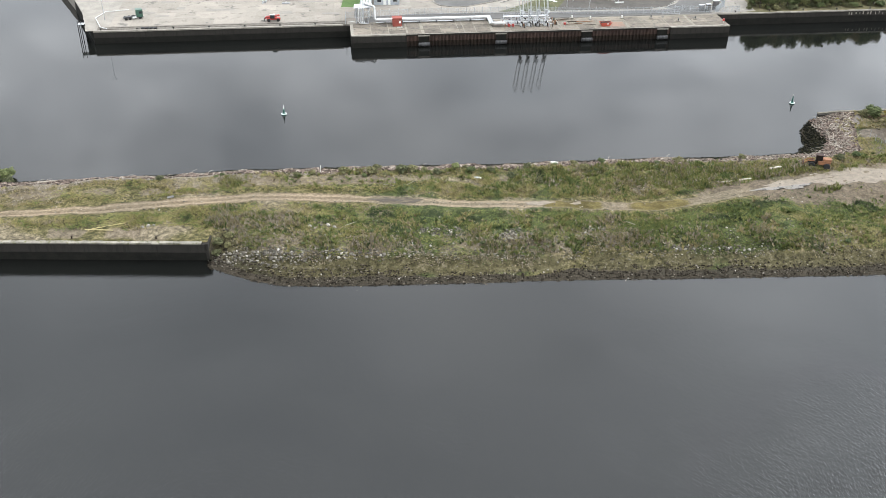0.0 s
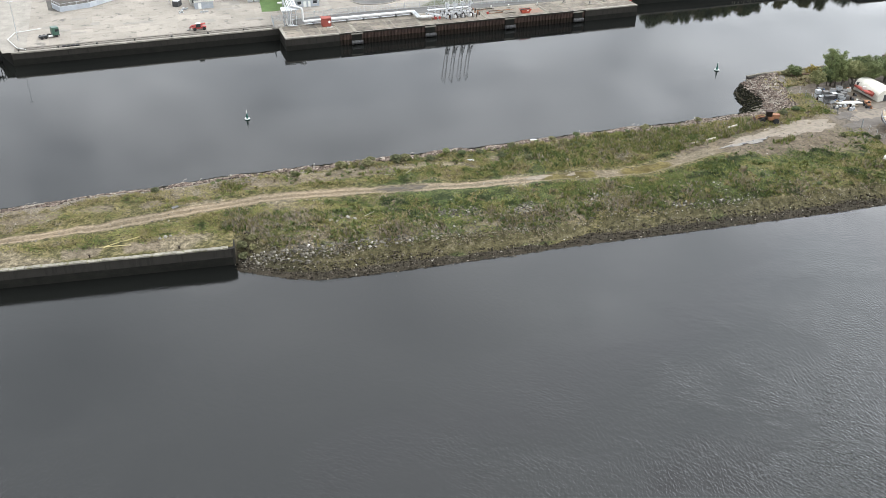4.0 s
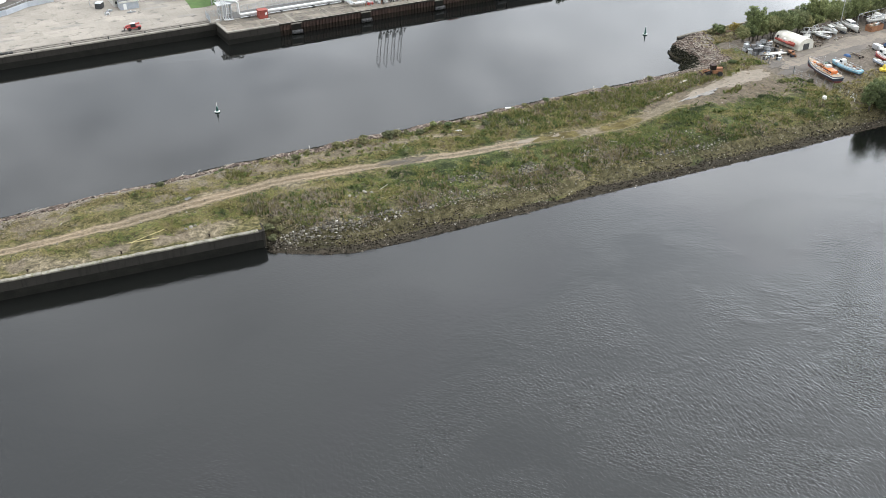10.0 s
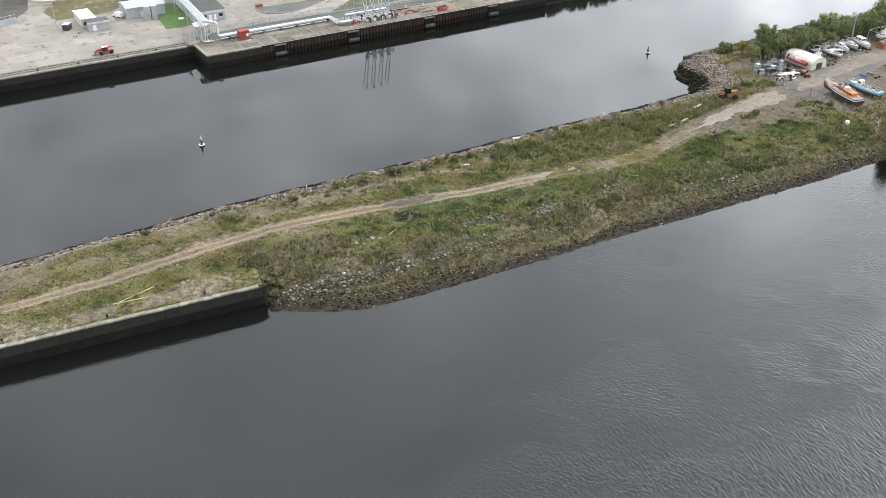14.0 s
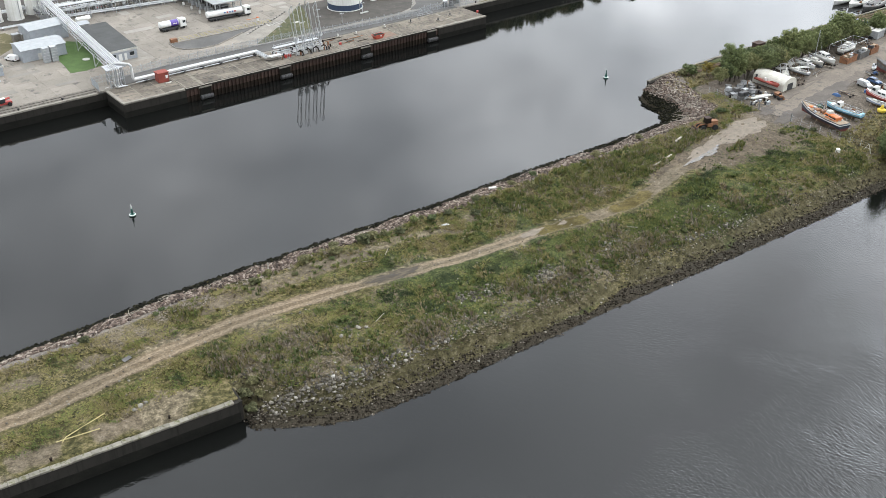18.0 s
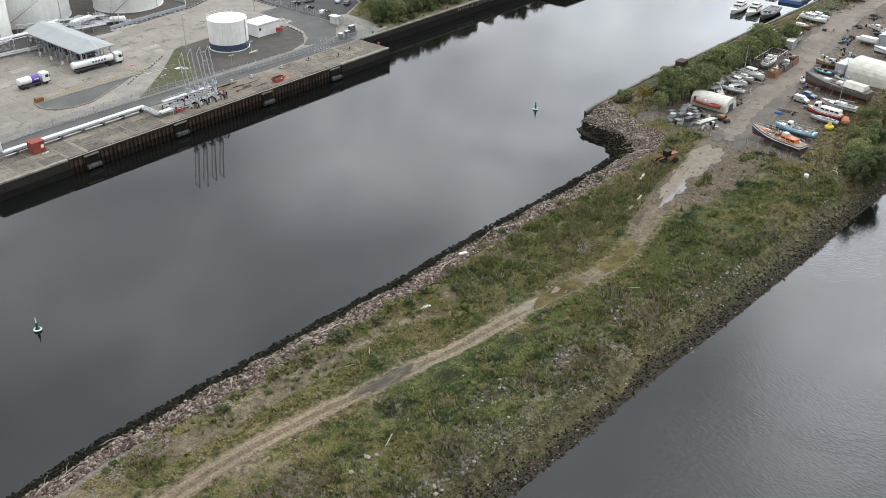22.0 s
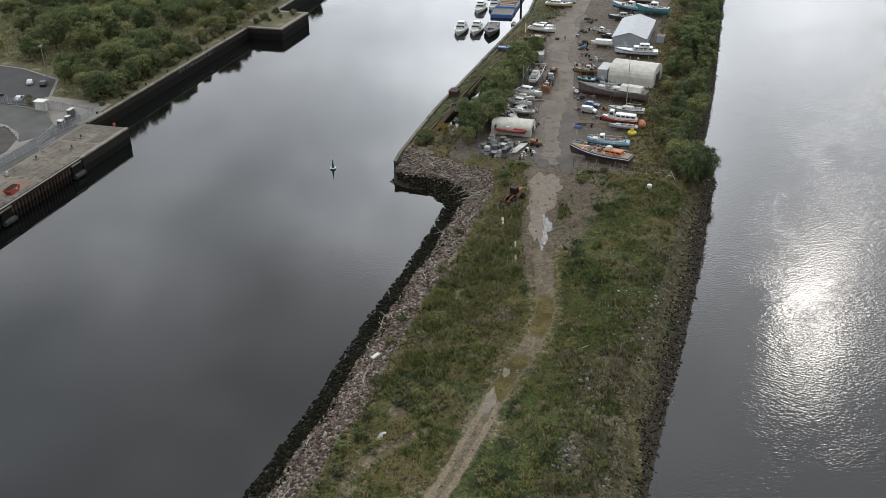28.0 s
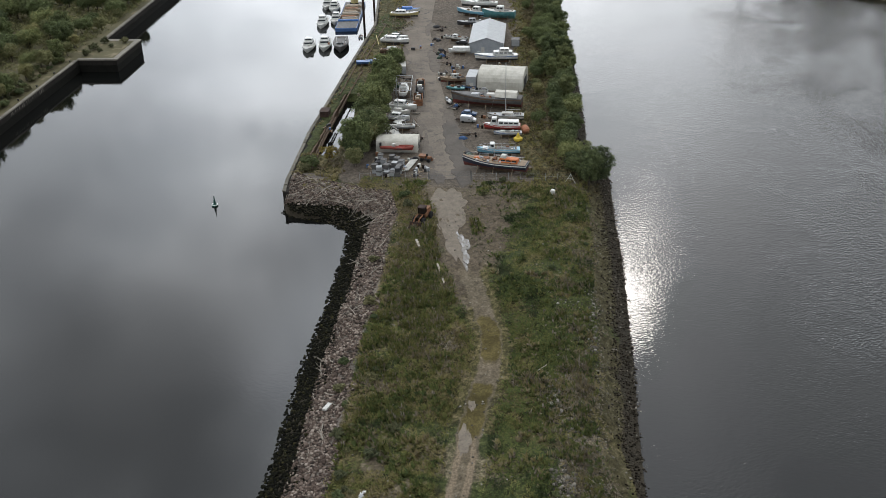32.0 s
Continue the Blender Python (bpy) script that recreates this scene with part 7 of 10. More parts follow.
for u in (54.6, 56.0):
    part("hose_reel", lathe([(0.5, -0.3), (0.5, 0.3)], 12), RED, man, at=pose(u, 5.2, 4.8, 90, 0, 0))

# skip, red boxes and rails on the jetty
FADED_RED = paint("faded_red", (0.40, 0.075, 0.045), (0.24, 0.05, 0.035), 0.6, wear=(0.12, 0.05, 0.035), wear_at=0.6)
skip = thing("rubbish_skip", term(88.4, 3.4, 4.2, 3), "faded red steel skip with rusty stains", "skip")
part("shell", loft([[(-1.3, -0.85, 0.05), (1.3, -0.85, 0.05), (1.3, 0.85, 0.05), (-1.3, 0.85, 0.05)], [(-2.1, -0.95, 1.3), (2.1, -0.95, 1.3), (2.1, 0.95, 1.3), (-2.1, 0.95, 1.3)]]), FADED_RED, skip)
part("rim", box(-2.15, 2.15, -1.0, -0.9, 1.25, 1.38), FADED_RED, skip)
part("rim", box(-2.15, 2.15, 0.9, 1.0, 1.25, 1.38), FADED_RED, skip)
part("load", box(-1.9, 1.9, -0.85, 0.85, 1.15, 1.32), RUST_DARK, skip)
part("label_plate", box(0.2, 0.8, -1.03, -0.96, 0.8, 1.1), WHITE, skip)
for u, v in ((74.0, 4.0), (131.2, 3.4)):
    lb = thing("lifebuoy_box", term(u, v, 4.2), "small red lifebuoy cabinet on the jetty", "lifebuoy", "lifebuoys on the jetty")
    part("post", tube([(0, 0, 0), (0, 0, 1.2)], 0.05, 5), STEEL, lb)
    part("cabinet", box(-0.4, 0.4, -0.2, 0.2, 0.6, 1.4, bevel=0.06), RED, lb)
for u, v in ((85.0, 11.2), (96.5, 11.0), (107.0, 10.4), (115.6, 6.0), (78.6, 12.4), (122.5, 8.0)):
    bolt = thing("mooring_hook", term(u, v, 4.2), "grey quick-release mooring hook on a plinth", "mooring hook", "mooring hooks on the jetty")
    part("plinth", box(-0.6, 0.6, -0.5, 0.5, 0, 0.35, bevel=0.05), CONCRETE, bolt)
    part("hook", lathe([(0.25, 0.35), (0.2, 0.9), (0.3, 1.0), (0.2, 1.1)], 10), WHITE_DIRTY if u < 100 else DARK, bolt)
shelt = thing("handrail", TERM, "blue-grey handrail by the jetty gate", "railing")
for k in range(4):
    part("post", tube([(112 + k * 2.2, 13.2, 4.2), (112 + k * 2.2, 13.2, 5.4)], 0.07, 5), GREY, shelt)
for z in (4.8, 5.35):
    part("rail", tube([(112, 13.2, z), (118.6, 13.2, z)], 0.06, 5), GREY, shelt)

# mesh fence behind the jetty
bars = bmesh.new()
for k in range(24):
    tube([(0.06 + k * 0.122, 0, 0.1), (0.06 + k * 0.122, 0, 2.3)], 0.020, 3, bars, cap=False)
for z in (0.3, 1.2, 2.1):
    tube([(0, 0, z), (2.95, 0, z)], 0.03, 3, bars, cap=False)
fence_panel = mesh_of("mesh_panel", bars, MESH)
fence_post = mesh_of("post", box(-0.06, 0.06, -0.06, 0.06, 0, 2.6), GREY)


def fence_line(pts, label, group):
    for (ax, ay), (bx, by) in zip(pts, pts[1:]):
        d = math.hypot(bx - ax, by - ay)
        n = max(1, round(d / 3.0))
        f = thing("mesh_fence", term(ax, ay, 4.25, math.degrees(math.atan2(by - ay, bx - ax))), label, "fence", group)
        for k in range(n):
            part("mesh_panel", fence_panel, None, f, at=pose(k * d / n, 0, 0) @ Matrix.Diagonal((d / n / 3.0, 1, 1, 1)))
            part("post", fence_post, None, f, at=pose(k * d / n, 0, 0))


fence_line([(8, 20), (20.7, 21.2), (42, 21.0), (65, 20.4), (80, 17.6), (97, 16.2), (114.5, 15.4), (120.6, 16.6)], "grey steel mesh security fence behind the jetty", "mesh fences")
fence_line([(-1.5, 13.4), (-1.2, 19.5), (8, 20)], "grey steel mesh security fence behind the jetty", "mesh fences")
fence_line([(120.6, 16.6), (126.5, 16.0), (132.4, 14.6)], "blue-grey palisade gate onto the jetty", "mesh fences")
fence_line([(132.4, 14.6), (138.6, 22), (141.0, 36), (140.9, 62), (144.5, 110)], "grey mesh fence between the terminal and car park", "mesh fences")
fence_line([(132.4, 14.6), (142, 15)], "grey mesh fence at the jetty gate", "mesh fences")
for u, v, s in ((128.0, 17.6, 1.0), (130.6, 17.2, 1.2), (133.8, 18.4, 1.6), (129.2, 19.0, 0.8)):
    cab = thing("gate_cabinet", term(u, v, 4.25), "blue-grey steel cabinet at the jetty gate", "cabinet", "gate cabinets")
    part("casing", box(-0.7 * s, 0.7 * s, -0.5, 0.5, 0, 2.0 * s, bevel=0.04), HULL_GREY, cab)
    part("cap", box(-0.75 * s, 0.75 * s, -0.55, 0.55, 2.0 * s, 2.0 * s + 0.1), STEEL, cab)


def lamp_mast(u, v, h, label, m=None):
    t = thing("lamp_mast", m if m is not None else term(u, v, 4.25), label, "lamp post", "lamp masts")
    part("pole", tube([(0, 0, 0), (0, 0, h * 0.5), (0, 0, h)], 0.13, 7, None, 0.06), STEEL, t)
    part("crossarm", tube([(-0.7, 0, h), (0.7, 0, h)], 0.05, 4), STEEL, t)
    for s in (-0.6, 0.6):
        part("lantern", box(s - 0.25, s + 0.25, -0.16, 0.16, h - 0.15, h + 0.05, bevel=0.03), GREY, t)


for u, v, h in ((81.6, 37.4, 15), (130.7, 64.6, 13), (-84.7, 24.8, 13), (166, 49.6, 10), (-33.5, 55, 12), (124, 92, 8)):
    lamp_mast(u, v, h, "slim galvanised lighting mast with twin lanterns")
for u, v in ((64, 24.5), (72.5, 24.0), (80, 26), (88, 24), (100.5, 30), (84, 33)):
    lamp_mast(u, v, 3.4, "short grey post with a twin fitting in the compound")
solo("notice_board", box(99, 102.4, 29.0, 29.25, 5.4, 5.8), WHITE, "long white pipe cover on the tank compound", "pipe cover", m=TERM @ pose(0, 0, -1.1))
for k, (u, v) in enumerate(((75, 34), (76.5, 32.4))):
    solo("manhole_slab", box(u, u + 2.4 - k, v, v + 1.2, 4.25, 4.36), WHITE_DIRTY, "pale concrete manhole slab in the grass", "slab", "slabs in the verge", m=TERM)
solo("manhole_slab", lathe([(1.1, 0), (1.1, 0.2), (0.9, 0.22)], 18), WHITE_DIRTY, "round pale concrete manhole cover on the lawn", "slab", "slabs in the verge", m=term(5.6, 42.0, 4.25))
dol = thing("mooring_dolphin", term(-91.2, 17.6, 0), "cluster of thin black posts tied by a grey cap", "mooring dolphin")
part("cap", box(-1.1, 1.1, -1.0, 1.2, 5.2, 5.4, bevel=0.05), GREY, dol)
for x, y in ((-0.9, -0.7), (0.3, -0.8), (0.9, 0.9), (-0.8, 1.0)):
    part("support_leg", tube([(x, y, -3), (x, y, 6.4)], 0.13, 7), BLACK, dol)
pipe_end = thing("quay_pipe", TERM, "pale pipe run at the quay corner", "pipeline")
part("pipe", tube([(-82, 13.9, 4.5), (-84.6, 16, 4.5), (-88, 26, 4.6), (-86, 33, 4.6), (-78, 35, 4.6)], 0.14, 8), LAGGING, pipe_end)
for u in (-70.2, -68.8, -67.4, -66.0):
    ty = solo("tyre", lathe([(0.35, -0.2), (0.62, -0.16), (0.68, 0), (0.62, 0.16), (0.35, 0.2)], 14), BLACK, "old black tyre laid on the quay edge", "tyre", "tyres on the quay", m=term(u, 13.9, 4.45))


# process skids crowded between the tanks and the racks
def process_skid(u, v, turn, seed):
    r = random.Random(seed)
    t = thing("process_skid", term(u, v, 4.25, turn), "crowded steel skid of pumps, valves and silver pipes", "pipes", "process skids")
    part("plinth", box(-2.6, 2.6, -1.6, 1.6, 0, 0.25, bevel=0.03), CONCRETE, t)
    for x in (-2.2, 0.1, 2.2):
        for y in (-1.3, 1.3):
            part("post", box(x - 0.07, x + 0.07, y - 0.07, y + 0.07, 0.25, 2.6), STEEL, t)
        part("crossbeam", box(x - 0.07, x + 0.07, -1.4, 1.4, 2.6, 2.74), STEEL, t)
    for k in range(4):
        y, z = -1.1 + 0.7 * k, 2.85 + 0.05 * (k % 2)
        part("pipe", tube([(-3.4, y, z), (2.6 + r.random(), y, z)], r.uniform(0.07, 0.15), 6), LAGGING if k % 2 else STEEL, t)
        x = r.uniform(-2.0, 2.0)
        part("riser", tube([(x, y, z), (x, y, 0.6), (x + 0.5, y, 0.5)], 0.09, 6), STEEL, t)
    for k in range(3):
        x, y = -1.6 + 1.5 * k, r.uniform(-0.6, 0.6)
        part("pump", tube([(x - 0.45, y, 0.65), (x + 0.45, y, 0.65)], 0.3, 10), r.choice((GREY, DARK, HULL_GREY)), t)
        part("valve_wheel", lathe([(0.2, 0.0), (0.26, 0.04), (0.2, 0.08)], 10), r.choice((RED, DARK)), t, at=pose(x + 0.2, y + 0.5, 1.5))
    part("catwalk", box(-2.5, 2.5, 1.0, 1.6, 1.9, 1.96), DARK, t)


for k, (u, v, a) in enumerate(((63, 90, 0), (69.5, 93.5, 10), (75, 89.5, 84), (80.5, 92, 0), (87, 93.6, 90), (64, 97, 90), (71, 100, 5), (17, 88, 0), (23.5, 91.5, 90), (29, 88.5, 0), (34.5, 92.5, 12), (19, 96, 0), (27.5, 97.5, 95), (35.0, 100, 0), (10, 96, 88), (4, 101, 0), (16, 103, 0), (25, 105, 90), (49, 90.5, 0), (42, 89, 92))):
    process_skid(u, v, a, 400 + k)

# patched bays of the apron, some newer and paler, some oil-dark
PATCHES = [paint("patch_pale", (0.275, 0.256, 0.227), (0.225, 0.209, 0.184), 0.9, scale=0.3), paint("patch_dark", (0.195, 0.18, 0.157), (0.155, 0.143, 0.126), 0.9, scale=0.3, wear=(0.12, 0.11, 0.096)), paint("patch_brown", (0.232, 0.208, 0.175), (0.185, 0.166, 0.140), 0.9, scale=0.3)]
pat_rng = random.Random(61)
for k in range(46):
    u, v = pat_rng.uniform(-78, 50), pat_rng.uniform(24, 46)
    if k % 3 == 0:
        u, v = pat_rng.uniform(18, 88), pat_rng.uniform(44, 82)
    w, d = pat_rng.choice((3.0, 5.0, 6.0, 10.0)), pat_rng.choice((2.0, 3.0, 5.0))
    if (-4 < u + w and u < 24 and v + d > 30) or (u + w > 30 and u < 75 and v < 46 and v + d > 28) or (u + w > 53 and v + d > 51 and u < 71):
        continue
    part("repair_bay", box(u, u + w, v, v + d, 4.1, 4.252 + 0.0009 * k), PATCHES[k % 3], apron)


# ---- vehicles of the terminal ----
def wheel(parent, x, y, r, w, name="wheel"):
    tyre = part(name, lathe([(r * 0.62, -w / 2), (r * 0.95, -w / 2), (r, -w * 0.35), (r, w * 0.35), (r * 0.95, w / 2), (r * 0.62, w / 2)], 16), BLACK, parent, at=pose(x, y, r, 90, 0, 0))
    part("rim", lathe([(r * 0.6, -w * 0.46), (r * 0.5, -w * 0.3), (r * 0.5, w * 0.3), (r * 0.6, w * 0.46)], 12), GREY, tyre)


def car(m, colour, label, kind="hatch", group="parked cars", length=4.3):
    t = thing({"van": "van", "hatch": "car"}[kind], m, label, "van" if kind == "van" else "car", group)
    L, W = length, 1.78
    if kind == "van":
        side = [(-L / 2, 0.35), (-L / 2, 1.75), (-L / 2 + 0.15, 1.85), (L * 0.18, 1.85), (L * 0.32, 1.15), (L / 2 - 0.1, 0.95), (L / 2, 0.7), (L / 2, 0.35)]
        glass = [(L * 0.195, 1.72), (L * 0.31, 1.12)]
    else:
        side = [(-L / 2, 0.35), (-L / 2, 0.85), (-L * 0.43, 0.98), (-L * 0.33, 1.44), (L * 0.05, 1.48), (L * 0.20, 1.0), (L / 2 - 0.12, 0.85), (L / 2, 0.6), (L / 2, 0.35)]
        glass = [(L * 0.06, 1.44), (L * 0.19, 1.03)]
    bm = loft([[(x, y * (0.86 if z > 1.3 else 1.0), z) for x, z in side] for y in (-W / 2, W / 2)])
    bmesh.ops.bevel(bm, geom=bm.edges[:], offset=0.06, segments=2, affect="EDGES")
    part("body", bm, colour, t)
    (ax, az), (bx, bz) = glass
    part("windscreen", loft([[(ax + 0.02, -0.68, az), (bx + 0.02, -0.76, bz), (bx + 0.05, -0.76, bz), (ax + 0.05, -0.68, az)], [(ax + 0.02, 0.68, az), (bx + 0.02, 0.76, bz), (bx + 0.05, 0.76, bz), (ax + 0.05, 0.68, az)]]), GLASSDARK, t)
    x0 = L * 0.02 if kind == "van" else -L * 0.30
    for s in (-1, 1):
        part("side_window", loft([[(x0, s * 0.87, 1.05), (L * 0.16, s * 0.87, 1.05), (L * 0.07, s * 0.79, 1.38), (x0 + 0.1, s * 0.79, 1.38)], [(x0, s * 0.91, 1.05), (L * 0.16, s * 0.91, 1.05), (L * 0.07, s * 0.83, 1.38), (x0 + 0.1, s * 0.83, 1.38)]]), GLASSDARK, t)
        part("headlight", box(L / 2 - 0.1, L / 2 + 0.02, s * 0.6 - 0.18, s * 0.6 + 0.18, 0.62, 0.78), WHITE, t)
        part("tail_light", box(-L / 2 - 0.02, -L / 2 + 0.06, s * 0.68 - 0.12, s * 0.68 + 0.12, 0.8, 1.0), RED, t)
    for x in (-L * 0.31, L * 0.31):
        for s in (-1, 1):
            wheel(t, x, s * (W / 2 - 0.1), 0.32, 0.2)
    return t


CAR_WHITE = paint("car_white", (0.75, 0.75, 0.74), (0.68, 0.68, 0.67), 0.3, bump=0)
CAR_SILVER = paint("car_silver", (0.45, 0.46, 0.47), (0.40, 0.41, 0.42), 0.3, 0.5, bump=0)
CAR_RED = paint("car_red", (0.40, 0.03, 0.03), None, 0.3, bump=0)
CAR_BLACK = paint("car_black", (0.025, 0.025, 0.027), None, 0.3, bump=0)
CAR_BLUE = paint("car_blue", (0.05, 0.10, 0.20), None, 0.3, bump=0)
CAR_GREY = paint("car_grey", (0.16, 0.17, 0.18), None, 0.3, bump=0)
for u, v, r, c, lab in ((147.6, 97.8, 15, CAR_WHITE, "white"), (148.4, 94.0, 15, CAR_SILVER, "silver"), (146.6, 86.8, 15, CAR_SILVER, "silver"), (147.2, 83.8, 12, CAR_WHITE, "white"), (147.2, 80.6, 12, CAR_BLUE, "dark blue"), (147.0, 77.4, 14, CAR_GREY, "grey"), (146.8, 74.0, 14, CAR_WHITE, "white"), (146.6, 70.4, 14, CAR_RED, "red"), (145.6, 59.4, 8, CAR_BLACK, "black"), (144.8, 51.4, 8, CAR_BLACK, "black"), (144.6, 43.6, 20, CAR_SILVER, "silver"), (151.6, 58.6, -20, CAR_GREY, "grey"), (158.6, 50.2, 32, CAR_SILVER, "silver"), (158.4, 45.4, 32, CAR_BLACK, "black"), (160.8, 78.6, -50, CAR_GREY, "grey"), (167.0, 90.0, 12, CAR_BLACK, "black"), (149.5, 104.0, 14, CAR_WHITE, "white")):
    car(term(u, v, 4.28, r), c, f"{lab} car parked on dark asphalt", group="cars in the car park")
car(term(-12.6, 55.2, 4.26, 118), CAR_WHITE, "white van parked outside the store shed", "van", "terminal vans", 4.4)


def lorry_cab(t, x, colour):
    bm = box(x, x + 2.2, -1.22, 1.22, 0.7, 3.3, bevel=0.14)
    part("cab", bm, colour, t)
    part("windscreen", box(x + 2.17, x + 2.23, -1.05, 1.05, 1.9, 2.85), GLASSDARK, t)
    for s in (-1, 1):
        part("cab_window", box(x + 0.9, x + 1.9, s * 1.2 - 0.04, s * 1.2 + 0.04, 1.9, 2.7), GLASSDARK, t)
        part("mirror", box(x + 2.0, x + 2.15, s * 1.42 - 0.1, s * 1.42 + 0.1, 2.0, 2.6), BLACK, t)
        part("headlight", box(x + 2.16, x + 2.24, s * 0.9 - 0.2, s * 0.9 + 0.2, 0.8, 1.0), WHITE, t)
    part("bumper", box(x + 2.0, x + 2.3, -1.2, 1.2, 0.4, 0.75, bevel=0.04), DARK, t)


def barrel(x0, x1, r, z, bm=None):
    return loft([[(x, 1.12 * r * math.cos(a) * k, z + r * math.sin(a) * k) for a in [2 * math.pi * i / 18 for i in range(18)]] for x, k in ((x0, 0.55), (x0 + 0.12, 0.9), (x0 + 0.35, 1.0), (x1 - 0.35, 1.0), (x1 - 0.12, 0.9), (x1, 0.55))], bm)


art = thing("tanker_lorry", term(60.2, 53.4, 4.26, -4), "long white articulated tanker with plain lettering bars", "tanker")
lorry_cab(art, 5.8, WHITE)
part("tractor_chassis", box(3.0, 8.0, -0.5, 0.5, 0.55, 0.95), DARK, art)
part("tank", barrel(-7.9, 5.2, 1.08, 2.35), WHITE, art)
part("skirt", box(-7.4, 2.0, -1.22, 1.22, 0.75, 1.15), DARK, art)
part("walkway", box(-7.0, 4.6, -0.35, 0.35, 3.42, 3.5), STEEL, art)
for k in range(5):
    part("lettering_bar", box(-1.9 + k * 0.95, -1.3 + k * 0.95, -1.27, -1.19, 2.2, 2.75), (BLUE, RED, BLUE, BLUE, RED)[k], art)
    part("manlid", lathe([(0.3, 0), (0.28, 0.15)], 12), STEEL, art, at=pose(-6 + k * 2.4, 0, 3.45))
for x in (-6.6, -5.3, -4.0, 3.6, 7.1):
    for s in (-1, 1):
        wheel(art, x, s * 1.02, 0.5, 0.34)

rig = thing("tanker_lorry", term(39.4, 53.4, 4.26, 1), "white rigid tanker with a purple shoulder band", "tanker")
lorry_cab(rig, 2.5, WHITE)
part("chassis", box(-4.4, 4.2, -0.5, 0.5, 0.55, 0.95), DARK, rig)
part("tank", barrel(-4.5, 2.2, 1.05, 2.2), WHITE, rig)
part("band", loft([[(x, 1.19 * math.cos(a) * 1.02, 2.2 + 1.05 * math.sin(a) * 1.02) for a in [2 * math.pi * i / 18 for i in range(18)]] for x in (-0.7, 1.9)]), PURPLE, rig)
part("lettering_bar", box(0.0, 1.4, -1.26, -1.21, 2.1, 2.4), WHITE, rig)
part("skirt", box(-4.2, 1.8, -1.2, 1.2, 0.75, 1.1), DARK, rig)
for x in (-3.6, -2.3, 1.2, 3.6):
    for s in (-1, 1):
        wheel(rig, x, s * 1.02, 0.5, 0.34)

tug = thing("tractor_unit", term(-75.0, 25.2, 4.26, 18), "dark green lorry tractor unit without a trailer", "lorry")
lorry_cab(tug, 1.0, DKGREEN)
part("chassis", box(-3.4, 3.0, -0.5, 0.5, 0.6, 1.0), DARK, tug)
part("fifth_wheel", lathe([(0.6, 1.0), (0.55, 1.2)], 14), BLACK, tug)
part("fuel_tank", box(-0.4, 0.9, -1.2, -0.7, 0.5, 1.0, bevel=0.08), WHITE, tug)
for x in (-2.6, -1.3, 2.2):
    for s in (-1, 1):
        wheel(tug, x, s * 1.0, 0.52, 0.36)

tele = thing("telehandler", term(-26.4, 18.6, 4.26, 183), "red telescopic handler with its boom lowered", "telehandler")
part("chassis", box(-2.4, 2.3, -0.7, 0.7, 0.55, 1.25, bevel=0.08), RED, tele)
part("cab", box(-0.5, 1.1, 0.15, 1.1, 1.2, 2.4, bevel=0.1), GLASSDARK, tele)
part("cab_roof", box(-0.55, 1.15, 0.1, 1.15, 2.4, 2.52), WHITE, tele)
part("boom", tube([(-2.2, -0.35, 1.9), (2.3, -0.35, 1.5), (3.1, -0.35, 0.7)], 0.28, 4), RED, tele)
part("engine_cover", box(-1.2, 1.4, -1.15, -0.7, 0.9, 1.6, bevel=0.08), RED, tele)
part("fork_carriage", box(3.0, 3.15, -0.9, 0.2, 0.15, 1.2), DARK, tele)
for y in (-0.7, 0.0):
    part("fork", box(3.1, 4.2, y - 0.07, y + 0.07, 0.12, 0.2), DARK, tele)
for x in (-1.6, 1.6):
    for s in (-1, 1):
        wheel(tele, x, s * 0.98, 0.56, 0.4)
skipt = thing("waste_container", term(-31.0, 50.0, 4.26, 60), "black lidded waste container on the apron", "container")
part("box", box(-1.6, 1.6, -1.1, 1.1, 0, 2.0, bevel=0.05), DARK, skipt)
part("lid", box(-1.65, 1.65, -1.15, 1.15, 2.0, 2.1), GREY, skipt)
for k, (u, v) in enumerate(((-22.5, 38.6), (-29, 44), (-30.5, 40.5))):
    pal = thing("pallet_trolley", term(u, v, 4.26, 30 * k), "low grey steel trolley standing on the apron", "trolley", "trolleys on the apron")
    part("side", box(-1.5, 1.5, -0.1, 0.1, 0, 0.5), GREY, pal)
    part("end", box(-0.1, 0.1, -0.9, 0.9, 0, 0.7), STEEL, pal)


# ---- channel buoys ----
def channel_buoy(x, y, label):
    t = thing("channel_buoy", pose(x, y, 0) @ Matrix.Diagonal((0.72, 0.72, 0.76, 1)), label, "buoy", "channel buoys")
    part("float_ring", lathe([(0.75, -0.25), (1.0, -0.1), (1.05, 0.25), (0.95, 0.5), (0.55, 0.55)], 20), GREENP, t)
    part("white_rim", lathe([(1.04, 0.28), (1.08, 0.36), (0.98, 0.52)], 20), WHITE, t)
    part("tower", lathe([(0.42, 0.5), (0.34, 1.5), (0.26, 2.2)], 12), GREENP, t)
    part("topmark", lathe([(0.02, 3.4), (0.19, 2.9), (0.17, 2.3)], 12), WHITE if x < 0 else GREENP, t)
    part("lantern", lathe([(0.1, 3.4), (0.12, 3.6), (0.05, 3.75)], 10), WHITE, t)


channel_buoy(-37.5, 248.7, "green channel buoy with white rim and topmark")
channel_buoy(112.1, 259.7, "dark green channel buoy afloat in the channel")


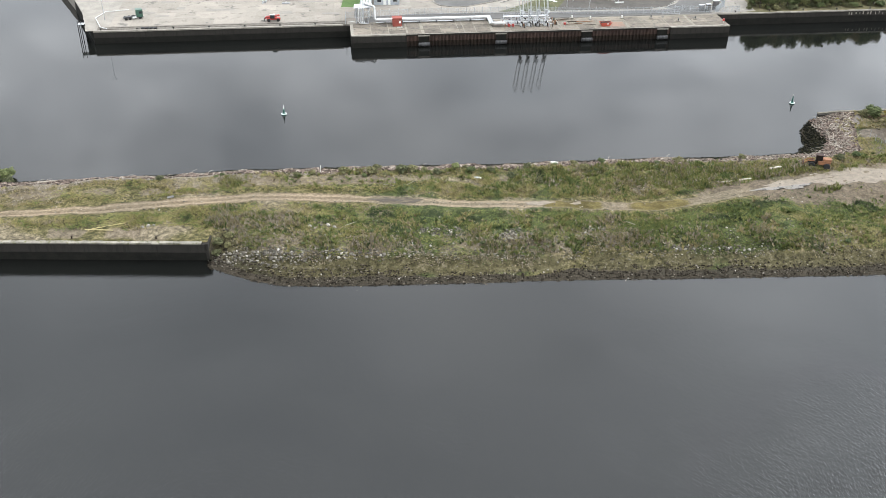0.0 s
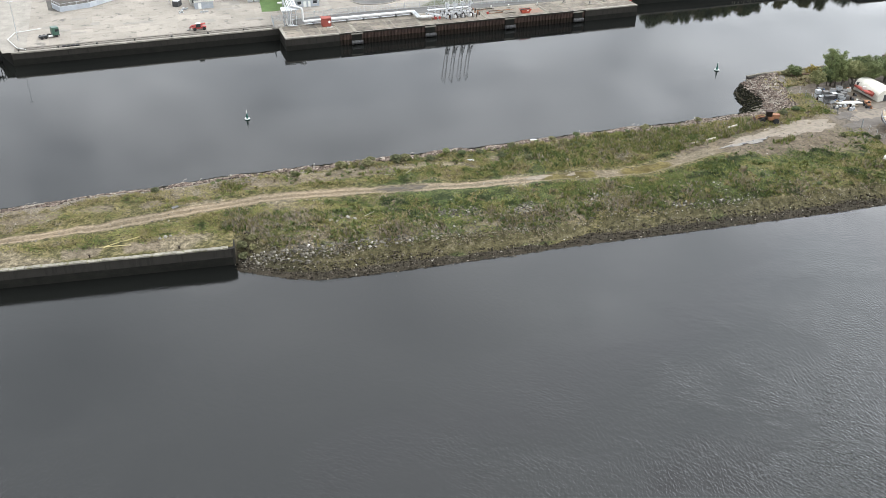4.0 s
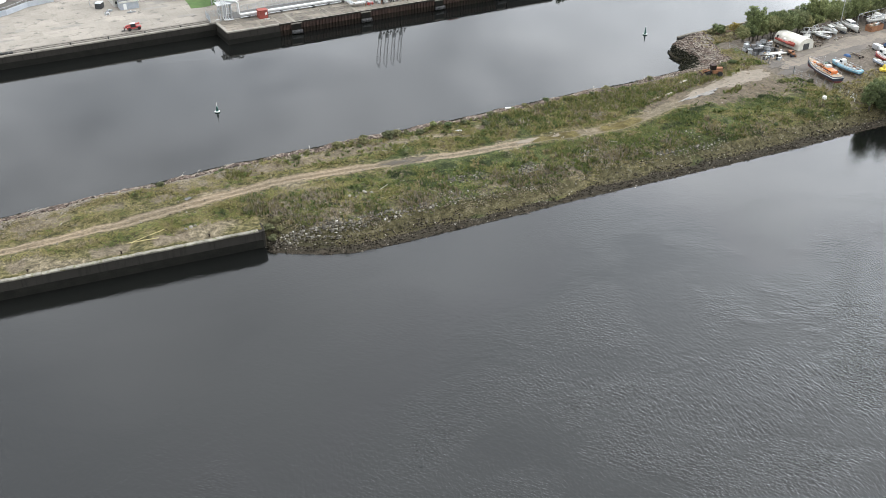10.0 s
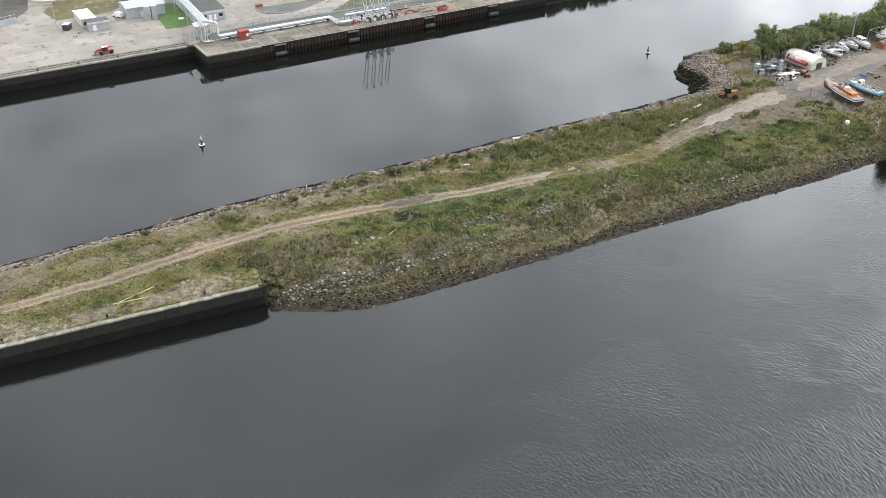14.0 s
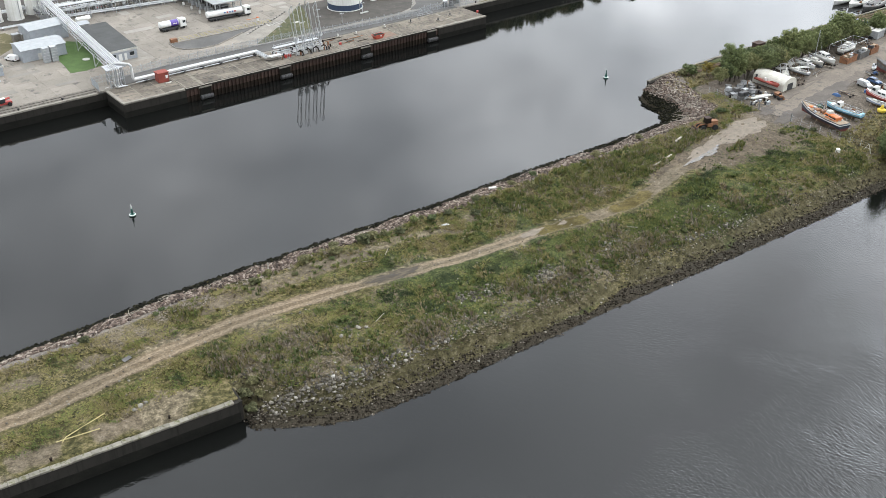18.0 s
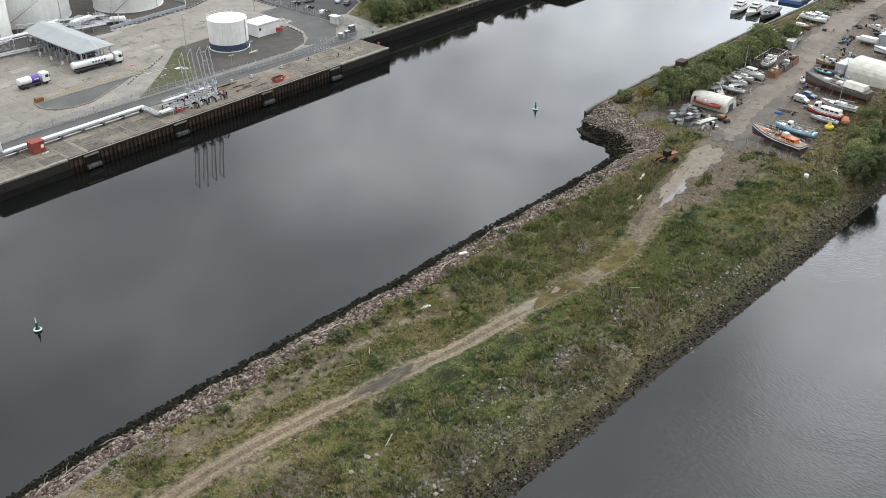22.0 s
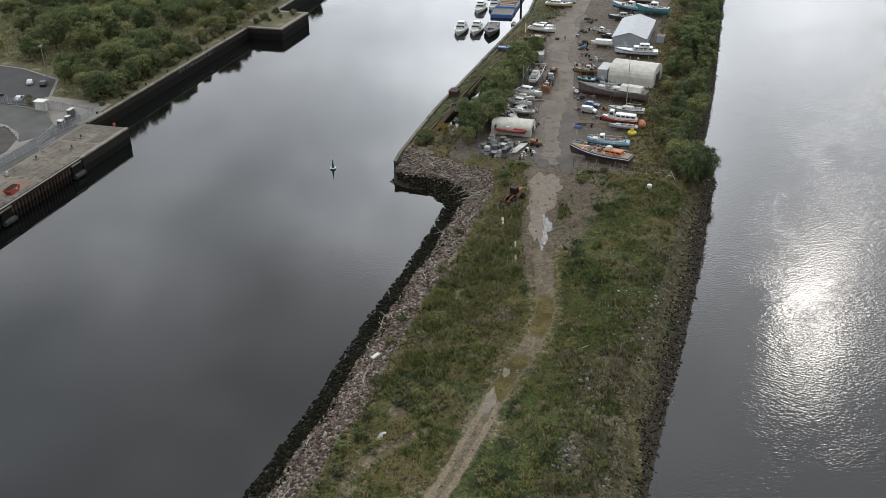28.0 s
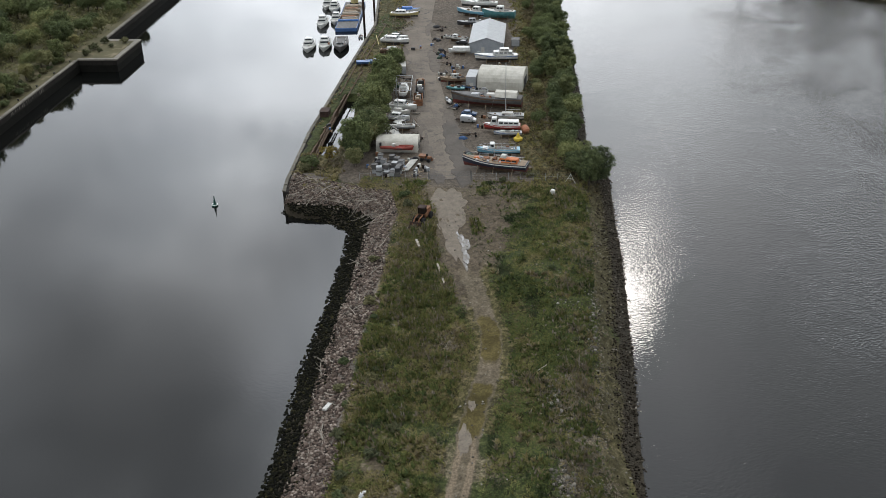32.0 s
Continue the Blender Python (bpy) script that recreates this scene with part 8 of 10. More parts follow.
# ---- the boat yard ----
YZ = 4.24
WHITE_BOAT = paint("weathered_gelcoat", (0.64, 0.64, 0.61), (0.46, 0.46, 0.435), 0.4, scale=0.8, wear=(0.28, 0.26, 0.22), wear_at=0.59)
road_yard = thing("road_yard", pose(0, 0, 0), "worn pale concrete road through the boat yard", "road", kind="structure")
YARD_SLAB = paint("yard_road_slab", (0.176, 0.147, 0.117), (0.118, 0.099, 0.080), 0.92, scale=0.16, grain=2.0, vary=0.05, wear=(0.085, 0.076, 0.064), wear_at=0.55)
run = [p for p in TRACK if p[0] >= 124]
for (ax, ay), (bx, by) in zip(run, run[1:]):
    d = math.hypot(bx - ax, by - ay)
    n = max(1, round(d / 6.0))
    a = math.degrees(math.atan2(by - ay, bx - ax))
    for k in range(n):
        for lo, hi in ((-4.6, -0.012), (0.012, 4.6)):
            part("road_slab", box(-d / n / 2 + 0.012, d / n / 2 + 0.03, lo, hi, -0.3, 0.07 + 0.008 * (k % 2)), YARD_SLAB, road_yard, at=pose(ax + (bx - ax) * (k + 0.5) / n, ay + (by - ay) * (k + 0.5) / n, 4.2, 0, 0, a))


MUD_FILM = paint("trodden_yard_dirt", (0.138, 0.117, 0.095), (0.088, 0.075, 0.062), 0.92, scale=0.5, grain=3.0)
film_rng = random.Random(71)
for k in range(46):
    x = film_rng.uniform(126, 290) if k % 2 else film_rng.uniform(124, 178)
    y, a = float(np.interp(x, [p[0] for p in TRACK], [p[1] for p in TRACK])), 0.22
    patch("pavement", x, y + film_rng.choice((-1, -1, 1)) * film_rng.uniform(3.4, 5.4), film_rng.uniform(2.5, 6.5), film_rng.uniform(0.7, 1.9), a + film_rng.uniform(-0.14, 0.14), MUD_FILM, "dirt trodden over the edge of the yard road", 700 + k, 0.10 + 0.0012 * k)
YARD_TAR = paint("worn_yard_asphalt", (0.108, 0.093, 0.078), (0.068, 0.060, 0.052), 0.9, scale=0.35, grain=4.0, wear=(0.125, 0.108, 0.09), wear_at=0.60)
for k, (x, y, rx_, ry_) in enumerate(((126.5, 202.6, 4.6, 2.4), (133.5, 203.6, 8.0, 2.8), (144.0, 206.6, 9.0, 2.5), (156, 210.0, 8.0, 1.9), (124.8, 208.4, 3.0, 1.8))):
    patch("pavement", x, y, rx_, ry_, 0.24, YARD_TAR, "worn dark asphalt spread inside the yard gate", 760 + k, 0.160 + 0.0015 * k)


def heading(a, b, z=YZ):
    """A pose midway between two ends, x pointing to the second."""
    return pose((a[0] + b[0]) / 2, (a[1] + b[1]) / 2, z, 0, 0, math.degrees(math.atan2(b[1] - a[1], b[0] - a[0])))


def hull_sections(L, B, D, low, high, flare=1.0, transom=0.8, n=11):
    """Cross-sections of a hull between two heights (as shares of its depth), bow at +x."""
    out = []
    for k in range(n):
        s = k / (n - 1)
        x = -L / 2 + L * s
        w = B / 2 * (transom + (1 - transom) * min(1, s / 0.35)) if s < 0.45 else B / 2 * max(0.03, 1 - ((s - 0.45) / 0.55) ** 2.3)
        sheer = D * (1 + 0.28 * max(0, (s - 0.4) / 0.6) ** 2 + 0.06 * max(0, (0.3 - s) / 0.3))
        row = []
        for q in (low, (low + high) / 2, high):
            h = sheer * q if q > 0.5 else D * q
            row.append((w * min(1.0, (0.12 + 1.25 * q ** 0.7) if flare else 1), h))
        rake = max(0, s - 0.7) * L * 0.10
        out.append([(x + rake * h / D, -y, h) for y, h in row] + [(x + rake * h / D, y, h) for y, h in row[::-1]])
    return out


def boat(m, L, B, D, top, bottom, deck, label, cabins=(), name="boat", group="boats ashore", lift=0.55, mast=0.0, stripe=None, props=True, clutter=None, category="boat", windows=True, rails=False, seed=0):
    t = thing(name, m, label, category, group)
    up = Matrix.Translation((0, 0, lift))
    b1 = loft(hull_sections(L, B, D, 0.0, 0.46))
    b1.transform(up)
    part("bottom", b1, bottom, t)
    b2 = loft(hull_sections(L, B, D, 0.465, 1.0))
    b2.transform(up)
    part("upper_hull", b2, top, t)
    if stripe:
        b3 = loft(hull_sections(L * 1.004, B * 1.02, D, 0.82, 0.92))
        b3.transform(up)
        part("rubbing_strake", b3, stripe, t)
    secs = hull_sections(L * 0.97, B * 0.93, D, 1.002, 1.02)
    bd = loft(secs)
    bd.transform(up)
    part("deck", bd, deck, t)
    dz = lift + D * 1.03
    for x0, x1, w, z0, h, mat in cabins:
        bm = loft([[(x0 * L, -w * B / 2, dz + z0), (x1 * L, -w * B / 2, dz + z0), (x1 * L, w * B / 2, dz + z0), (x0 * L, w * B / 2, dz + z0)],
                   [(x0 * L + 0.08, -w * B / 2 * 0.86, dz + z0 + h), (x1 * L - h * 0.35, -w * B / 2 * 0.86, dz + z0 + h), (x1 * L - h * 0.35, w * B / 2 * 0.86, dz + z0 + h), (x0 * L + 0.08, w * B / 2 * 0.86, dz + z0 + h)]])
        bmesh.ops.bevel(bm, geom=bm.edges[:], offset=0.07, segments=2, affect="EDGES")
        cab = part("cabin", bm, mat, t)
        if windows and h > 0.7:
            n = max(1, int((x1 - x0) * L / 1.3))
            for k in range(n):
                a = x0 * L + 0.25 + k * ((x1 - x0) * L - h * 0.3 - 0.3) / n
                for s in (-1, 1):
                    y = s * w * B / 2 * 0.945
                    part("window", box(a, a + 0.75 * ((x1 - x0) * L - 0.6) / n, y - 0.05, y + 0.05, dz + z0 + h * 0.45, dz + z0 + h * 0.8), GLASSDARK, cab)
            xa, xb = x1 * L - h * 0.35 * 0.42, x1 * L - h * 0.35 * 0.84
            za, zb, ya, yb = dz + z0 + h * 0.42, dz + z0 + h * 0.84, w * B / 2 * 0.86, w * B / 2 * 0.80
            part("windscreen", loft([[(xa + o, -ya, za), (xa + o, ya, za), (xb + o, yb, zb), (xb + o, -yb, zb)] for o in (-0.05, 0.06)]), GLASSDARK, cab)
    stern = min((c[0] for c in cabins), default=-0.1)
    if cabins and stern > -0.34:
        x0, x1, w = -0.44 * L, stern * L - 0.1, B * 0.29
        part("cockpit_sole", box(x0, x1, -w, w, dz - 0.06, dz + 0.035), HULL_GREY, t)
        for s in (-1, 1):
            part("coaming", box(x0, x1, s * (w + 0.06) - 0.05, s * (w + 0.06) + 0.05, dz - 0.06, dz + 0.22, bevel=0.02), WHITE_DIRTY if deck is not WOOD else WOOD_DARK, t)
        part("thwart", box(x0 + 0.2, x0 + 0.6, -w * 0.9, w * 0.9, dz, dz + 0.2, bevel=0.02), WOOD_DARK, t)
    fore = max((c[1] for c in cabins), default=0.4)
    if 0 < fore < 0.3:
        part("fore_hatch", box((fore + 0.06) * L, (fore + 0.06) * L + 0.5, -0.25, 0.25, dz - 0.05, dz + 0.1, bevel=0.02), GLASSDARK, t)
    if mast:
        part("mast", tube([(0.02 * L, 0, dz), (0.02 * L, 0, dz + mast)], 0.13, 7, None, 0.07), STEEL, t)
        part("boom", tube([(0.02 * L, 0, dz + 1.3), (-0.4 * L, 0, dz + 1.4)], 0.08, 5), WHITE_DIRTY, t)
        part("forestay", tube([(0.02 * L, 0, dz + mast), (0.47 * L, 0, dz + 0.2)], 0.02, 3), STEEL, t)
    if rails:
        for s in (-1, 1):
            part("guard_rail", tube([(-0.42 * L, s * B * 0.42, dz + 0.7), (0.1 * L, s * B * 0.42, dz + 0.75), (0.36 * L, s * B * 0.2, dz + 0.95), (0.47 * L, 0, dz + 1.0)], 0.03, 4), STEEL, t)
            for k in range(5):
                x = -0.4 * L + k * 0.17 * L
                part("stanchion", tube([(x, s * B * 0.42 * (1 if x < 0.1 * L else 0.72), dz - 0.05), (x, s * B * 0.42 * (1 if x < 0.1 * L else 0.72), dz + 0.75)], 0.03, 4), STEEL, t)
    r = random.Random(seed + int(L * 10))
    for k in range(3 + (clutter or 0)):
        x, y, s = r.uniform(-0.42, 0.3) * L, r.uniform(-0.3, 0.3) * B, r.uniform(0.25, 0.6)
        part("deck_gear", box(x, x + s * r.uniform(0.8, 2.2), y, y + s, dz - 0.05, dz + s * r.uniform(0.5, 1.2), bevel=0.05), r.choice((WHITE_DIRTY, DARK, GREY, WOOD, ORANGE_RUST, STEEL)), t)
    if props and lift > 0.2:
        part("keel_block", box(-L * 0.3, L * 0.25, -0.2, 0.2, 0, lift + 0.05), WOOD_DARK, t)
        for x in (-0.3 * L, 0.0, 0.25 * L):
            for s in (-1, 1):
                part("shore", tube([(x, s * B * 0.62, 0), (x, s * B * 0.40, lift + D * 0.5)], 0.07, 5), WOOD, t)
    return t


STRIPED = paint("dark_blue_hull", (0.035, 0.04, 0.06), (0.025, 0.027, 0.04), 0.5)
boat(heading((129.4, 187.2), (132.2, 203.0)), 15.8, 4.3, 2.0, STRIPED, HULL_RED, WOOD, "old lifeboat, dark hull, orange cabin and canvas, propped ashore",
     [(-0.36, -0.06, 0.55, 0, 1.0, ORANGE), (-0.18, -0.08, 0.36, 1.0, 0.7, WHITE_DIRTY), (0.10, 0.20, 0.4, 0, 0.55, ORANGE_RUST), (0.24, 0.34, 0.3, 0, 0.45, ORANGE), (-0.02, 0.05, 0.4, 0, 0.8, ORANGE_RUST)], "lifeboat", mast=3.4, stripe=WHITE, clutter=14, rails=True)
boat(heading((140.4, 190.0), (139.4, 200.4)), 10.4, 3.0, 1.45, LTBLUE, DARK, LTBLUE, "light blue open work boat with a white wheelhouse, ashore", [(0.10, 0.26, 0.62, 0, 1.5, WHITE_BOAT), (0.27, 0.40, 0.5, 0, 0.45, WHITE_BOAT)], "work_boat", stripe=WHITE, clutter=9, rails=True)
boat(heading((156.9, 191.4), (156.7, 200.8)), 9.4, 3.1, 1.5, RED, HULL_RED, WHITE_BOAT, "red hulled cabin boat with a big white cabin, ashore", [(-0.46, 0.16, 0.78, 0, 1.15, WHITE_BOAT), (0.16, 0.36, 0.66, 0, 1.9, WHITE_BOAT)], "cabin_boat", stripe=WHITE)
boat(heading((153.4, 190.6), (152.8, 197.8)), 7.2, 2.2, 0.95, GREY, DARK, GREY, "small grey dinghy on a road trailer", [(0.12, 0.3, 0.5, 0, 0.4, WHITE_DIRTY)], "dinghy", lift=0.45, stripe=BLUE, clutter=2)
boat(heading((164.9, 191.2), (164.2, 200.6)), 9.6, 2.9, 1.5, WHITE_DIRTY, HULL_GREY, GREY, "grey sailing yacht with a tall mast, ashore", [(-0.2, 0.14, 0.55, 0, 0.6, WHITE_DIRTY)], "sailing_yacht", mast=14.5, stripe=DARK, clutter=6)
ship = boat(heading((175.2, 192.6), (176.9, 212.2)), 19.8, 4.9, 2.7, HULL_GREY, HULL_RED, HULL_GREY, "big weathered wooden vessel, hull grey over red, under repair", [(-0.2, 0.02, 0.4, 0, 0.7, WHITE_DIRTY), (0.12, 0.24, 0.4, 0, 0.5, GREY)], "wooden_vessel", clutter=22, stripe=WOOD_DARK)
part("deck_canvas", loft([[(x, -2.0, 3.6), (x, -1.0, 4.9), (x, 1.0, 4.9), (x, 2.0, 3.6)] for x in (-8.6, -7.2, -3.2, -2.4)]), CANVAS, ship)
boat(heading((176.8, 213.2), (179.6, 214.8)), 3.4, 1.3, 0.6, WHITE_BOAT, WHITE_DIRTY, GREY, "tiny white tender propped by a ship's bow", (), "tender", lift=0.3, props=False)
boat(heading((219.9, 197.6), (218.2, 211.4)), 13.4, 3.6, 1.9, WHITE_BOAT, DARK, WHITE_BOAT, "long white and blue motor cruiser, ashore", [(-0.38, 0.10, 0.7, 0, 1.2, WHITE_BOAT), (-0.3, -0.05, 0.6, 1.2, 0.9, WHITE_BOAT)], "motor_cruiser", stripe=BLUE, rails=True)
boat(heading((196.4, 211.0), (195.3, 218.8)), 7.9, 2.6, 1.3, WOOD, HULL_RED, WOOD, "varnished wooden fishing boat with a small wheelhouse", [(-0.12, 0.08, 0.5, 0, 1.2, WHITE_DIRTY)], "fishing_boat", stripe=WOOD_DARK, clutter=5)
boat(heading((188.8, 210.8), (189.2, 216.0)), 5.4, 2.0, 0.8, TEAL, DARK, TEAL, "small teal open boat on the ground", (), "dinghy", lift=0.3, clutter=3)
boat(heading((190.6, 207.8), (190.8, 211.6)), 4.2, 1.7, 0.8, BLUE, DARK, DARK, "small dark blue dinghy on the ground", (), "dinghy", lift=0.25, clutter=2)
boat(heading((187.2, 203.6), (187.6, 208.8)), 5.2, 1.9, 0.8, WHITE_BOAT, WHITE_DIRTY, GREY, "small white sports boat on the ground", [(0.05, 0.22, 0.5, 0, 0.5, GLASSDARK)], "speedboat", lift=0.3)
boat(heading((274.2, 214.6), (279.2, 226.2)), 12.0, 3.3, 1.8, LTBLUE, DARK, WHITE_DIRTY, "pale blue fishing boat ashore far down the yard", [(-0.3, -0.05, 0.6, 0, 1.6, WHITE_BOAT)], "fishing_boat", clutter=5)
boat(heading((272.6, 203.6), (273.8, 215.6)), 12.2, 4.0, 2.6, TEAL, TEAL, WHITE_DIRTY, "large teal hulled trawler ashore", [(-0.15, 0.12, 0.6, 0, 1.8, WHITE_BOAT)], "trawler", clutter=6)
boat(heading((262.6, 214.2), (261.4, 223.4)), 9.4, 2.8, 1.3, DARK, DARK, GREY, "dark motor boat with a pale canopy, ashore", [(-0.2, 0.1, 0.6, 0, 1.2, GREY)], "motor_boat", clutter=4)
boat(heading((289.5, 212), (290.5, 226)), 14.0, 3.6, 1.9, WHITE_BOAT, DARK, WHITE_BOAT, "white motor yacht ashore at the end of the yard", [(-0.3, 0.05, 0.6, 0, 1.4, WHITE_BOAT)], "motor_cruiser", clutter=4)
boat(heading((241.0, 217.0), (243.2, 225.0)), 8.0, 2.6, 1.0, WHITE_DIRTY, DARK, DARK, "white speedboat on a trailer beside the shed", [(-0.05, 0.2, 0.55, 0, 0.9, WHITE_BOAT)], "speedboat", clutter=3)
car(pose(238.6, 218.6, YZ, 0, 0, 80), CAR_BLACK, "black car parked by the blue-grey shed", group="cars in the yard")
car(pose(163.1, 206.1, YZ, 0, 0, -93), CAR_SILVER, "silver-white van parked in the boat yard", "van", "vans in the yard", 4.3)
car(pose(168.3, 206.6, YZ, 0, 0, -95), CAR_BLUE, "blue estate car with a loaded roof in the boat yard", group="cars in the yard")
boat(heading((226.9, 214.2), (226.4, 221.2)), 7.0, 2.8, 1.1, WHITE_BOAT, WHITE_DIRTY, WHITE_BOAT, "boat under a white fitted cover beside the shed", [(-0.48, 0.36, 0.9, 0, 0.9, WHITE_BOAT)], "covered_boat", windows=False)

# boats along the quay side of the yard
boat(heading((236.4, 246.4), (235.4, 236.8)), 9.8, 3.2, 1.5, WHITE_BOAT, DARK, WHITE_BOAT, "white fibreglass motor cruiser on blocks", [(-0.3, 0.12, 0.7, 0, 1.0, WHITE_BOAT)], "motor_cruiser", seed=2, rails=True)
boat(heading((241.0, 245.6), (240.2, 238.4)), 8.0, 2.8, 1.3, WHITE_BOAT, DARK, WHITE_BOAT, "white fibreglass motor cruiser on blocks", [(-0.2, 0.15, 0.65, 0, 0.8, WHITE_BOAT)], "motor_cruiser", seed=3)
boat(heading((224.0, 244.0), (224.6, 236.8)), 7.4, 2.6, 1.3, WOOD_DARK, HULL_RED, WOOD, "old brown wooden cabin boat on blocks", [(-0.2, 0.25, 0.6, 0, 0.7, WHITE_DIRTY)], "cabin_boat")
boat(heading((271.6, 250.6), (272.4, 240.4)), 10.4, 3.2, 1.5, FADED_YELLOW, DARK, WHITE_BOAT, "pale yellow and white cruiser on blocks", [(-0.3, 0.1, 0.65, 0, 1.0, WHITE_BOAT)], "motor_cruiser", seed=4, clutter=5)
boat(heading((278.0, 249.0), (278.6, 241.0)), 8.6, 3.0, 1.4, WHITE_BOAT, DARK, BRIGHTBLUE, "white boat under a blue cover, ashore", [(-0.3, 0.2, 0.6, 0, 0.8, BRIGHTBLUE)], "covered_boat", windows=False)
boat(heading((211.0, 249.2), (213.0, 241.6)), 7.8, 2.4, 1.1, BLUE, BLUE, BLUE, "dark blue upturned boat on the verge", (), "dinghy", lift=0.3, clutter=2)
boat(heading((179.6, 227.6), (188.4, 228.6)), 8.8, 2.9, 1.4, WHITE_BOAT, HULL_GREY, WHITE_DIRTY, "white motor yacht on a yard cradle", [(-0.3, 0.12, 0.66, 0, 1.1, WHITE_BOAT), (-0.2, 0.0, 0.55, 1.1, 0.6, WHITE_DIRTY)], "motor_yacht", rails=True, clutter=3)
boat(heading((170.6, 229.6), (169.2, 221.6)), 8.0, 2.8, 1.4, WHITE_BOAT, WHITE_DIRTY, WHITE_BOAT, "white cabin cruiser packed among others ashore", [(-0.3, 0.15, 0.7, 0, 1.2, WHITE_BOAT)], "cabin_boat", seed=6, rails=True)
boat(heading((166.2, 230.2), (165.2, 222.6)), 7.4, 2.5, 1.2, WHITE_DIRTY, GREY, WHITE_DIRTY, "dirty white yacht hull with a short mast", [(-0.1, 0.2, 0.6, 0, 0.6, WHITE_DIRTY)], "sailing_yacht", mast=9.0, seed=7, clutter=4)
boat(heading((161.8, 229.4), (160.6, 221.8)), 7.2, 2.5, 1.2, WHITE_BOAT, GREY, GREY, "white cabin boat packed among others ashore", [(-0.2, 0.2, 0.62, 0, 0.9, WHITE_BOAT)], "cabin_boat", seed=8, clutter=4)
boat(heading((155.2, 219.2), (154.0, 226.2)), 6.6, 2.2, 1.0, GREY, DARK, WHITE_DIRTY, "grey angling boat hauled out", [(0.0, 0.25, 0.6, 0, 0.6, WHITE_BOAT)], "dinghy", seed=9)
# steel trestle frames over the old slip
for k, (x, y, r) in enumerate(((157.5, 228.5, 20), (152.5, 227.2, -15), (150.2, 224.0, 40), (158.6, 224.4, -30))):
    fr = thing("steel_trestle", pose(x, y, YZ, 0, 0, r), "pale steel boat trestle of welded tubes", "trestle", "trestles in the yard")
    for s in (-1.4, 1.4):
        part("leg", tube([(s, -1.6, 0), (s * 0.6, 0, 2.6)], 0.09, 5), STEEL, fr)
        part("leg", tube([(s, 1.6, 0), (s * 0.6, 0, 2.6)], 0.09, 5), STEEL, fr)
    part("ridge", tube([(-2.6, 0, 2.6), (2.6, 0, 2.6)], 0.1, 5), WHITE_DIRTY, fr)
    part("shelf", box(-1.8, 1.8, -0.9, 0.9, 1.2, 1.3), WHITE_DIRTY, fr)
# orange hoist containers
for k, (x, y, l, mat, lab) in enumerate(((177.2, 222.6, 6.0, ORANGE_RUST, "rusty orange open steel bin full of scrap"), (184.2, 223.4, 6.0, HULL_GREY, "grey open steel bin full of scrap"), (190.6, 224.4, 5.0, ORANGE_RUST, "rusty orange open steel bin full of scrap"))):
    c = thing("scrap_bin", pose(x, y, YZ, 0, 0, 9), lab, "skip", "scrap bins")
    for a, b, cc, d in ((-l / 2, l / 2, -1.3, -1.2), (-l / 2, l / 2, 1.2, 1.3), (-l / 2, -l / 2 + 0.1, -1.2, 1.2), (l / 2 - 0.1, l / 2, -1.2, 1.2)):
        part("side", box(a, b, cc, d, 0, 2.0), mat, c)
    part("floor", box(-l / 2 + 0.1, l / 2 - 0.1, -1.2, 1.2, 0.05, 0.9), RUST_DARK, c)
    rr = random.Random(k)
    for q in range(9):
        a = rr.uniform(-l / 2 + 0.5, l / 2 - 1.2)
        part("scrap", box(a, a + rr.uniform(0.4, 1.2), rr.uniform(-1, 0), rr.uniform(0.1, 1.0), 0.9, rr.uniform(1.4, 2.5)), rr.choice((WHITE_DIRTY, GREY, ORANGE_RUST, DARK, WOOD)), c)
hoist = thing("gantry_frame", pose(184, 228.2, YZ, 0, 0, 8), "tall thin steel gantry frame round a yacht", "frame")
for x in (-7, 0, 7):
    for y in (-2.4, 2.4):
        part("post", tube([(x, y, 0), (x, y, 3.6)], 0.08, 5), STEEL, hoist)
    part("crossbar", tube([(x, -2.4, 3.6), (x, 2.4, 3.6)], 0.07, 5), STEEL, hoist)
for y in (-2.4, 2.4):
    part("rail", tube([(-7, y, 3.6), (7, y, 3.6)], 0.07, 5), STEEL, hoist)
for k, (x, y, l) in enumerate(((205.8, 236.2, 5.8), (205.4, 233.0, 5.2), (213.0, 235.4, 4.0))):
    cn = thing("shipping_container", pose(x, y, YZ, 0, 0, 12), "weathered grey steel storage container", "container", "containers in the yard")
    part("body", box(-l / 2, l / 2, -1.22, 1.22, 0.1, 2.6, bevel=0.04), GREY, cn)
    part("roof", box(-l / 2 + 0.02, l / 2 - 0.02, -1.2, 1.2, 2.6, 2.66), WHITE_DIRTY, cn)
    for q in range(int(l / 0.6)):
        part("rib", box(-l / 2 + 0.2 + q * 0.6, -l / 2 + 0.35 + q * 0.6, -1.27, -1.22, 0.2, 2.5), GREY, cn)
cn = thing("shipping_container", pose(238.6, 200.2, YZ, 0, 0, 5), "rusting grey container beside the shed", "container", "containers in the yard")
part("body", box(-1.6, 1.6, -1.4, 1.4, 0.1, 2.5, bevel=0.04), HULL_GREY, cn)
part("door", box(-1.66, -1.6, -1.3, 1.3, 0.2, 2.4), GREY, cn)

gable_shed("boat_shed", 0, 0, 11.2, 25.0, 3.4, 5.2, 0, GREYWALL, SHEETMETAL, "blue-grey clad boat shed with a pale pitched roof", "yard sheds", "d", base=pose(228.0, 214.6, YZ, 0, 0, -86.0), doors=True)

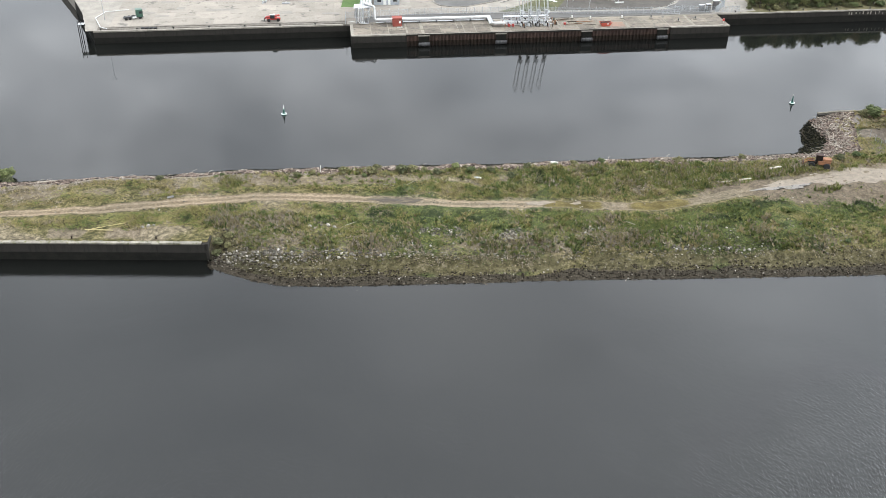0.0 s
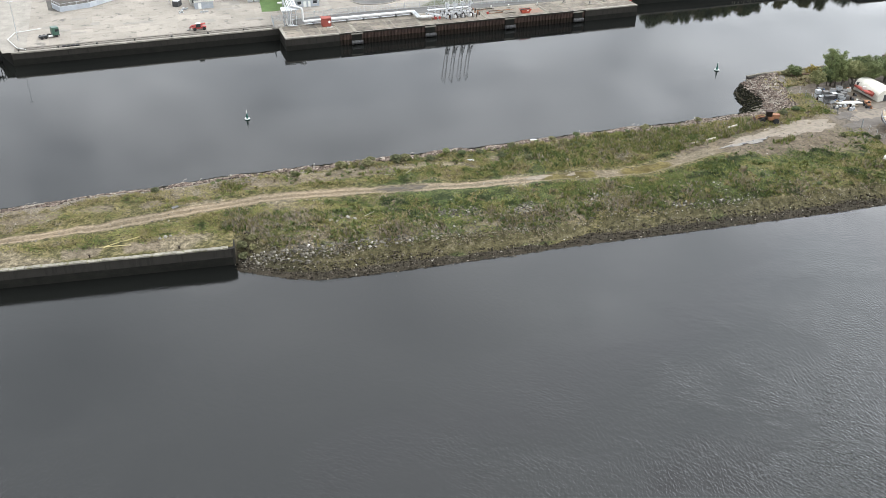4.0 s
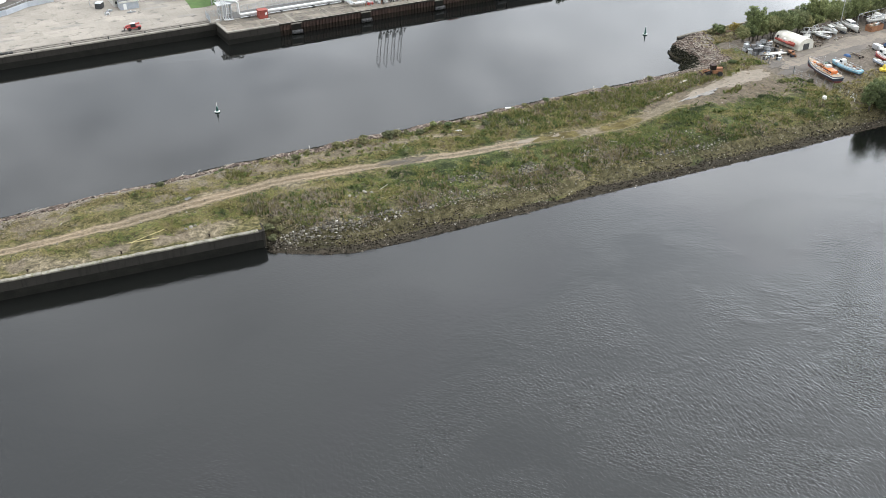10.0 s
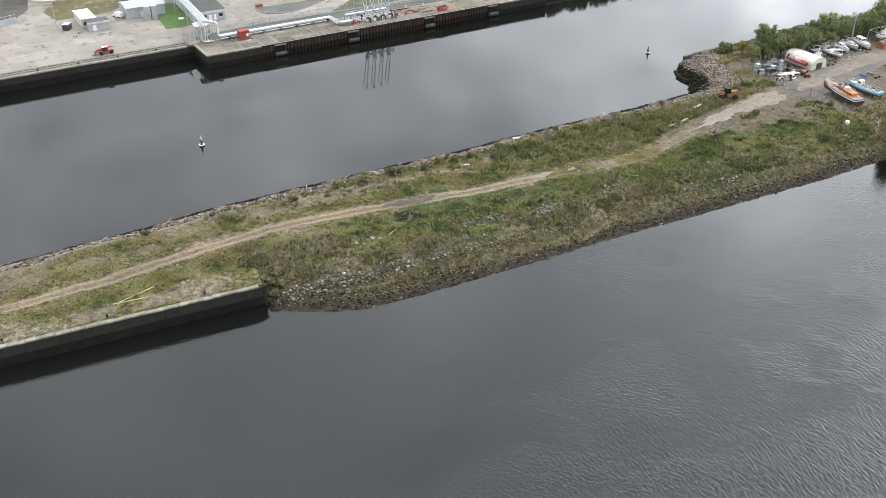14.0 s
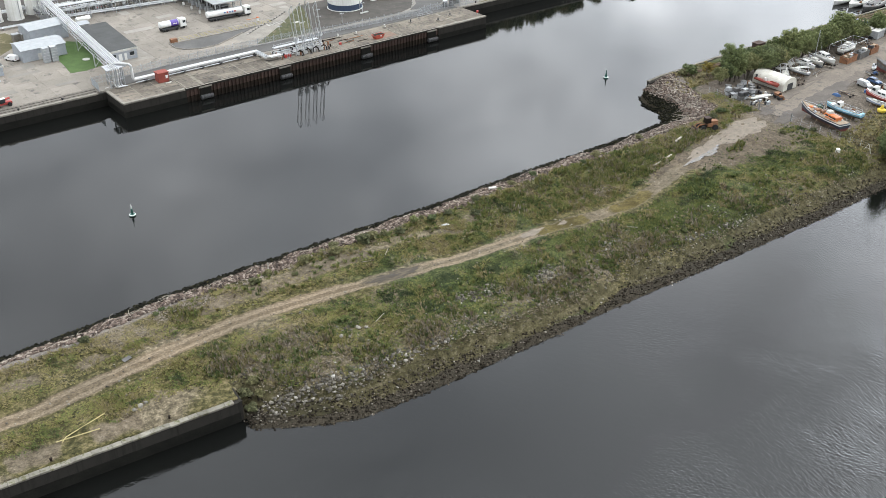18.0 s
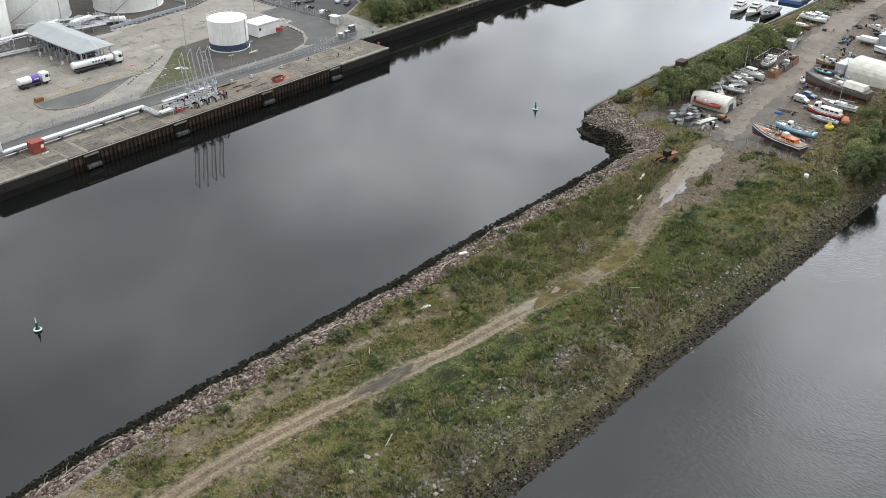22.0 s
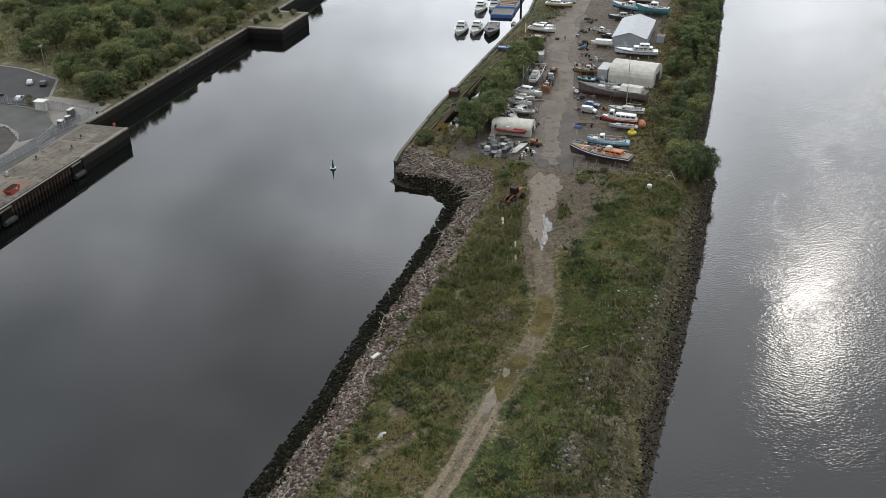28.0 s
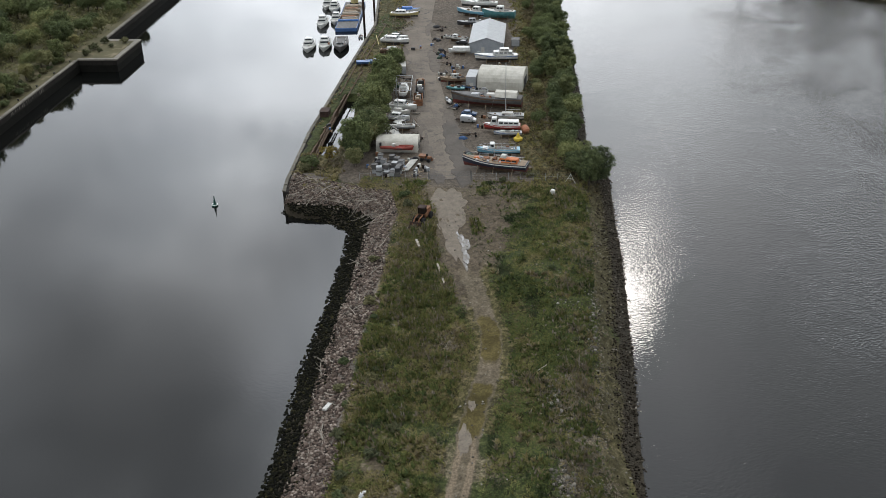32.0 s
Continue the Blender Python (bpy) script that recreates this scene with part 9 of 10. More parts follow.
def tunnel(m, w, d, h, label, name, ribs, material):
    """A barrel-roofed canvas shelter, its hoops along y."""
    t = thing(name, m, label, "shelter", "canvas shelters")
    k = 14
    arc = lambda r: [(w / 2 + r * w / 2 * math.cos(math.pi - math.pi * i / k), h * (r * math.sin(math.pi * i / k)) ** 0.5) for i in range(k + 1)]
    outer, inner = arc(1.0), arc(0.985)
    secs = []
    for q in range(ribs * 2 + 1):
        y = d * q / (ribs * 2)
        sag = 1.0 if q % 2 == 0 else 0.993
        secs.append([(w / 2 + (x - w / 2) * sag, y, z * sag) for x, z in outer] + [(w / 2 + (x - w / 2) * sag, y, z * sag) for x, z in inner[::-1]])
    part("cover", loft(secs), material, t)
    for y in (0.03, d - 0.06):
        bm = bmesh.new()
        pts = [bm.verts.new((x, y, z)) for x, z in inner]
        pt2 = [bm.verts.new((x, y + 0.04, z)) for x, z in inner]
        bm.faces.new(pts)
        bm.faces.new(pt2[::-1])
        part("end_wall", bm, material, t)
    for q in range(ribs + 1):
        part("hoop", tube([(w / 2 + (x - w / 2) * 1.004, d * q / ribs, z * 1.004) for x, z in outer], 0.03, 4), material, t)
    part("door", box(w * 0.3, w * 0.7, -0.04, 0.02, 0, h * 0.55), DARK, t)
    return t


tunnel(pose(189.6, 193.6, YZ, 0, 0, -3.5), 11.6, 13.6, 5.6, "big off-white barrel-roofed canvas boat shelter", "canvas_tunnel", 5, CANVAS)
bx = thing("steel_cabin", pose(190.6, 207.6, YZ), "grey steel cabin joined to the canvas shelter", "cabin")
part("body", box(0, 7.4, 0, 3.0, 0, 3.9, bevel=0.05), GREY, bx)
part("door", box(-0.05, 0.0, 0.8, 1.9, 0.1, 2.1), WHITE_DIRTY, bx)
tunnel(pose(139.8, 215.8, YZ, 0, 0, 5), 6.2, 10.6, 3.5, "small torn white canvas tunnel beside stacked cages", "canvas_tunnel", 6, CANVAS)
rib = thing("rigid_inflatable", heading((139.2, 225.4), (138.6, 216.6), YZ + 1.1), "red rigid inflatable boat resting on cages", "boat")
for s in (-1, 1):
    part("side_tube", tube([(-4.0, s * 0.95, 0.55), (1.6, s * 0.95, 0.6), (3.4, s * 0.5, 0.8), (4.2, 0, 0.95)], 0.34, 10), BRICKRED, rib)
part("hull", loft(hull_sections(8.0, 1.9, 0.55, 0.0, 1.0)), RED, rib)
part("console", box(-1.2, -0.4, -0.35, 0.35, 0.5, 1.4, bevel=0.06), WHITE_BOAT, rib)
part("engine", box(-4.5, -4.0, -0.3, 0.3, 0.2, 1.4, bevel=0.08), DARK, rib)
part("letter_panel", box(0.4, 1.8, -1.32, -1.27, 0.5, 0.75), DARK, rib)

# stacked cages and tanks by the gate
crng = random.Random(17)
for i in range(6):
    for j in range(5):
        x, y = 124.6 + i * 1.5 + crng.uniform(-0.15, 0.15), 217.8 + j * 1.5 + crng.uniform(-0.15, 0.15)
        if (i > 3 and j < 1) or crng.random() < 0.25:
            continue
        for lvl in range(2 if crng.random() < 0.55 else 1):
            cg = thing("stacked_bin", pose(x, y, YZ + lvl * 1.18, 0, 0, crng.uniform(-9, 9)) @ Matrix.Diagonal((1.08, 1.12, 1.0, 1)), "dark grey bulk bin with a paler lid in a stack", "bin", "stacked bins by the gate")
            mat = crng.choice((HULL_GREY, DARK, HULL_GREY, GREY))
            part("tub", loft([[(-0.58, -0.5, 0.12), (0.58, -0.5, 0.12), (0.58, 0.5, 0.12), (-0.58, 0.5, 0.12)], [(-0.64, -0.56, 1.05), (0.64, -0.56, 1.05), (0.64, 0.56, 1.05), (-0.64, 0.56, 1.05)]]), mat, cg)
            part("lid", box(-0.68, 0.68, -0.6, 0.6, 1.05, 1.16, bevel=0.03), crng.choice((HULL_GREY, HULL_GREY, GREY, DARK)), cg)
            for s in (-0.4, 0.4):
                part("skid", box(s - 0.1, s + 0.1, -0.5, 0.5, 0, 0.12), DARK, cg)
for k in range(4):
    solo("plastic_pipe", tube([(127.0 + 0.2 * k, 217.4 - 0.45 * k, YZ + 0.35), (134.0 + 0.2 * k, 216.4 - 0.45 * k, YZ + 0.35)], 0.2, 10), WHITE_DIRTY, "long pale plastic pipe lying by the bins", "pipe", "pipes by the gate")
for x in (128.5, 132.8):
    solo("timber_bearer", box(x, x + 0.25, 215.0, 217.8, YZ - 0.05, YZ + 0.15), WOOD_DARK, "timber bearer under the pipes", "timber", "bearers by the gate")
dig = thing("dumper", pose(134.6, 212.8, YZ, 0, 0, 75), "small orange site dumper parked by the gate", "dumper")
part("chassis", box(-1.4, 1.2, -0.5, 0.5, 0.4, 0.85, bevel=0.06), DARK, dig)
part("skip_bucket", loft([[(0.1, -0.6, 0.85), (1.2, -0.6, 0.85), (1.2, 0.6, 0.85), (0.1, 0.6, 0.85)], [(-0.2, -0.8, 1.6), (1.8, -0.8, 1.5), (1.8, 0.8, 1.5), (-0.2, 0.8, 1.6)]]), ORANGE_RUST, dig)
part("engine", box(-1.4, -0.4, -0.45, 0.45, 0.85, 1.35, bevel=0.06), ORANGE_RUST, dig)
part("seat", box(-0.5, -0.2, -0.25, 0.25, 1.35, 1.9), BLACK, dig)
for x in (-1.0, 0.9):
    for s in (-1, 1):
        wheel(dig, x, s * 0.72, 0.45, 0.35)
junk_rng = random.Random(23)
for k in range(60):
    if k < 26:
        x, y = junk_rng.uniform(124, 138), junk_rng.uniform(211.5, 226)
    elif k < 40:
        x, y = junk_rng.uniform(196, 216), junk_rng.uniform(214, 222)
    else:
        x, y = junk_rng.uniform(140, 250), junk_rng.uniform(226, 240) if k % 2 else junk_rng.uniform(196, 203)
        if 150 < x < 200:
            y += 4
    s = junk_rng.uniform(0.3, 0.7)
    j = thing("scrap_heap", pose(x, y, YZ, 0, 0, junk_rng.uniform(0, 180)), "small heap of planks, drums and boat scrap", "scrap", "scrap heaps in the yard")
    part("plank", box(-1.4 * s * 2, 1.4 * s * 2, -0.12, 0.12, 0, 0.12), WOOD, j)
    part("drum", lathe([(0.28, 0), (0.3, 0.4), (0.28, 0.85)], 10), junk_rng.choice((BLUE, RUST_DARK, WHITE_DIRTY, DARK)), j, at=pose(0.5, 0.5, 0.0))
    part("crate", box(-0.9 * s, 0.2, 0.2, 0.2 + s, 0, s * 1.3, bevel=0.03), junk_rng.choice((WHITE_DIRTY, GREY, WOOD, ORANGE_RUST, DARK)), j)

# trailers, tarpaulins and offcuts left along both edges of the road
TARP = [paint("blue_tarpaulin", (0.05, 0.11, 0.24), (0.035, 0.075, 0.16), 0.6, bump=0.4), paint("black_tarpaulin", (0.03, 0.03, 0.032), (0.018, 0.018, 0.019), 0.6, bump=0.4), paint("green_tarpaulin", (0.04, 0.075, 0.05), (0.025, 0.05, 0.034), 0.6, bump=0.4)]
edge_rng = random.Random(83)
TX, TY = [p[0] for p in TRACK], [p[1] for p in TRACK]
for k in range(84):
    x = edge_rng.uniform(134, 262)
    y = float(np.interp(x, TX, TY)) + edge_rng.choice((-1, 1)) * edge_rng.uniform(5.6, 9.0)
    a = edge_rng.uniform(0, 180)
    if k % 3 == 0:
        t = thing("boat_trailer", pose(x, y, YZ, 0, 0, a), "rusty empty boat trailer parked at the road edge", "trailer", "boat trailers")
        part("drawbar", tube([(2.2, 0, 0.5), (0.4, 0, 0.5)], 0.06, 5), RUST, t)
        for s_ in (-0.75, 0.75):
            part("rail", tube([(0.8, s_ * 0.5, 0.5), (-2.0, s_, 0.5)], 0.06, 5), RUST, t)
            part("wheel", lathe([(0.12, -0.1), (0.3, -0.1), (0.32, 0), (0.3, 0.1), (0.12, 0.1)], 12), BLACK, t, at=pose(-1.0, s_ * 1.2, 0.32, 90, 0, 0))
        part("axle", tube([(-1.0, -0.9, 0.33), (-1.0, 0.9, 0.33)], 0.05, 5), RUST_DARK, t)
    elif k % 3 == 1:
        q = edge_rng.uniform(0.7, 1.5)
        t = thing("covered_heap", pose(x, y, YZ - 0.03, 0, 0, a), "low heap of gear under a creased tarpaulin", "heap", "tarpaulin heaps")
        part("tarpaulin", loft([[(r * q * (1 + 0.25 * math.sin(3 * i + k)) * math.cos(i * 0.6283), r * 0.7 * q * (1 + 0.2 * math.cos(2 * i + k)) * math.sin(i * 0.6283), z) for i in range(10)] for r, z in ((1.0, 0), (0.85, 0.4), (0.55, 0.7), (0.2, 0.8))]), TARP[(1, 2, 1, 1, 0, 2)[k // 3 % 6]], t)
        part("weight", box(-0.2, 0.2, -0.55 * q, -0.35 * q, 0.0, 0.62), WOOD_DARK, t)
    else:
        t = thing("timber_stack", pose(x, y, YZ, 0, 0, a), "untidy stack of boat props and planks", "timber", "timber stacks")
        for j in range(6):
            l_, o = edge_rng.uniform(0.9, 2.0), edge_rng.uniform(-0.5, 0.5)
            part("plank", box(-l_, l_, o - 0.11, o + 0.11, 0.1 * j, 0.1 * j + 0.095), edge_rng.choice((WOOD_DARK, WOOD, DRIFT, HULL_GREY)), t, at=pose(0, 0, 0, 0, 0, edge_rng.uniform(-14, 14)))

# navigation buoys left on the hard
FADED_ORANGE = paint("sun_faded_orange", (0.42, 0.175, 0.095), (0.30, 0.125, 0.07), 0.6)
yb = thing("stored_buoy", pose(150.7, 191.4, YZ), "yellow conical buoy stored on the hard", "buoy", "stored buoys")
part("float", lathe([(0.9, 0), (1.15, 0.3), (1.15, 0.8), (0.8, 1.0)], 18), YELLOW, yb)
part("cone", lathe([(0.6, 1.0), (0.3, 1.9), (0.1, 2.2)], 14), YELLOW, yb)
ob_ = thing("stored_buoy", pose(156.4, 189.9, YZ, 0, 62, 30), "faded orange mooring buoy lying on its side", "buoy", "stored buoys")
part("float", lathe([(0.5, -1.2), (1.0, -0.8), (1.1, 0), (0.9, 0.9), (0.3, 1.3)], 18), FADED_ORANGE, ob_, at=pose(0, 0, 0.4))
ob_.matrix_basis = pose(156.4, 189.9, YZ + 0.75, 0, 62, 30)

# gate and fences
DULL_STEEL = paint("dull_galvanised", (0.17, 0.172, 0.17), (0.10, 0.102, 0.10), 0.7)
gate = thing("gate", heading((123.5, 210.2), (124.6, 200.1), 4.2), "double-leaf steel mesh gate, closed across the track", "gate", kind="structure")
for x in (-5.0, 5.0):
    part("gate_post", tube([(x, 0, 0), (x, 0, 2.4)], 0.1, 8), DULL_STEEL, gate)
for x0, x1 in ((-4.85, -0.05), (0.05, 4.85)):
    part("gate_frame", tube([(x0, 0, 0.15), (x1, 0, 0.15), (x1, 0, 2.0), (x0, 0, 2.0), (x0, 0, 0.15)], 0.035, 5), DULL_STEEL, gate)
    for k in range(24):
        x = x0 + (x1 - x0) * (k + 0.5) / 24
        part("wire", tube([(x, 0, 0.15), (x, 0, 2.0)], 0.007, 3), DULL_STEEL, gate)
    part("midrail", tube([(x0, 0, 1.1), (x1, 0, 1.1)], 0.025, 4), DULL_STEEL, gate)
for a, b, lab in (((123.5, 210.3), (121.4, 226.5), "sagging wire fence on grey posts by the bins"), ((124.6, 200.0), (126.6, 177.0), "sagging wire fence on grey posts by the lifeboat")):
    f = thing("wire_fence", heading(a, b, 4.15), lab, "fence", "wire fences")
    d = math.hypot(b[0] - a[0], b[1] - a[1])
    n = int(d / 2.6)
    for k in range(n + 1):
        part("post", tube([(-d / 2 + k * d / n, 0, 0), (-d / 2 + k * d / n, 0.05, 2.0)], 0.045, 5), GREY, f)
    for z in (0.5, 1.1, 1.7):
        part("wire", tube([(-d / 2, 0, z), (d / 2, 0, z)], 0.012, 3), GREY, f)
fr = thing("broken_gate", pose(125.2, 176.9, 4.3, 0, 0, 80), "broken white timber gate frame leaning in the grass", "gate")
part("bar", tube([(-1.2, 0, 0), (0, 0, 2.2)], 0.06, 5), WHITE_DIRTY, fr)
part("bar", tube([(1.2, 0, 0), (0, 0, 2.2)], 0.06, 5), WHITE_DIRTY, fr)
part("bar", tube([(-0.7, 0, 1.0), (0.7, 0, 1.0)], 0.06, 5), WHITE_DIRTY, fr)

# ---- on the peninsula ----
ld = thing("wheel_loader", pose(100.6, 207.6, float(ground_z(100.6, 207.6)) - 0.02, 0, 0, 165) @ Matrix.Diagonal((1.12, 1.12, 1.12, 1)), "derelict rusty orange wheel loader beside the track", "wheel loader")
part("rear_body", box(-2.6, 0.0, -0.75, 0.75, 0.8, 1.7, bevel=0.1), ORANGE_RUST, ld)
part("engine_cover", box(-2.7, -0.9, -0.65, 0.65, 1.7, 2.2, bevel=0.1), ORANGE_RUST, ld)
part("cab_frame", box(-0.8, 0.5, -0.65, 0.65, 1.7, 2.9, bevel=0.05), RUST_DARK, ld)
part("cab_roof", box(-0.9, 0.6, -0.75, 0.75, 2.9, 3.05, bevel=0.04), RUST, ld)
part("front_frame", box(0.1, 1.8, -0.6, 0.6, 0.8, 1.4, bevel=0.08), RUST_DARK, ld)
for s in (-0.5, 0.5):
    part("lift_arm", tube([(0.8, s, 1.7), (2.2, s, 1.5), (3.2, s, 0.6)], 0.13, 5), ORANGE_RUST, ld)
part("bucket", loft([[(3.0, y, 0.1), (4.1, y, 0.1), (3.9, y, 0.25), (3.2, y, 0.4), (3.1, y, 1.1), (2.95, y, 1.1)] for y in (-1.15, 1.15)]), RUST, ld)
for x in (-1.9, 1.3):
    for s in (-1, 1):
        wheel(ld, x, s * 0.95, 0.68, 0.5)


def lie(name, a, b, w, h, mat, label, category, group=""):
    za, zb = float(ground_z(*a)), float(ground_z(*b))
    d = math.hypot(b[0] - a[0], b[1] - a[1])
    tilt = math.degrees(math.atan2(zb - za, d))
    solo(name, box(-d / 2, d / 2, -w / 2, w / 2, 0, h, bevel=min(w, h) * 0.12), mat, label, category, group, m=pose((a[0] + b[0]) / 2, (a[1] + b[1]) / 2, (za + zb) / 2 + 0.12, 0, 0, math.degrees(math.atan2(b[1] - a[1], b[0] - a[0]))) @ pose(0, 0, 0, 0, -tilt, 0))


lie("timber_plank", (91.6, 207.2), (88.4, 206.0), 0.5, 0.3, DRIFT, "pale timber baulk lying in the grass", "timber", "timber by the track")
lie("timber_plank", (82.5, 201.3), (74.4, 198.6), 0.35, 0.25, DRIFT, "long bleached plank beside the track", "timber", "timber by the track")
lie("foam_block", (34.9, 211.4), (36.6, 210.9), 0.7, 0.4, WHITE_DIRTY, "white foam block stranded on the bank stones", "block")
lie("steel_grating", (-56.0, 189.6), (-54.6, 190.1), 1.0, 0.08, HULL_GREY, "grey steel grating lying in the grass", "grating")
wz = float(ground_z(118.7, 180.6))
solo("white_drum", lathe([(0.5, 0), (0.55, 0.15), (0.55, 0.95), (0.45, 1.1), (0.1, 1.12)], 16), WHITE_BOAT, "white plastic drum standing on the bank", "drum", m=pose(118.7, 180.6, wz - 0.05))
hr = random.Random(3)
for k in range(7):
    x, y = 16.1 + hr.uniform(-1.4, 1.4), 200.9 + hr.uniform(-0.5, 0.5)
    s = hr.uniform(0.2, 0.42)
    solo("rubbish_bag", loft([[((0.8 + 0.4 * hr.random()) * q * s * math.cos(0.9 * i), (0.8 + 0.4 * hr.random()) * q * s * math.sin(0.9 * i), z * s) for i in range(7)] for q, z in ((0.7, 0), (1.0, 0.3), (0.75, 0.6), (0.2, 0.75))]), WHITE if k % 3 else GREY, "white rubbish bag dumped in the grass", "rubbish bag", "rubbish bags", m=pose(x, y, float(ground_z(x, y)) - 0.05, hr.uniform(-15, 15), 0, 0))
yf = thing("yellow_barrier", pose(0, 0, 0), "yellow steel barrier frame lying broken in the grass", "barrier")
for a, b in (((-68.9, 175.6), (-62.4, 177.6)), ((-70.4, 175.2), (-64.0, 174.3)), ((-68.9, 175.6), (-69.6, 174.6))):
    part("bar", tube([(*a, float(ground_z(*a)) + 0.2), (*b, float(ground_z(*b)) + 0.24)], 0.08, 6), FADED_YELLOW, yf)
for k, (a, b) in enumerate((((-1.0, 196.5), (0.6, 198.2)), ((20.5, 169.6), (21.3, 166.8)), ((-6.5, 196.3), (-4.0, 195.2)), ((25, 171), (24, 169)), ((-14, 176.8), (-11.6, 178)), ((48, 179), (50, 177.6)), ((60, 208.5), (62.5, 209.4)), ((99.6, 204.2), (97.4, 203.2)))):
    lie("broken_branch", a, b, 0.10, 0.09, DRIFT, "bleached broken branch lying in the grass", "branch", "branches in the grass")
sp = thing("marker_post", pose(-22.5, 206.0, float(ground_z(-22.5, 206.0)) - 0.1), "thin white marker post among bank stones", "post")
part("pole", tube([(0, 0, 0), (0.1, 0, 1.9)], 0.08, 6), WHITE_DIRTY, sp)

rb = thing("rusty_box", pose(164.2, 246.7, 4.25, 0, 0, 4), "rust-brown steel bollard house on the old quay", "box")
part("body", box(-1.7, 1.7, -1.2, 1.2, 0, 1.5, bevel=0.06), RUST, rb)
part("lid", box(-1.85, 1.85, -1.35, 1.35, 1.5, 1.65), RUST, rb)
lie("timber_pole", (246, 250.5), (234.5, 247.0), 0.3, 0.3, FADED_YELLOW, "long yellow timber pole lying on the quay", "timber")

# moored craft
for k, (x, y, r, L, top, lab, cab) in enumerate(((243.6, 275.0, 190, 13.0, WHITE_BOAT, "white motor yacht moored alongside another", 1), (245.6, 269.6, 190, 13.0, WHITE_BOAT, "white motor yacht moored alongside another", 1), (246.6, 263.9, 192, 15.5, HULL_GREY, "dark steel workboat moored at the quay", 0), (275.4, 278.8, 188, 12.5, WHITE_BOAT, "white motor yacht moored off the barge", 1), (281.0, 274.8, 188, 12.0, WHITE_BOAT, "white motor yacht moored off the barge", 1), (304.0, 284.6, 188, 12.0, WHITE_BOAT, "white motor yacht moored at the pontoon end", 1), (299.5, 280.4, 188, 12.0, WHITE_BOAT, "white motor yacht moored at the pontoon end", 1), (259.5, 259.8, 186, 4.5, BLUE, "small blue tender moored at the quay", 0))):
    boat(pose(x, y, -0.45, 0, 0, r), L, L * 0.36, L * 0.13, top, DARK if top is not WHITE_BOAT else WHITE_DIRTY, WHITE_DIRTY if cab else HULL_GREY, lab, [(-0.3, 0.12, 0.72, 0, 1.3, WHITE_BOAT), (-0.2, 0.02, 0.6, 1.3, 0.9, WHITE_BOAT)] if cab else [(0.1, 0.25, 0.4, 0, 0.8, HULL_GREY)] if L > 6 else (), "moored_boat", "moored boats", lift=0.0, props=False, rails=bool(cab), clutter=0 if cab else 4, seed=k)
barge = thing("work_barge", pose(287.5, 270.4, 0, 0, 0, 9), "blue flat work barge loaded with timber at the quay", "barge")
part("hull", box(-21, 21, -4.2, 4.2, -0.8, 1.3, bevel=0.2), BLUE, barge)
part("deck", box(-20.7, 20.7, -3.9, 3.9, 1.3, 1.36), HULL_GREY, barge)
part("bulwark", box(-11.0, -10.6, -4.0, 4.0, 1.36, 2.0), BRIGHTBLUE, barge)
for k in range(14):
    part("timber_baulk", box(-9.6 + k * 1.7, -8.4 + k * 1.7 + 0.3 * (k % 2), -3.4 + 0.5 * (k % 4), 2.4 + 0.4 * (k % 3), 1.36, 1.8 + 0.25 * (k % 3)), (WOOD, DRIFT, ORANGE_RUST, WOOD)[k % 4], barge)
for x, y in ((3.2, -5.2), (22, -5.0)):
    solo("mooring_post", tube([(277.5 + x, 268.6 + y, -3), (277.5 + x, 268.6 + y, 10.5)], 0.45, 10), RUST, "tall rusty steel mooring post", "mooring post", "mooring posts")
cb = thing("crawler_crane", pose(303.5, 272.8, 1.36, 0, 0, 40), "yellow and grey crane standing on the barge", "crane")
part("house", box(-1.4, 1.4, -1.1, 1.1, 0.7, 2.4, bevel=0.1), FADED_YELLOW, cb)
part("track", box(-1.6, 1.6, -1.3, -0.7, 0, 0.7, bevel=0.15), BLACK, cb)
part("track", box(-1.6, 1.6, 0.7, 1.3, 0, 0.7, bevel=0.15), BLACK, cb)
part("jib", tube([(1.2, 0, 2.0), (8, 0, 7.5)], 0.22, 4), FADED_YELLOW, cb)


# ---- trees and bushes ----
def leaf_mat(name, lo, hi):
    m = island_mat(name, [(0.0, lo), (0.5, tuple((a + b) / 2 for a, b in zip(lo, hi))), (0.85, hi), (1.0, tuple(v * 1.3 for v in hi))], 0.8, 0.8)
    n, l = m.node_tree.nodes, m.node_tree.links
    b = n["Principled BSDF"]
    col = b.inputs["Base Color"].links[0].from_socket
    tone = ramp(n, l, n.new("ShaderNodeObjectInfo").outputs["Random"], [(0.0, (0.66, 0.72, 0.74)), (0.35, (0.88, 0.92, 0.92)), (0.7, (1.05, 1.03, 1.02)), (1.0, (1.38, 1.28, 1.22))])
    l.new(mixc(n, l, 1.0, col, tone, "MULTIPLY"), b.inputs["Base Color"])
    return see_through(m)


LEAF_DARK = leaf_mat("dark_leaves", (0.058, 0.074, 0.034), (0.142, 0.164, 0.07))
LEAF_MID = leaf_mat("green_leaves", (0.076, 0.094, 0.04), (0.182, 0.204, 0.084))
LEAF_BANK = leaf_mat("bank_bush_leaves", (0.060, 0.066, 0.034), (0.158, 0.155, 0.080))
LEAF_OLIVE = leaf_mat("olive_leaves", (0.104, 0.112, 0.05), (0.245, 0.238, 0.11))
LEAF_GOLD = leaf_mat("golden_leaves", (0.10, 0.075, 0.02), (0.26, 0.20, 0.05))


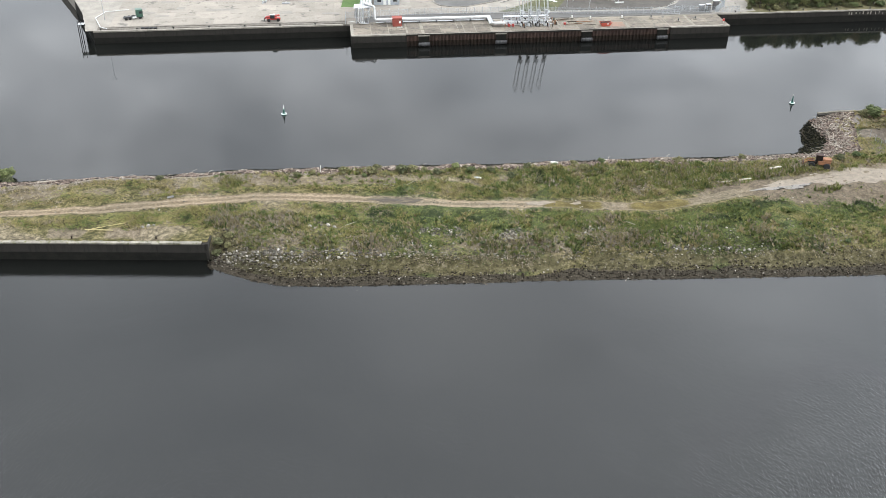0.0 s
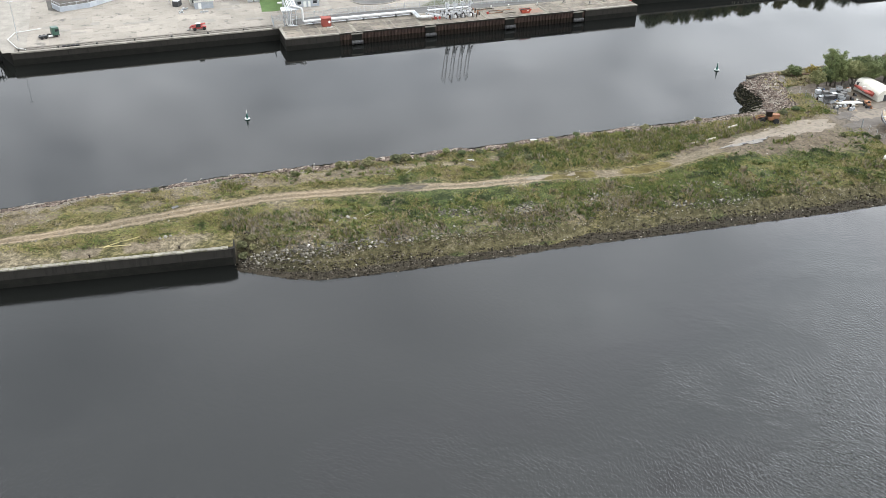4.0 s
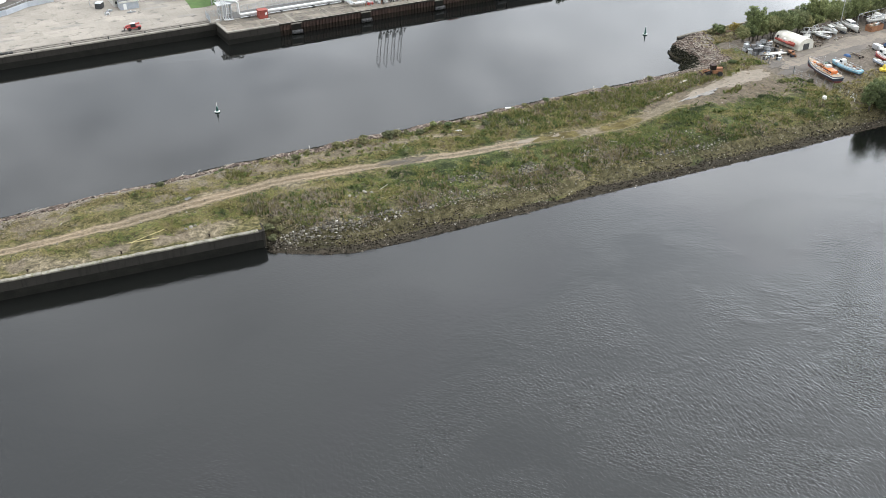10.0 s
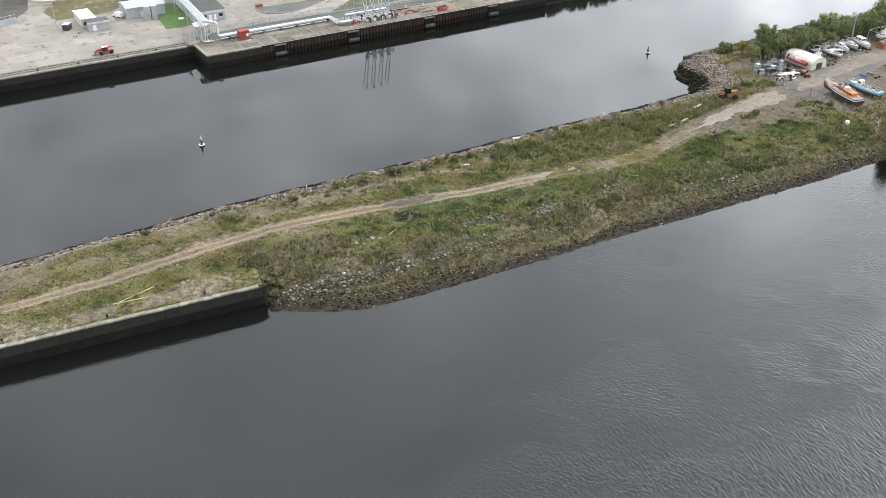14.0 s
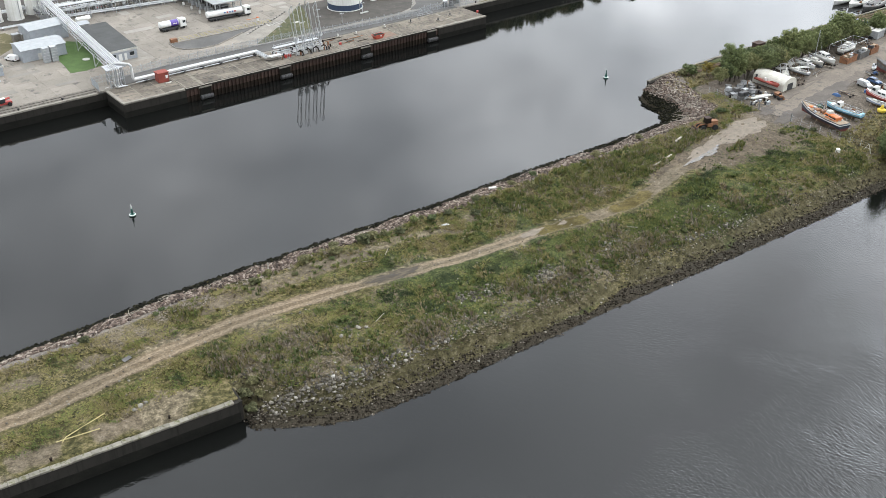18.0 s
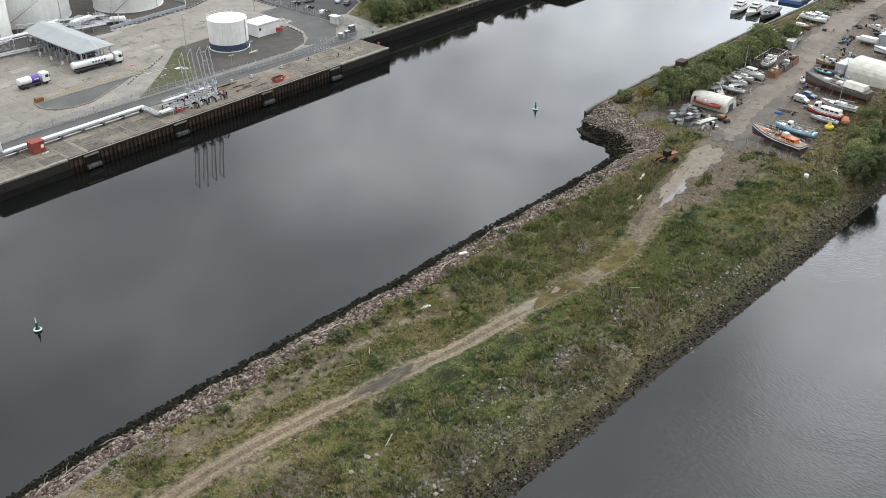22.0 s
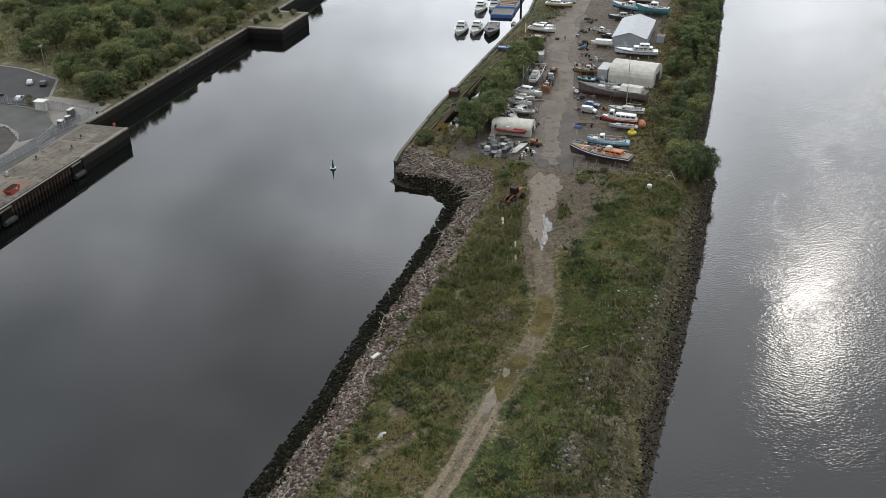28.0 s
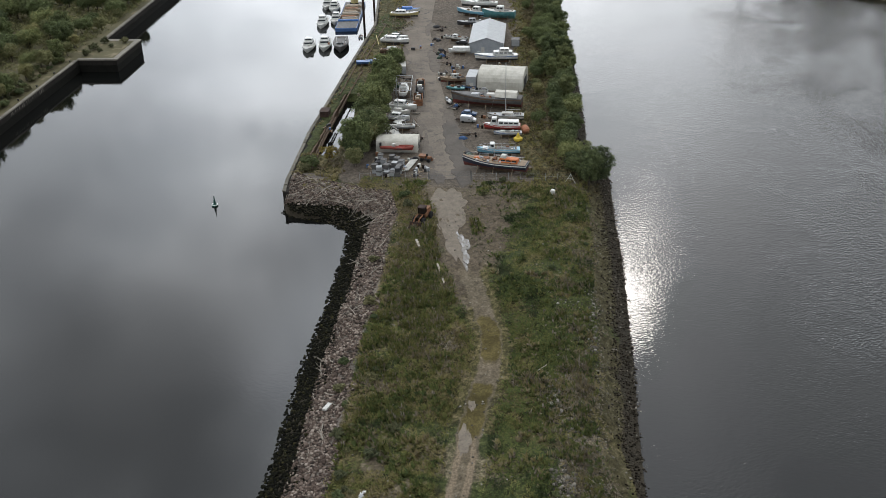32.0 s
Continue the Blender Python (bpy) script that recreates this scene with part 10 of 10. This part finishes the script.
def crown_mesh(seed, h, w, material, clumps, leaves, leaf, low=0.22):
    """Leaves gathered in clumps round an uneven crown, with gaps between the clumps."""
    r = np.random.default_rng(seed)
    lobes = r.random((5, 3)) * [w * 0.5, w * 0.5, h * 0.35] - [w * 0.25, w * 0.25, 0]
    c = []
    while len(c) < clumps:
        d = r.normal(size=3)
        d /= np.linalg.norm(d)
        l = lobes[r.integers(5)]
        rad = 0.62 + 0.38 * r.random()
        p = l + d * rad * [w * 0.34, w * 0.34, h * 0.30] + [0, 0, h * 0.46]
        if p[2] > h * low and p[2] < h:
            c.append(p)
    c = np.array(c)
    size = w * (0.10 + 0.09 * r.random(clumps))
    n = clumps * leaves
    off = r.normal(size=(clumps, leaves, 3))
    off /= np.linalg.norm(off, axis=-1, keepdims=True)
    pos = (c[:, None] + off * (size[:, None, None] * (0.5 + 0.6 * r.random((clumps, leaves, 1)))) * [1, 1, 0.8]).reshape(-1, 3)
    a, b = r.normal(size=(n, 3)), r.normal(size=(n, 3))
    nrm = off.reshape(-1, 3) + a * 0.35 + [0, 0, 0.35]
    nrm /= np.linalg.norm(nrm, axis=1, keepdims=True)
    t1 = np.cross(nrm, b)
    t1 /= np.linalg.norm(t1, axis=1, keepdims=True)
    t2 = np.cross(nrm, t1)
    s = leaf * (0.6 + 0.8 * r.random((n, 1)))
    v = np.stack([pos - t1 * s, pos - t2 * s * 0.55 + nrm * s * 0.12, pos + t1 * s, pos + t2 * s * 0.55 - nrm * s * 0.1], 1).reshape(-1, 3)
    return array_mesh("crown", v, np.arange(n * 4).reshape(-1, 4), material), c


def tree_proto(name, seed, h, w, material, label, clumps=42, leaves=34, leaf=0.30, stems=1, category="tree", group=""):
    t = thing(name, pose(0, 0, -60), label, category, group)
    crown, centres = crown_mesh(seed, h, w, material, clumps, leaves, leaf, 0.05 if stems > 1 else 0.10)
    bm = bmesh.new()
    rr = random.Random(seed)
    for k in range(stems):
        ox, oy = (0, 0) if stems == 1 else (rr.uniform(-0.2, 0.2) * w, rr.uniform(-0.2, 0.2) * w)
        tube([(ox * 0.4, oy * 0.4, -0.3), (ox * 0.7, oy * 0.7, h * 0.25), (ox, oy, h * 0.5), (ox * 1.2, oy * 1.2, h * 0.8)], h * (0.030 if stems == 1 else 0.016), 7, bm, h * 0.006)
    for k in range(0, len(centres), 4):
        c = centres[k]
        z0 = h * rr.uniform(0.25, 0.5)
        tube([(0, 0, z0), (c[0] * 0.5, c[1] * 0.5, (z0 + c[2]) / 2 + 0.1 * h * 0.3), tuple(c)], h * 0.011, 4, bm, h * 0.003, cap=False)
    part("trunk", bm, BARK, t)
    part("crown", crown, None, t)
    return t


PROTO = [
    tree_proto("tree", 1, 6.4, 5.4, LEAF_DARK, "leafy dark green broadleaf tree", 90, 80, 0.17, group="trees of the wood"),
    tree_proto("tree", 2, 7.4, 5.0, LEAF_MID, "leafy green broadleaf tree with an uneven crown", 90, 80, 0.17, group="trees of the wood"),
    tree_proto("tree", 3, 5.2, 4.8, LEAF_OLIVE, "olive green willow scrub tree", 80, 80, 0.15, 3, group="trees of the wood"),
    tree_proto("tree", 4, 6.0, 6.2, LEAF_MID, "broad spreading green tree", 96, 80, 0.17, 2, group="trees of the wood"),
    tree_proto("tree", 5, 8.6, 5.6, LEAF_DARK, "tall dark green tree with a ragged crown", 104, 80, 0.18, group="trees of the wood"),
]
BUSH = [
    tree_proto("bush", 11, 2.0, 2.8, LEAF_DARK, "dark green bush on the stony bank", 40, 64, 0.17, 3, "bush", "bushes on the bank"),
    tree_proto("bush", 12, 1.6, 2.6, LEAF_BANK, "low olive bush on the stony bank", 36, 64, 0.15, 3, "bush", "bushes on the bank"),
    tree_proto("bush", 13, 2.4, 2.6, LEAF_GOLD, "golden-leaved bush at the end of the yard", 28, 50, 0.10, 3, "bush", "bushes on the bank"),
]
tr = random.Random(9)


def plant(proto, x, y, z, s, label="", group=""):
    c = copy_thing(proto, pose(x, y, z, 0, 0, tr.uniform(0, 360)) @ Matrix.Diagonal((s * tr.uniform(0.9, 1.12), s * tr.uniform(0.9, 1.12), s, 1)))
    return tagged(c, label, "", group)


# south shore row beside the yard
plant(PROTO[4], 127.6, 172.6, 2.6, 1.05, "large dark green tree at the corner of the yard", "trees along the south shore")
plant(PROTO[0], 133.6, 175.6, 3.2, 0.95, "leafy green tree at the corner of the yard", "trees along the south shore")
x = 131.0
while x < 345:
    ys = float(np.interp(x, SX, SY))
    for off in (4.5, 9.0, 13.5):
        if (off > 10 and (tr.random() < 0.55 or x < 145)) or (5 < off < 10 and tr.random() < 0.35):
            continue
        px_, py_ = x + tr.uniform(-1.6, 1.6), ys + off + tr.uniform(-1.4, 1.4)
        p = tr.choice((PROTO[0], PROTO[0], PROTO[1], PROTO[3], PROTO[4]) if off < 10 else PROTO[2:4])
        plant(p, px_, py_, float(ground_z(px_, py_)) - 0.1, tr.uniform(0.78, 1.15) * (0.75 if off > 10 else 1.0), "", "trees along the south shore")
    x += tr.uniform(4.6, 6.4)
# clump between the old quay and the boats
for k in range(38):
    x = tr.uniform(129, 214)
    lo, hi = 226.8 + (x - 129) * 0.10, 229.6 + (x - 129) * 0.10
    y = tr.uniform(lo, hi)
    if x < 141 and y < 228.4:
        continue
    plant(tr.choice((PROTO[0], PROTO[1], PROTO[2], PROTO[3])), x, y, float(ground_z(x, y)) - 0.1, tr.uniform(1.05, 1.5) * (0.7 if x > 195 else 1), "", "trees beside the old quay")
plant(BUSH[2], 131.2, 236.6, 4.1, 1.7, "", "bushes at the quay corner")
plant(BUSH[0], 128.0, 239.8, 4.0, 1.5, "", "bushes at the quay corner")
plant(BUSH[1], 125.5, 241.0, 4.0, 1.2, "", "bushes at the quay corner")
plant(PROTO[2], 129.0, 229.5, 4.1, 1.0, "", "bushes at the quay corner")
plant(PROTO[0], 132.5, 230.6, 4.1, 1.0, "", "trees beside the old quay")
plant(PROTO[1], 137.0, 229.8, 4.1, 0.95, "", "trees beside the old quay")
# bushes of the peninsula
for x, y, k, s in ((-2.3, 202.9, 1, 1.25), (-9.7, 201.6, 1, 1.05), (19.2, 204.7, 1, 0.7), (24.1, 201.4, 1, 0.8), (31.0, 199.3, 1, 0.75), (42.6, 205.6, 1, 0.8), (-16.3, 202.0, 1, 1.0), (6.2, 203.1, 1, 0.85), (10.6, 205.1, 0, 0.8), (14.7, 204.0, 0, 0.7), (0.1, 203.8, 1, 1.0), (-41.2, 172.4, 1, 0.95), (-41.0, 169.8, 1, 0.8), (-39.0, 171.4, 1, 0.7), (-39.0, 174.0, 1, 0.8), (67.0, 211.6, 1, 0.9), (28.6, 207.6, 1, 0.8), (3.0, 204.2, 1, 0.7), (-27.5, 200.6, 1, 0.8), (40.5, 210.4, 1, 0.8), (-8.5, 204.6, 1, 0.8), (-101.8, 207.2, 0, 1.7), (-104.6, 205.5, 0, 1.6), (-107.5, 206.8, 0, 1.8), (-98.6, 203.6, 1, 1.1), (48.0, 211.4, 0, 0.7), (84.0, 214.6, 1, 0.8), (108.0, 212.4, 1, 0.9), (112.6, 214.2, 0, 0.8), (-24.0, 202.5, 1, 0.7), (-60.0, 199.0, 1, 0.8), (116.4, 196, 1, 0.6), (128.5, 186.0, 1, 0.9), (124.4, 192.6, 1, 0.7)):
    plant(BUSH[k], x, y, float(ground_z(x, y)) - 0.1, s)
shrub_rng = random.Random(29)
for k in range(80):
    x = shrub_rng.uniform(-48, 96)
    if k % 2:
        y = float(np.interp(x, NX, NY)) - shrub_rng.uniform(10.4, 15.5)
    else:
        y = float(np.interp(x, SX, SY)) + shrub_rng.uniform(7.5, 14.5)
        if x < -38:
            continue
    if float(to_line(np.array(x), np.array(y), TRACK)) > 3.5:
        plant(BUSH[shrub_rng.choice((0, 1, 1))], x, y, float(ground_z(x, y)) - 0.15, shrub_rng.uniform(0.24, 0.48), "small grey-green shrub in the rough grass", "shrubs in the grass")
# the wood east of the terminal, in terminal axes
wood_rng = random.Random(77)


def wood(u, v):
    if v < 17.0 + 1.5 * math.sin(u * 0.35) or u < 151 or (v > 33 and u < 150 + (v - 33) * 1.35 and v < 52) or (v >= 52 and u < 175 + (v - 52) * 0.15):
        return 0.0
    gap = math.exp(-(((u - 214) / 14) ** 2 + ((v - 33) / 11) ** 2)) + math.exp(-(((u - 176) / 14) ** 2 + ((v - 98) / 16) ** 2)) + (0.9 if v < 24 and 192 < u < 236 else 0) + (0.8 if u > 233 and v < 6 else 0)
    return max(0.0, 1 - gap)


made = 0
while made < 205:
    u, v = wood_rng.uniform(150, 320), wood_rng.uniform(17, 120)
    if wood_rng.random() > wood(u, v) * (1.0 if v < 80 else 0.7):
        continue
    s = wood_rng.uniform(0.95, 1.45) * (0.78 if v < 25 else 1.08)
    m = term(u, v, 4.15)
    plant(PROTO[wood_rng.choice((0, 1, 2, 2, 3, 3, 4))], m.translation.x, m.translation.y, 4.15, s, "", "trees of the wood")
    made += 1
for k in range(34):
    u, v = 149 + k * 2.5 + wood_rng.uniform(-0.9, 0.9), wood_rng.uniform(18.0, 23.0)
    if 200 < u < 226 and wood_rng.random() < 0.6:
        continue
    m = term(u, v, 4.15)
    plant(PROTO[wood_rng.choice((1, 2, 2, 3))], m.translation.x, m.translation.y, 4.15, wood_rng.uniform(0.75, 1.2), "", "trees of the wood")
for u, v, s in ((249, 7, 0.7), (254.6, 4.2, 1.1), (243, 9, 0.8), (254, 11, 1.3), (141.8, 37.0, 1.3), (143.0, 39.2, 1.4), (239, 12, 1.2), (246, 12, 1.3)):
    m = term(u, v, 4.2)
    plant(BUSH[1], m.translation.x, m.translation.y, 4.2, s, "", "trees of the wood")
for k in range(60):
    u = wood_rng.uniform(146, 236)
    m = term(u, wood_rng.uniform(15.6, 22), 4.2)
    plant(BUSH[wood_rng.choice((0, 1, 1))], m.translation.x, m.translation.y, 4.2, wood_rng.uniform(0.5, 1.1), "olive scrub bush at the edge of the wood", "scrub of the wood")
rub_rng = np.random.default_rng(4)
ru, rv = 172 + 12 * rub_rng.random(260), 104 + 7 * rub_rng.random(260)
rw = np.array([TERM @ Vector((a, b, 4.3)) for a, b in zip(ru, rv)])
scatter_stones("demolition_rubble", rw[:, 0], rw[:, 1], rw[:, 2], 0.3 + 0.7 * rub_rng.random(260) ** 2, RUBBLE, "heap of pale demolition rubble in the clearing", seed=9)
# far bank across the southern water
solo("ground_far_bank", prism([(392, 112), (352, 84), (326, 52), (330, 0), (900, -60), (900, 160)], -3, 3.6), ROUGH_GRASS, "low wooded bank across the southern water", "ground", kind="structure")
for k in range(34):
    x, y = tr.uniform(336, 420), tr.uniform(20, 110)
    if inside(np.array(x), np.array(y), [(398, 114), (358, 86), (334, 56), (336, 4), (900, -60), (900, 160)]):
        plant(PROTO[k % 5], x, y, 3.5, tr.uniform(0.8, 1.2), "", "trees of the far bank")
for p in PROTO + BUSH:
    for o in (*p.children_recursive, p):
        bpy.data.objects.remove(o)


# undergrowth: bramble and saplings, joined
def bramble(cen, seed, lv, name, label, material, leaf=0.22, low=0.8, high=1.6):
    r = np.random.default_rng(seed)
    nu = len(cen)
    hh = low + high * r.random(nu)
    dirs = r.normal(size=(nu, lv, 3))
    dirs /= np.linalg.norm(dirs, axis=-1, keepdims=True)
    dirs[..., 2] = np.abs(dirs[..., 2])
    posn = (cen[:, None] + dirs * hh[:, None, None] * [0.9, 0.9, 1.0]).reshape(-1, 3)
    e1, e2 = r.normal(size=(nu * lv, 3)), r.normal(size=(nu * lv, 3))
    e1 /= np.linalg.norm(e1, axis=1, keepdims=True)
    e2 = np.cross(e1, e2)
    e2 /= np.linalg.norm(e2, axis=1, keepdims=True)
    ls = leaf + leaf * 0.7 * r.random((nu * lv, 1))
    v = np.stack([posn - e1 * ls, posn - e2 * ls * 0.6, posn + e1 * ls, posn + e2 * ls * 0.6], 1).reshape(-1, 3)
    tagged(new(name, array_mesh(name, v, np.arange(nu * lv * 4).reshape(-1, 4), material)), label, "undergrowth", kind="stuff")


ur = np.random.default_rng(15)
uu, vv = ur.random(5200) * 175 + 150, ur.random(5200) * 95 + 17
keep_u = np.array([ur.random() < wood(a, b) * 0.9 for a, b in zip(uu, vv)])
bramble(np.array([TERM @ Vector((a, b, 4.3)) for a, b in zip(uu[keep_u], vv[keep_u])]), 16, 16, "undergrowth", "olive bramble and sapling undergrowth below the wood", LEAF_OLIVE)
LEAF_DRY = leaf_mat("dry_bracken", (0.056, 0.048, 0.028), (0.125, 0.104, 0.06))
bx_ = ur.random(1300) * 220 + 126
by_ = np.interp(bx_, SX, SY) + 3.2 + 13.5 * ur.random(1300)
bramble(np.stack([bx_, by_, ground_z(bx_, by_) - 0.1], -1), 17, 14, "undergrowth", "dry brown bracken and bramble along the south shore", LEAF_DRY, 0.17, 0.4, 0.9)
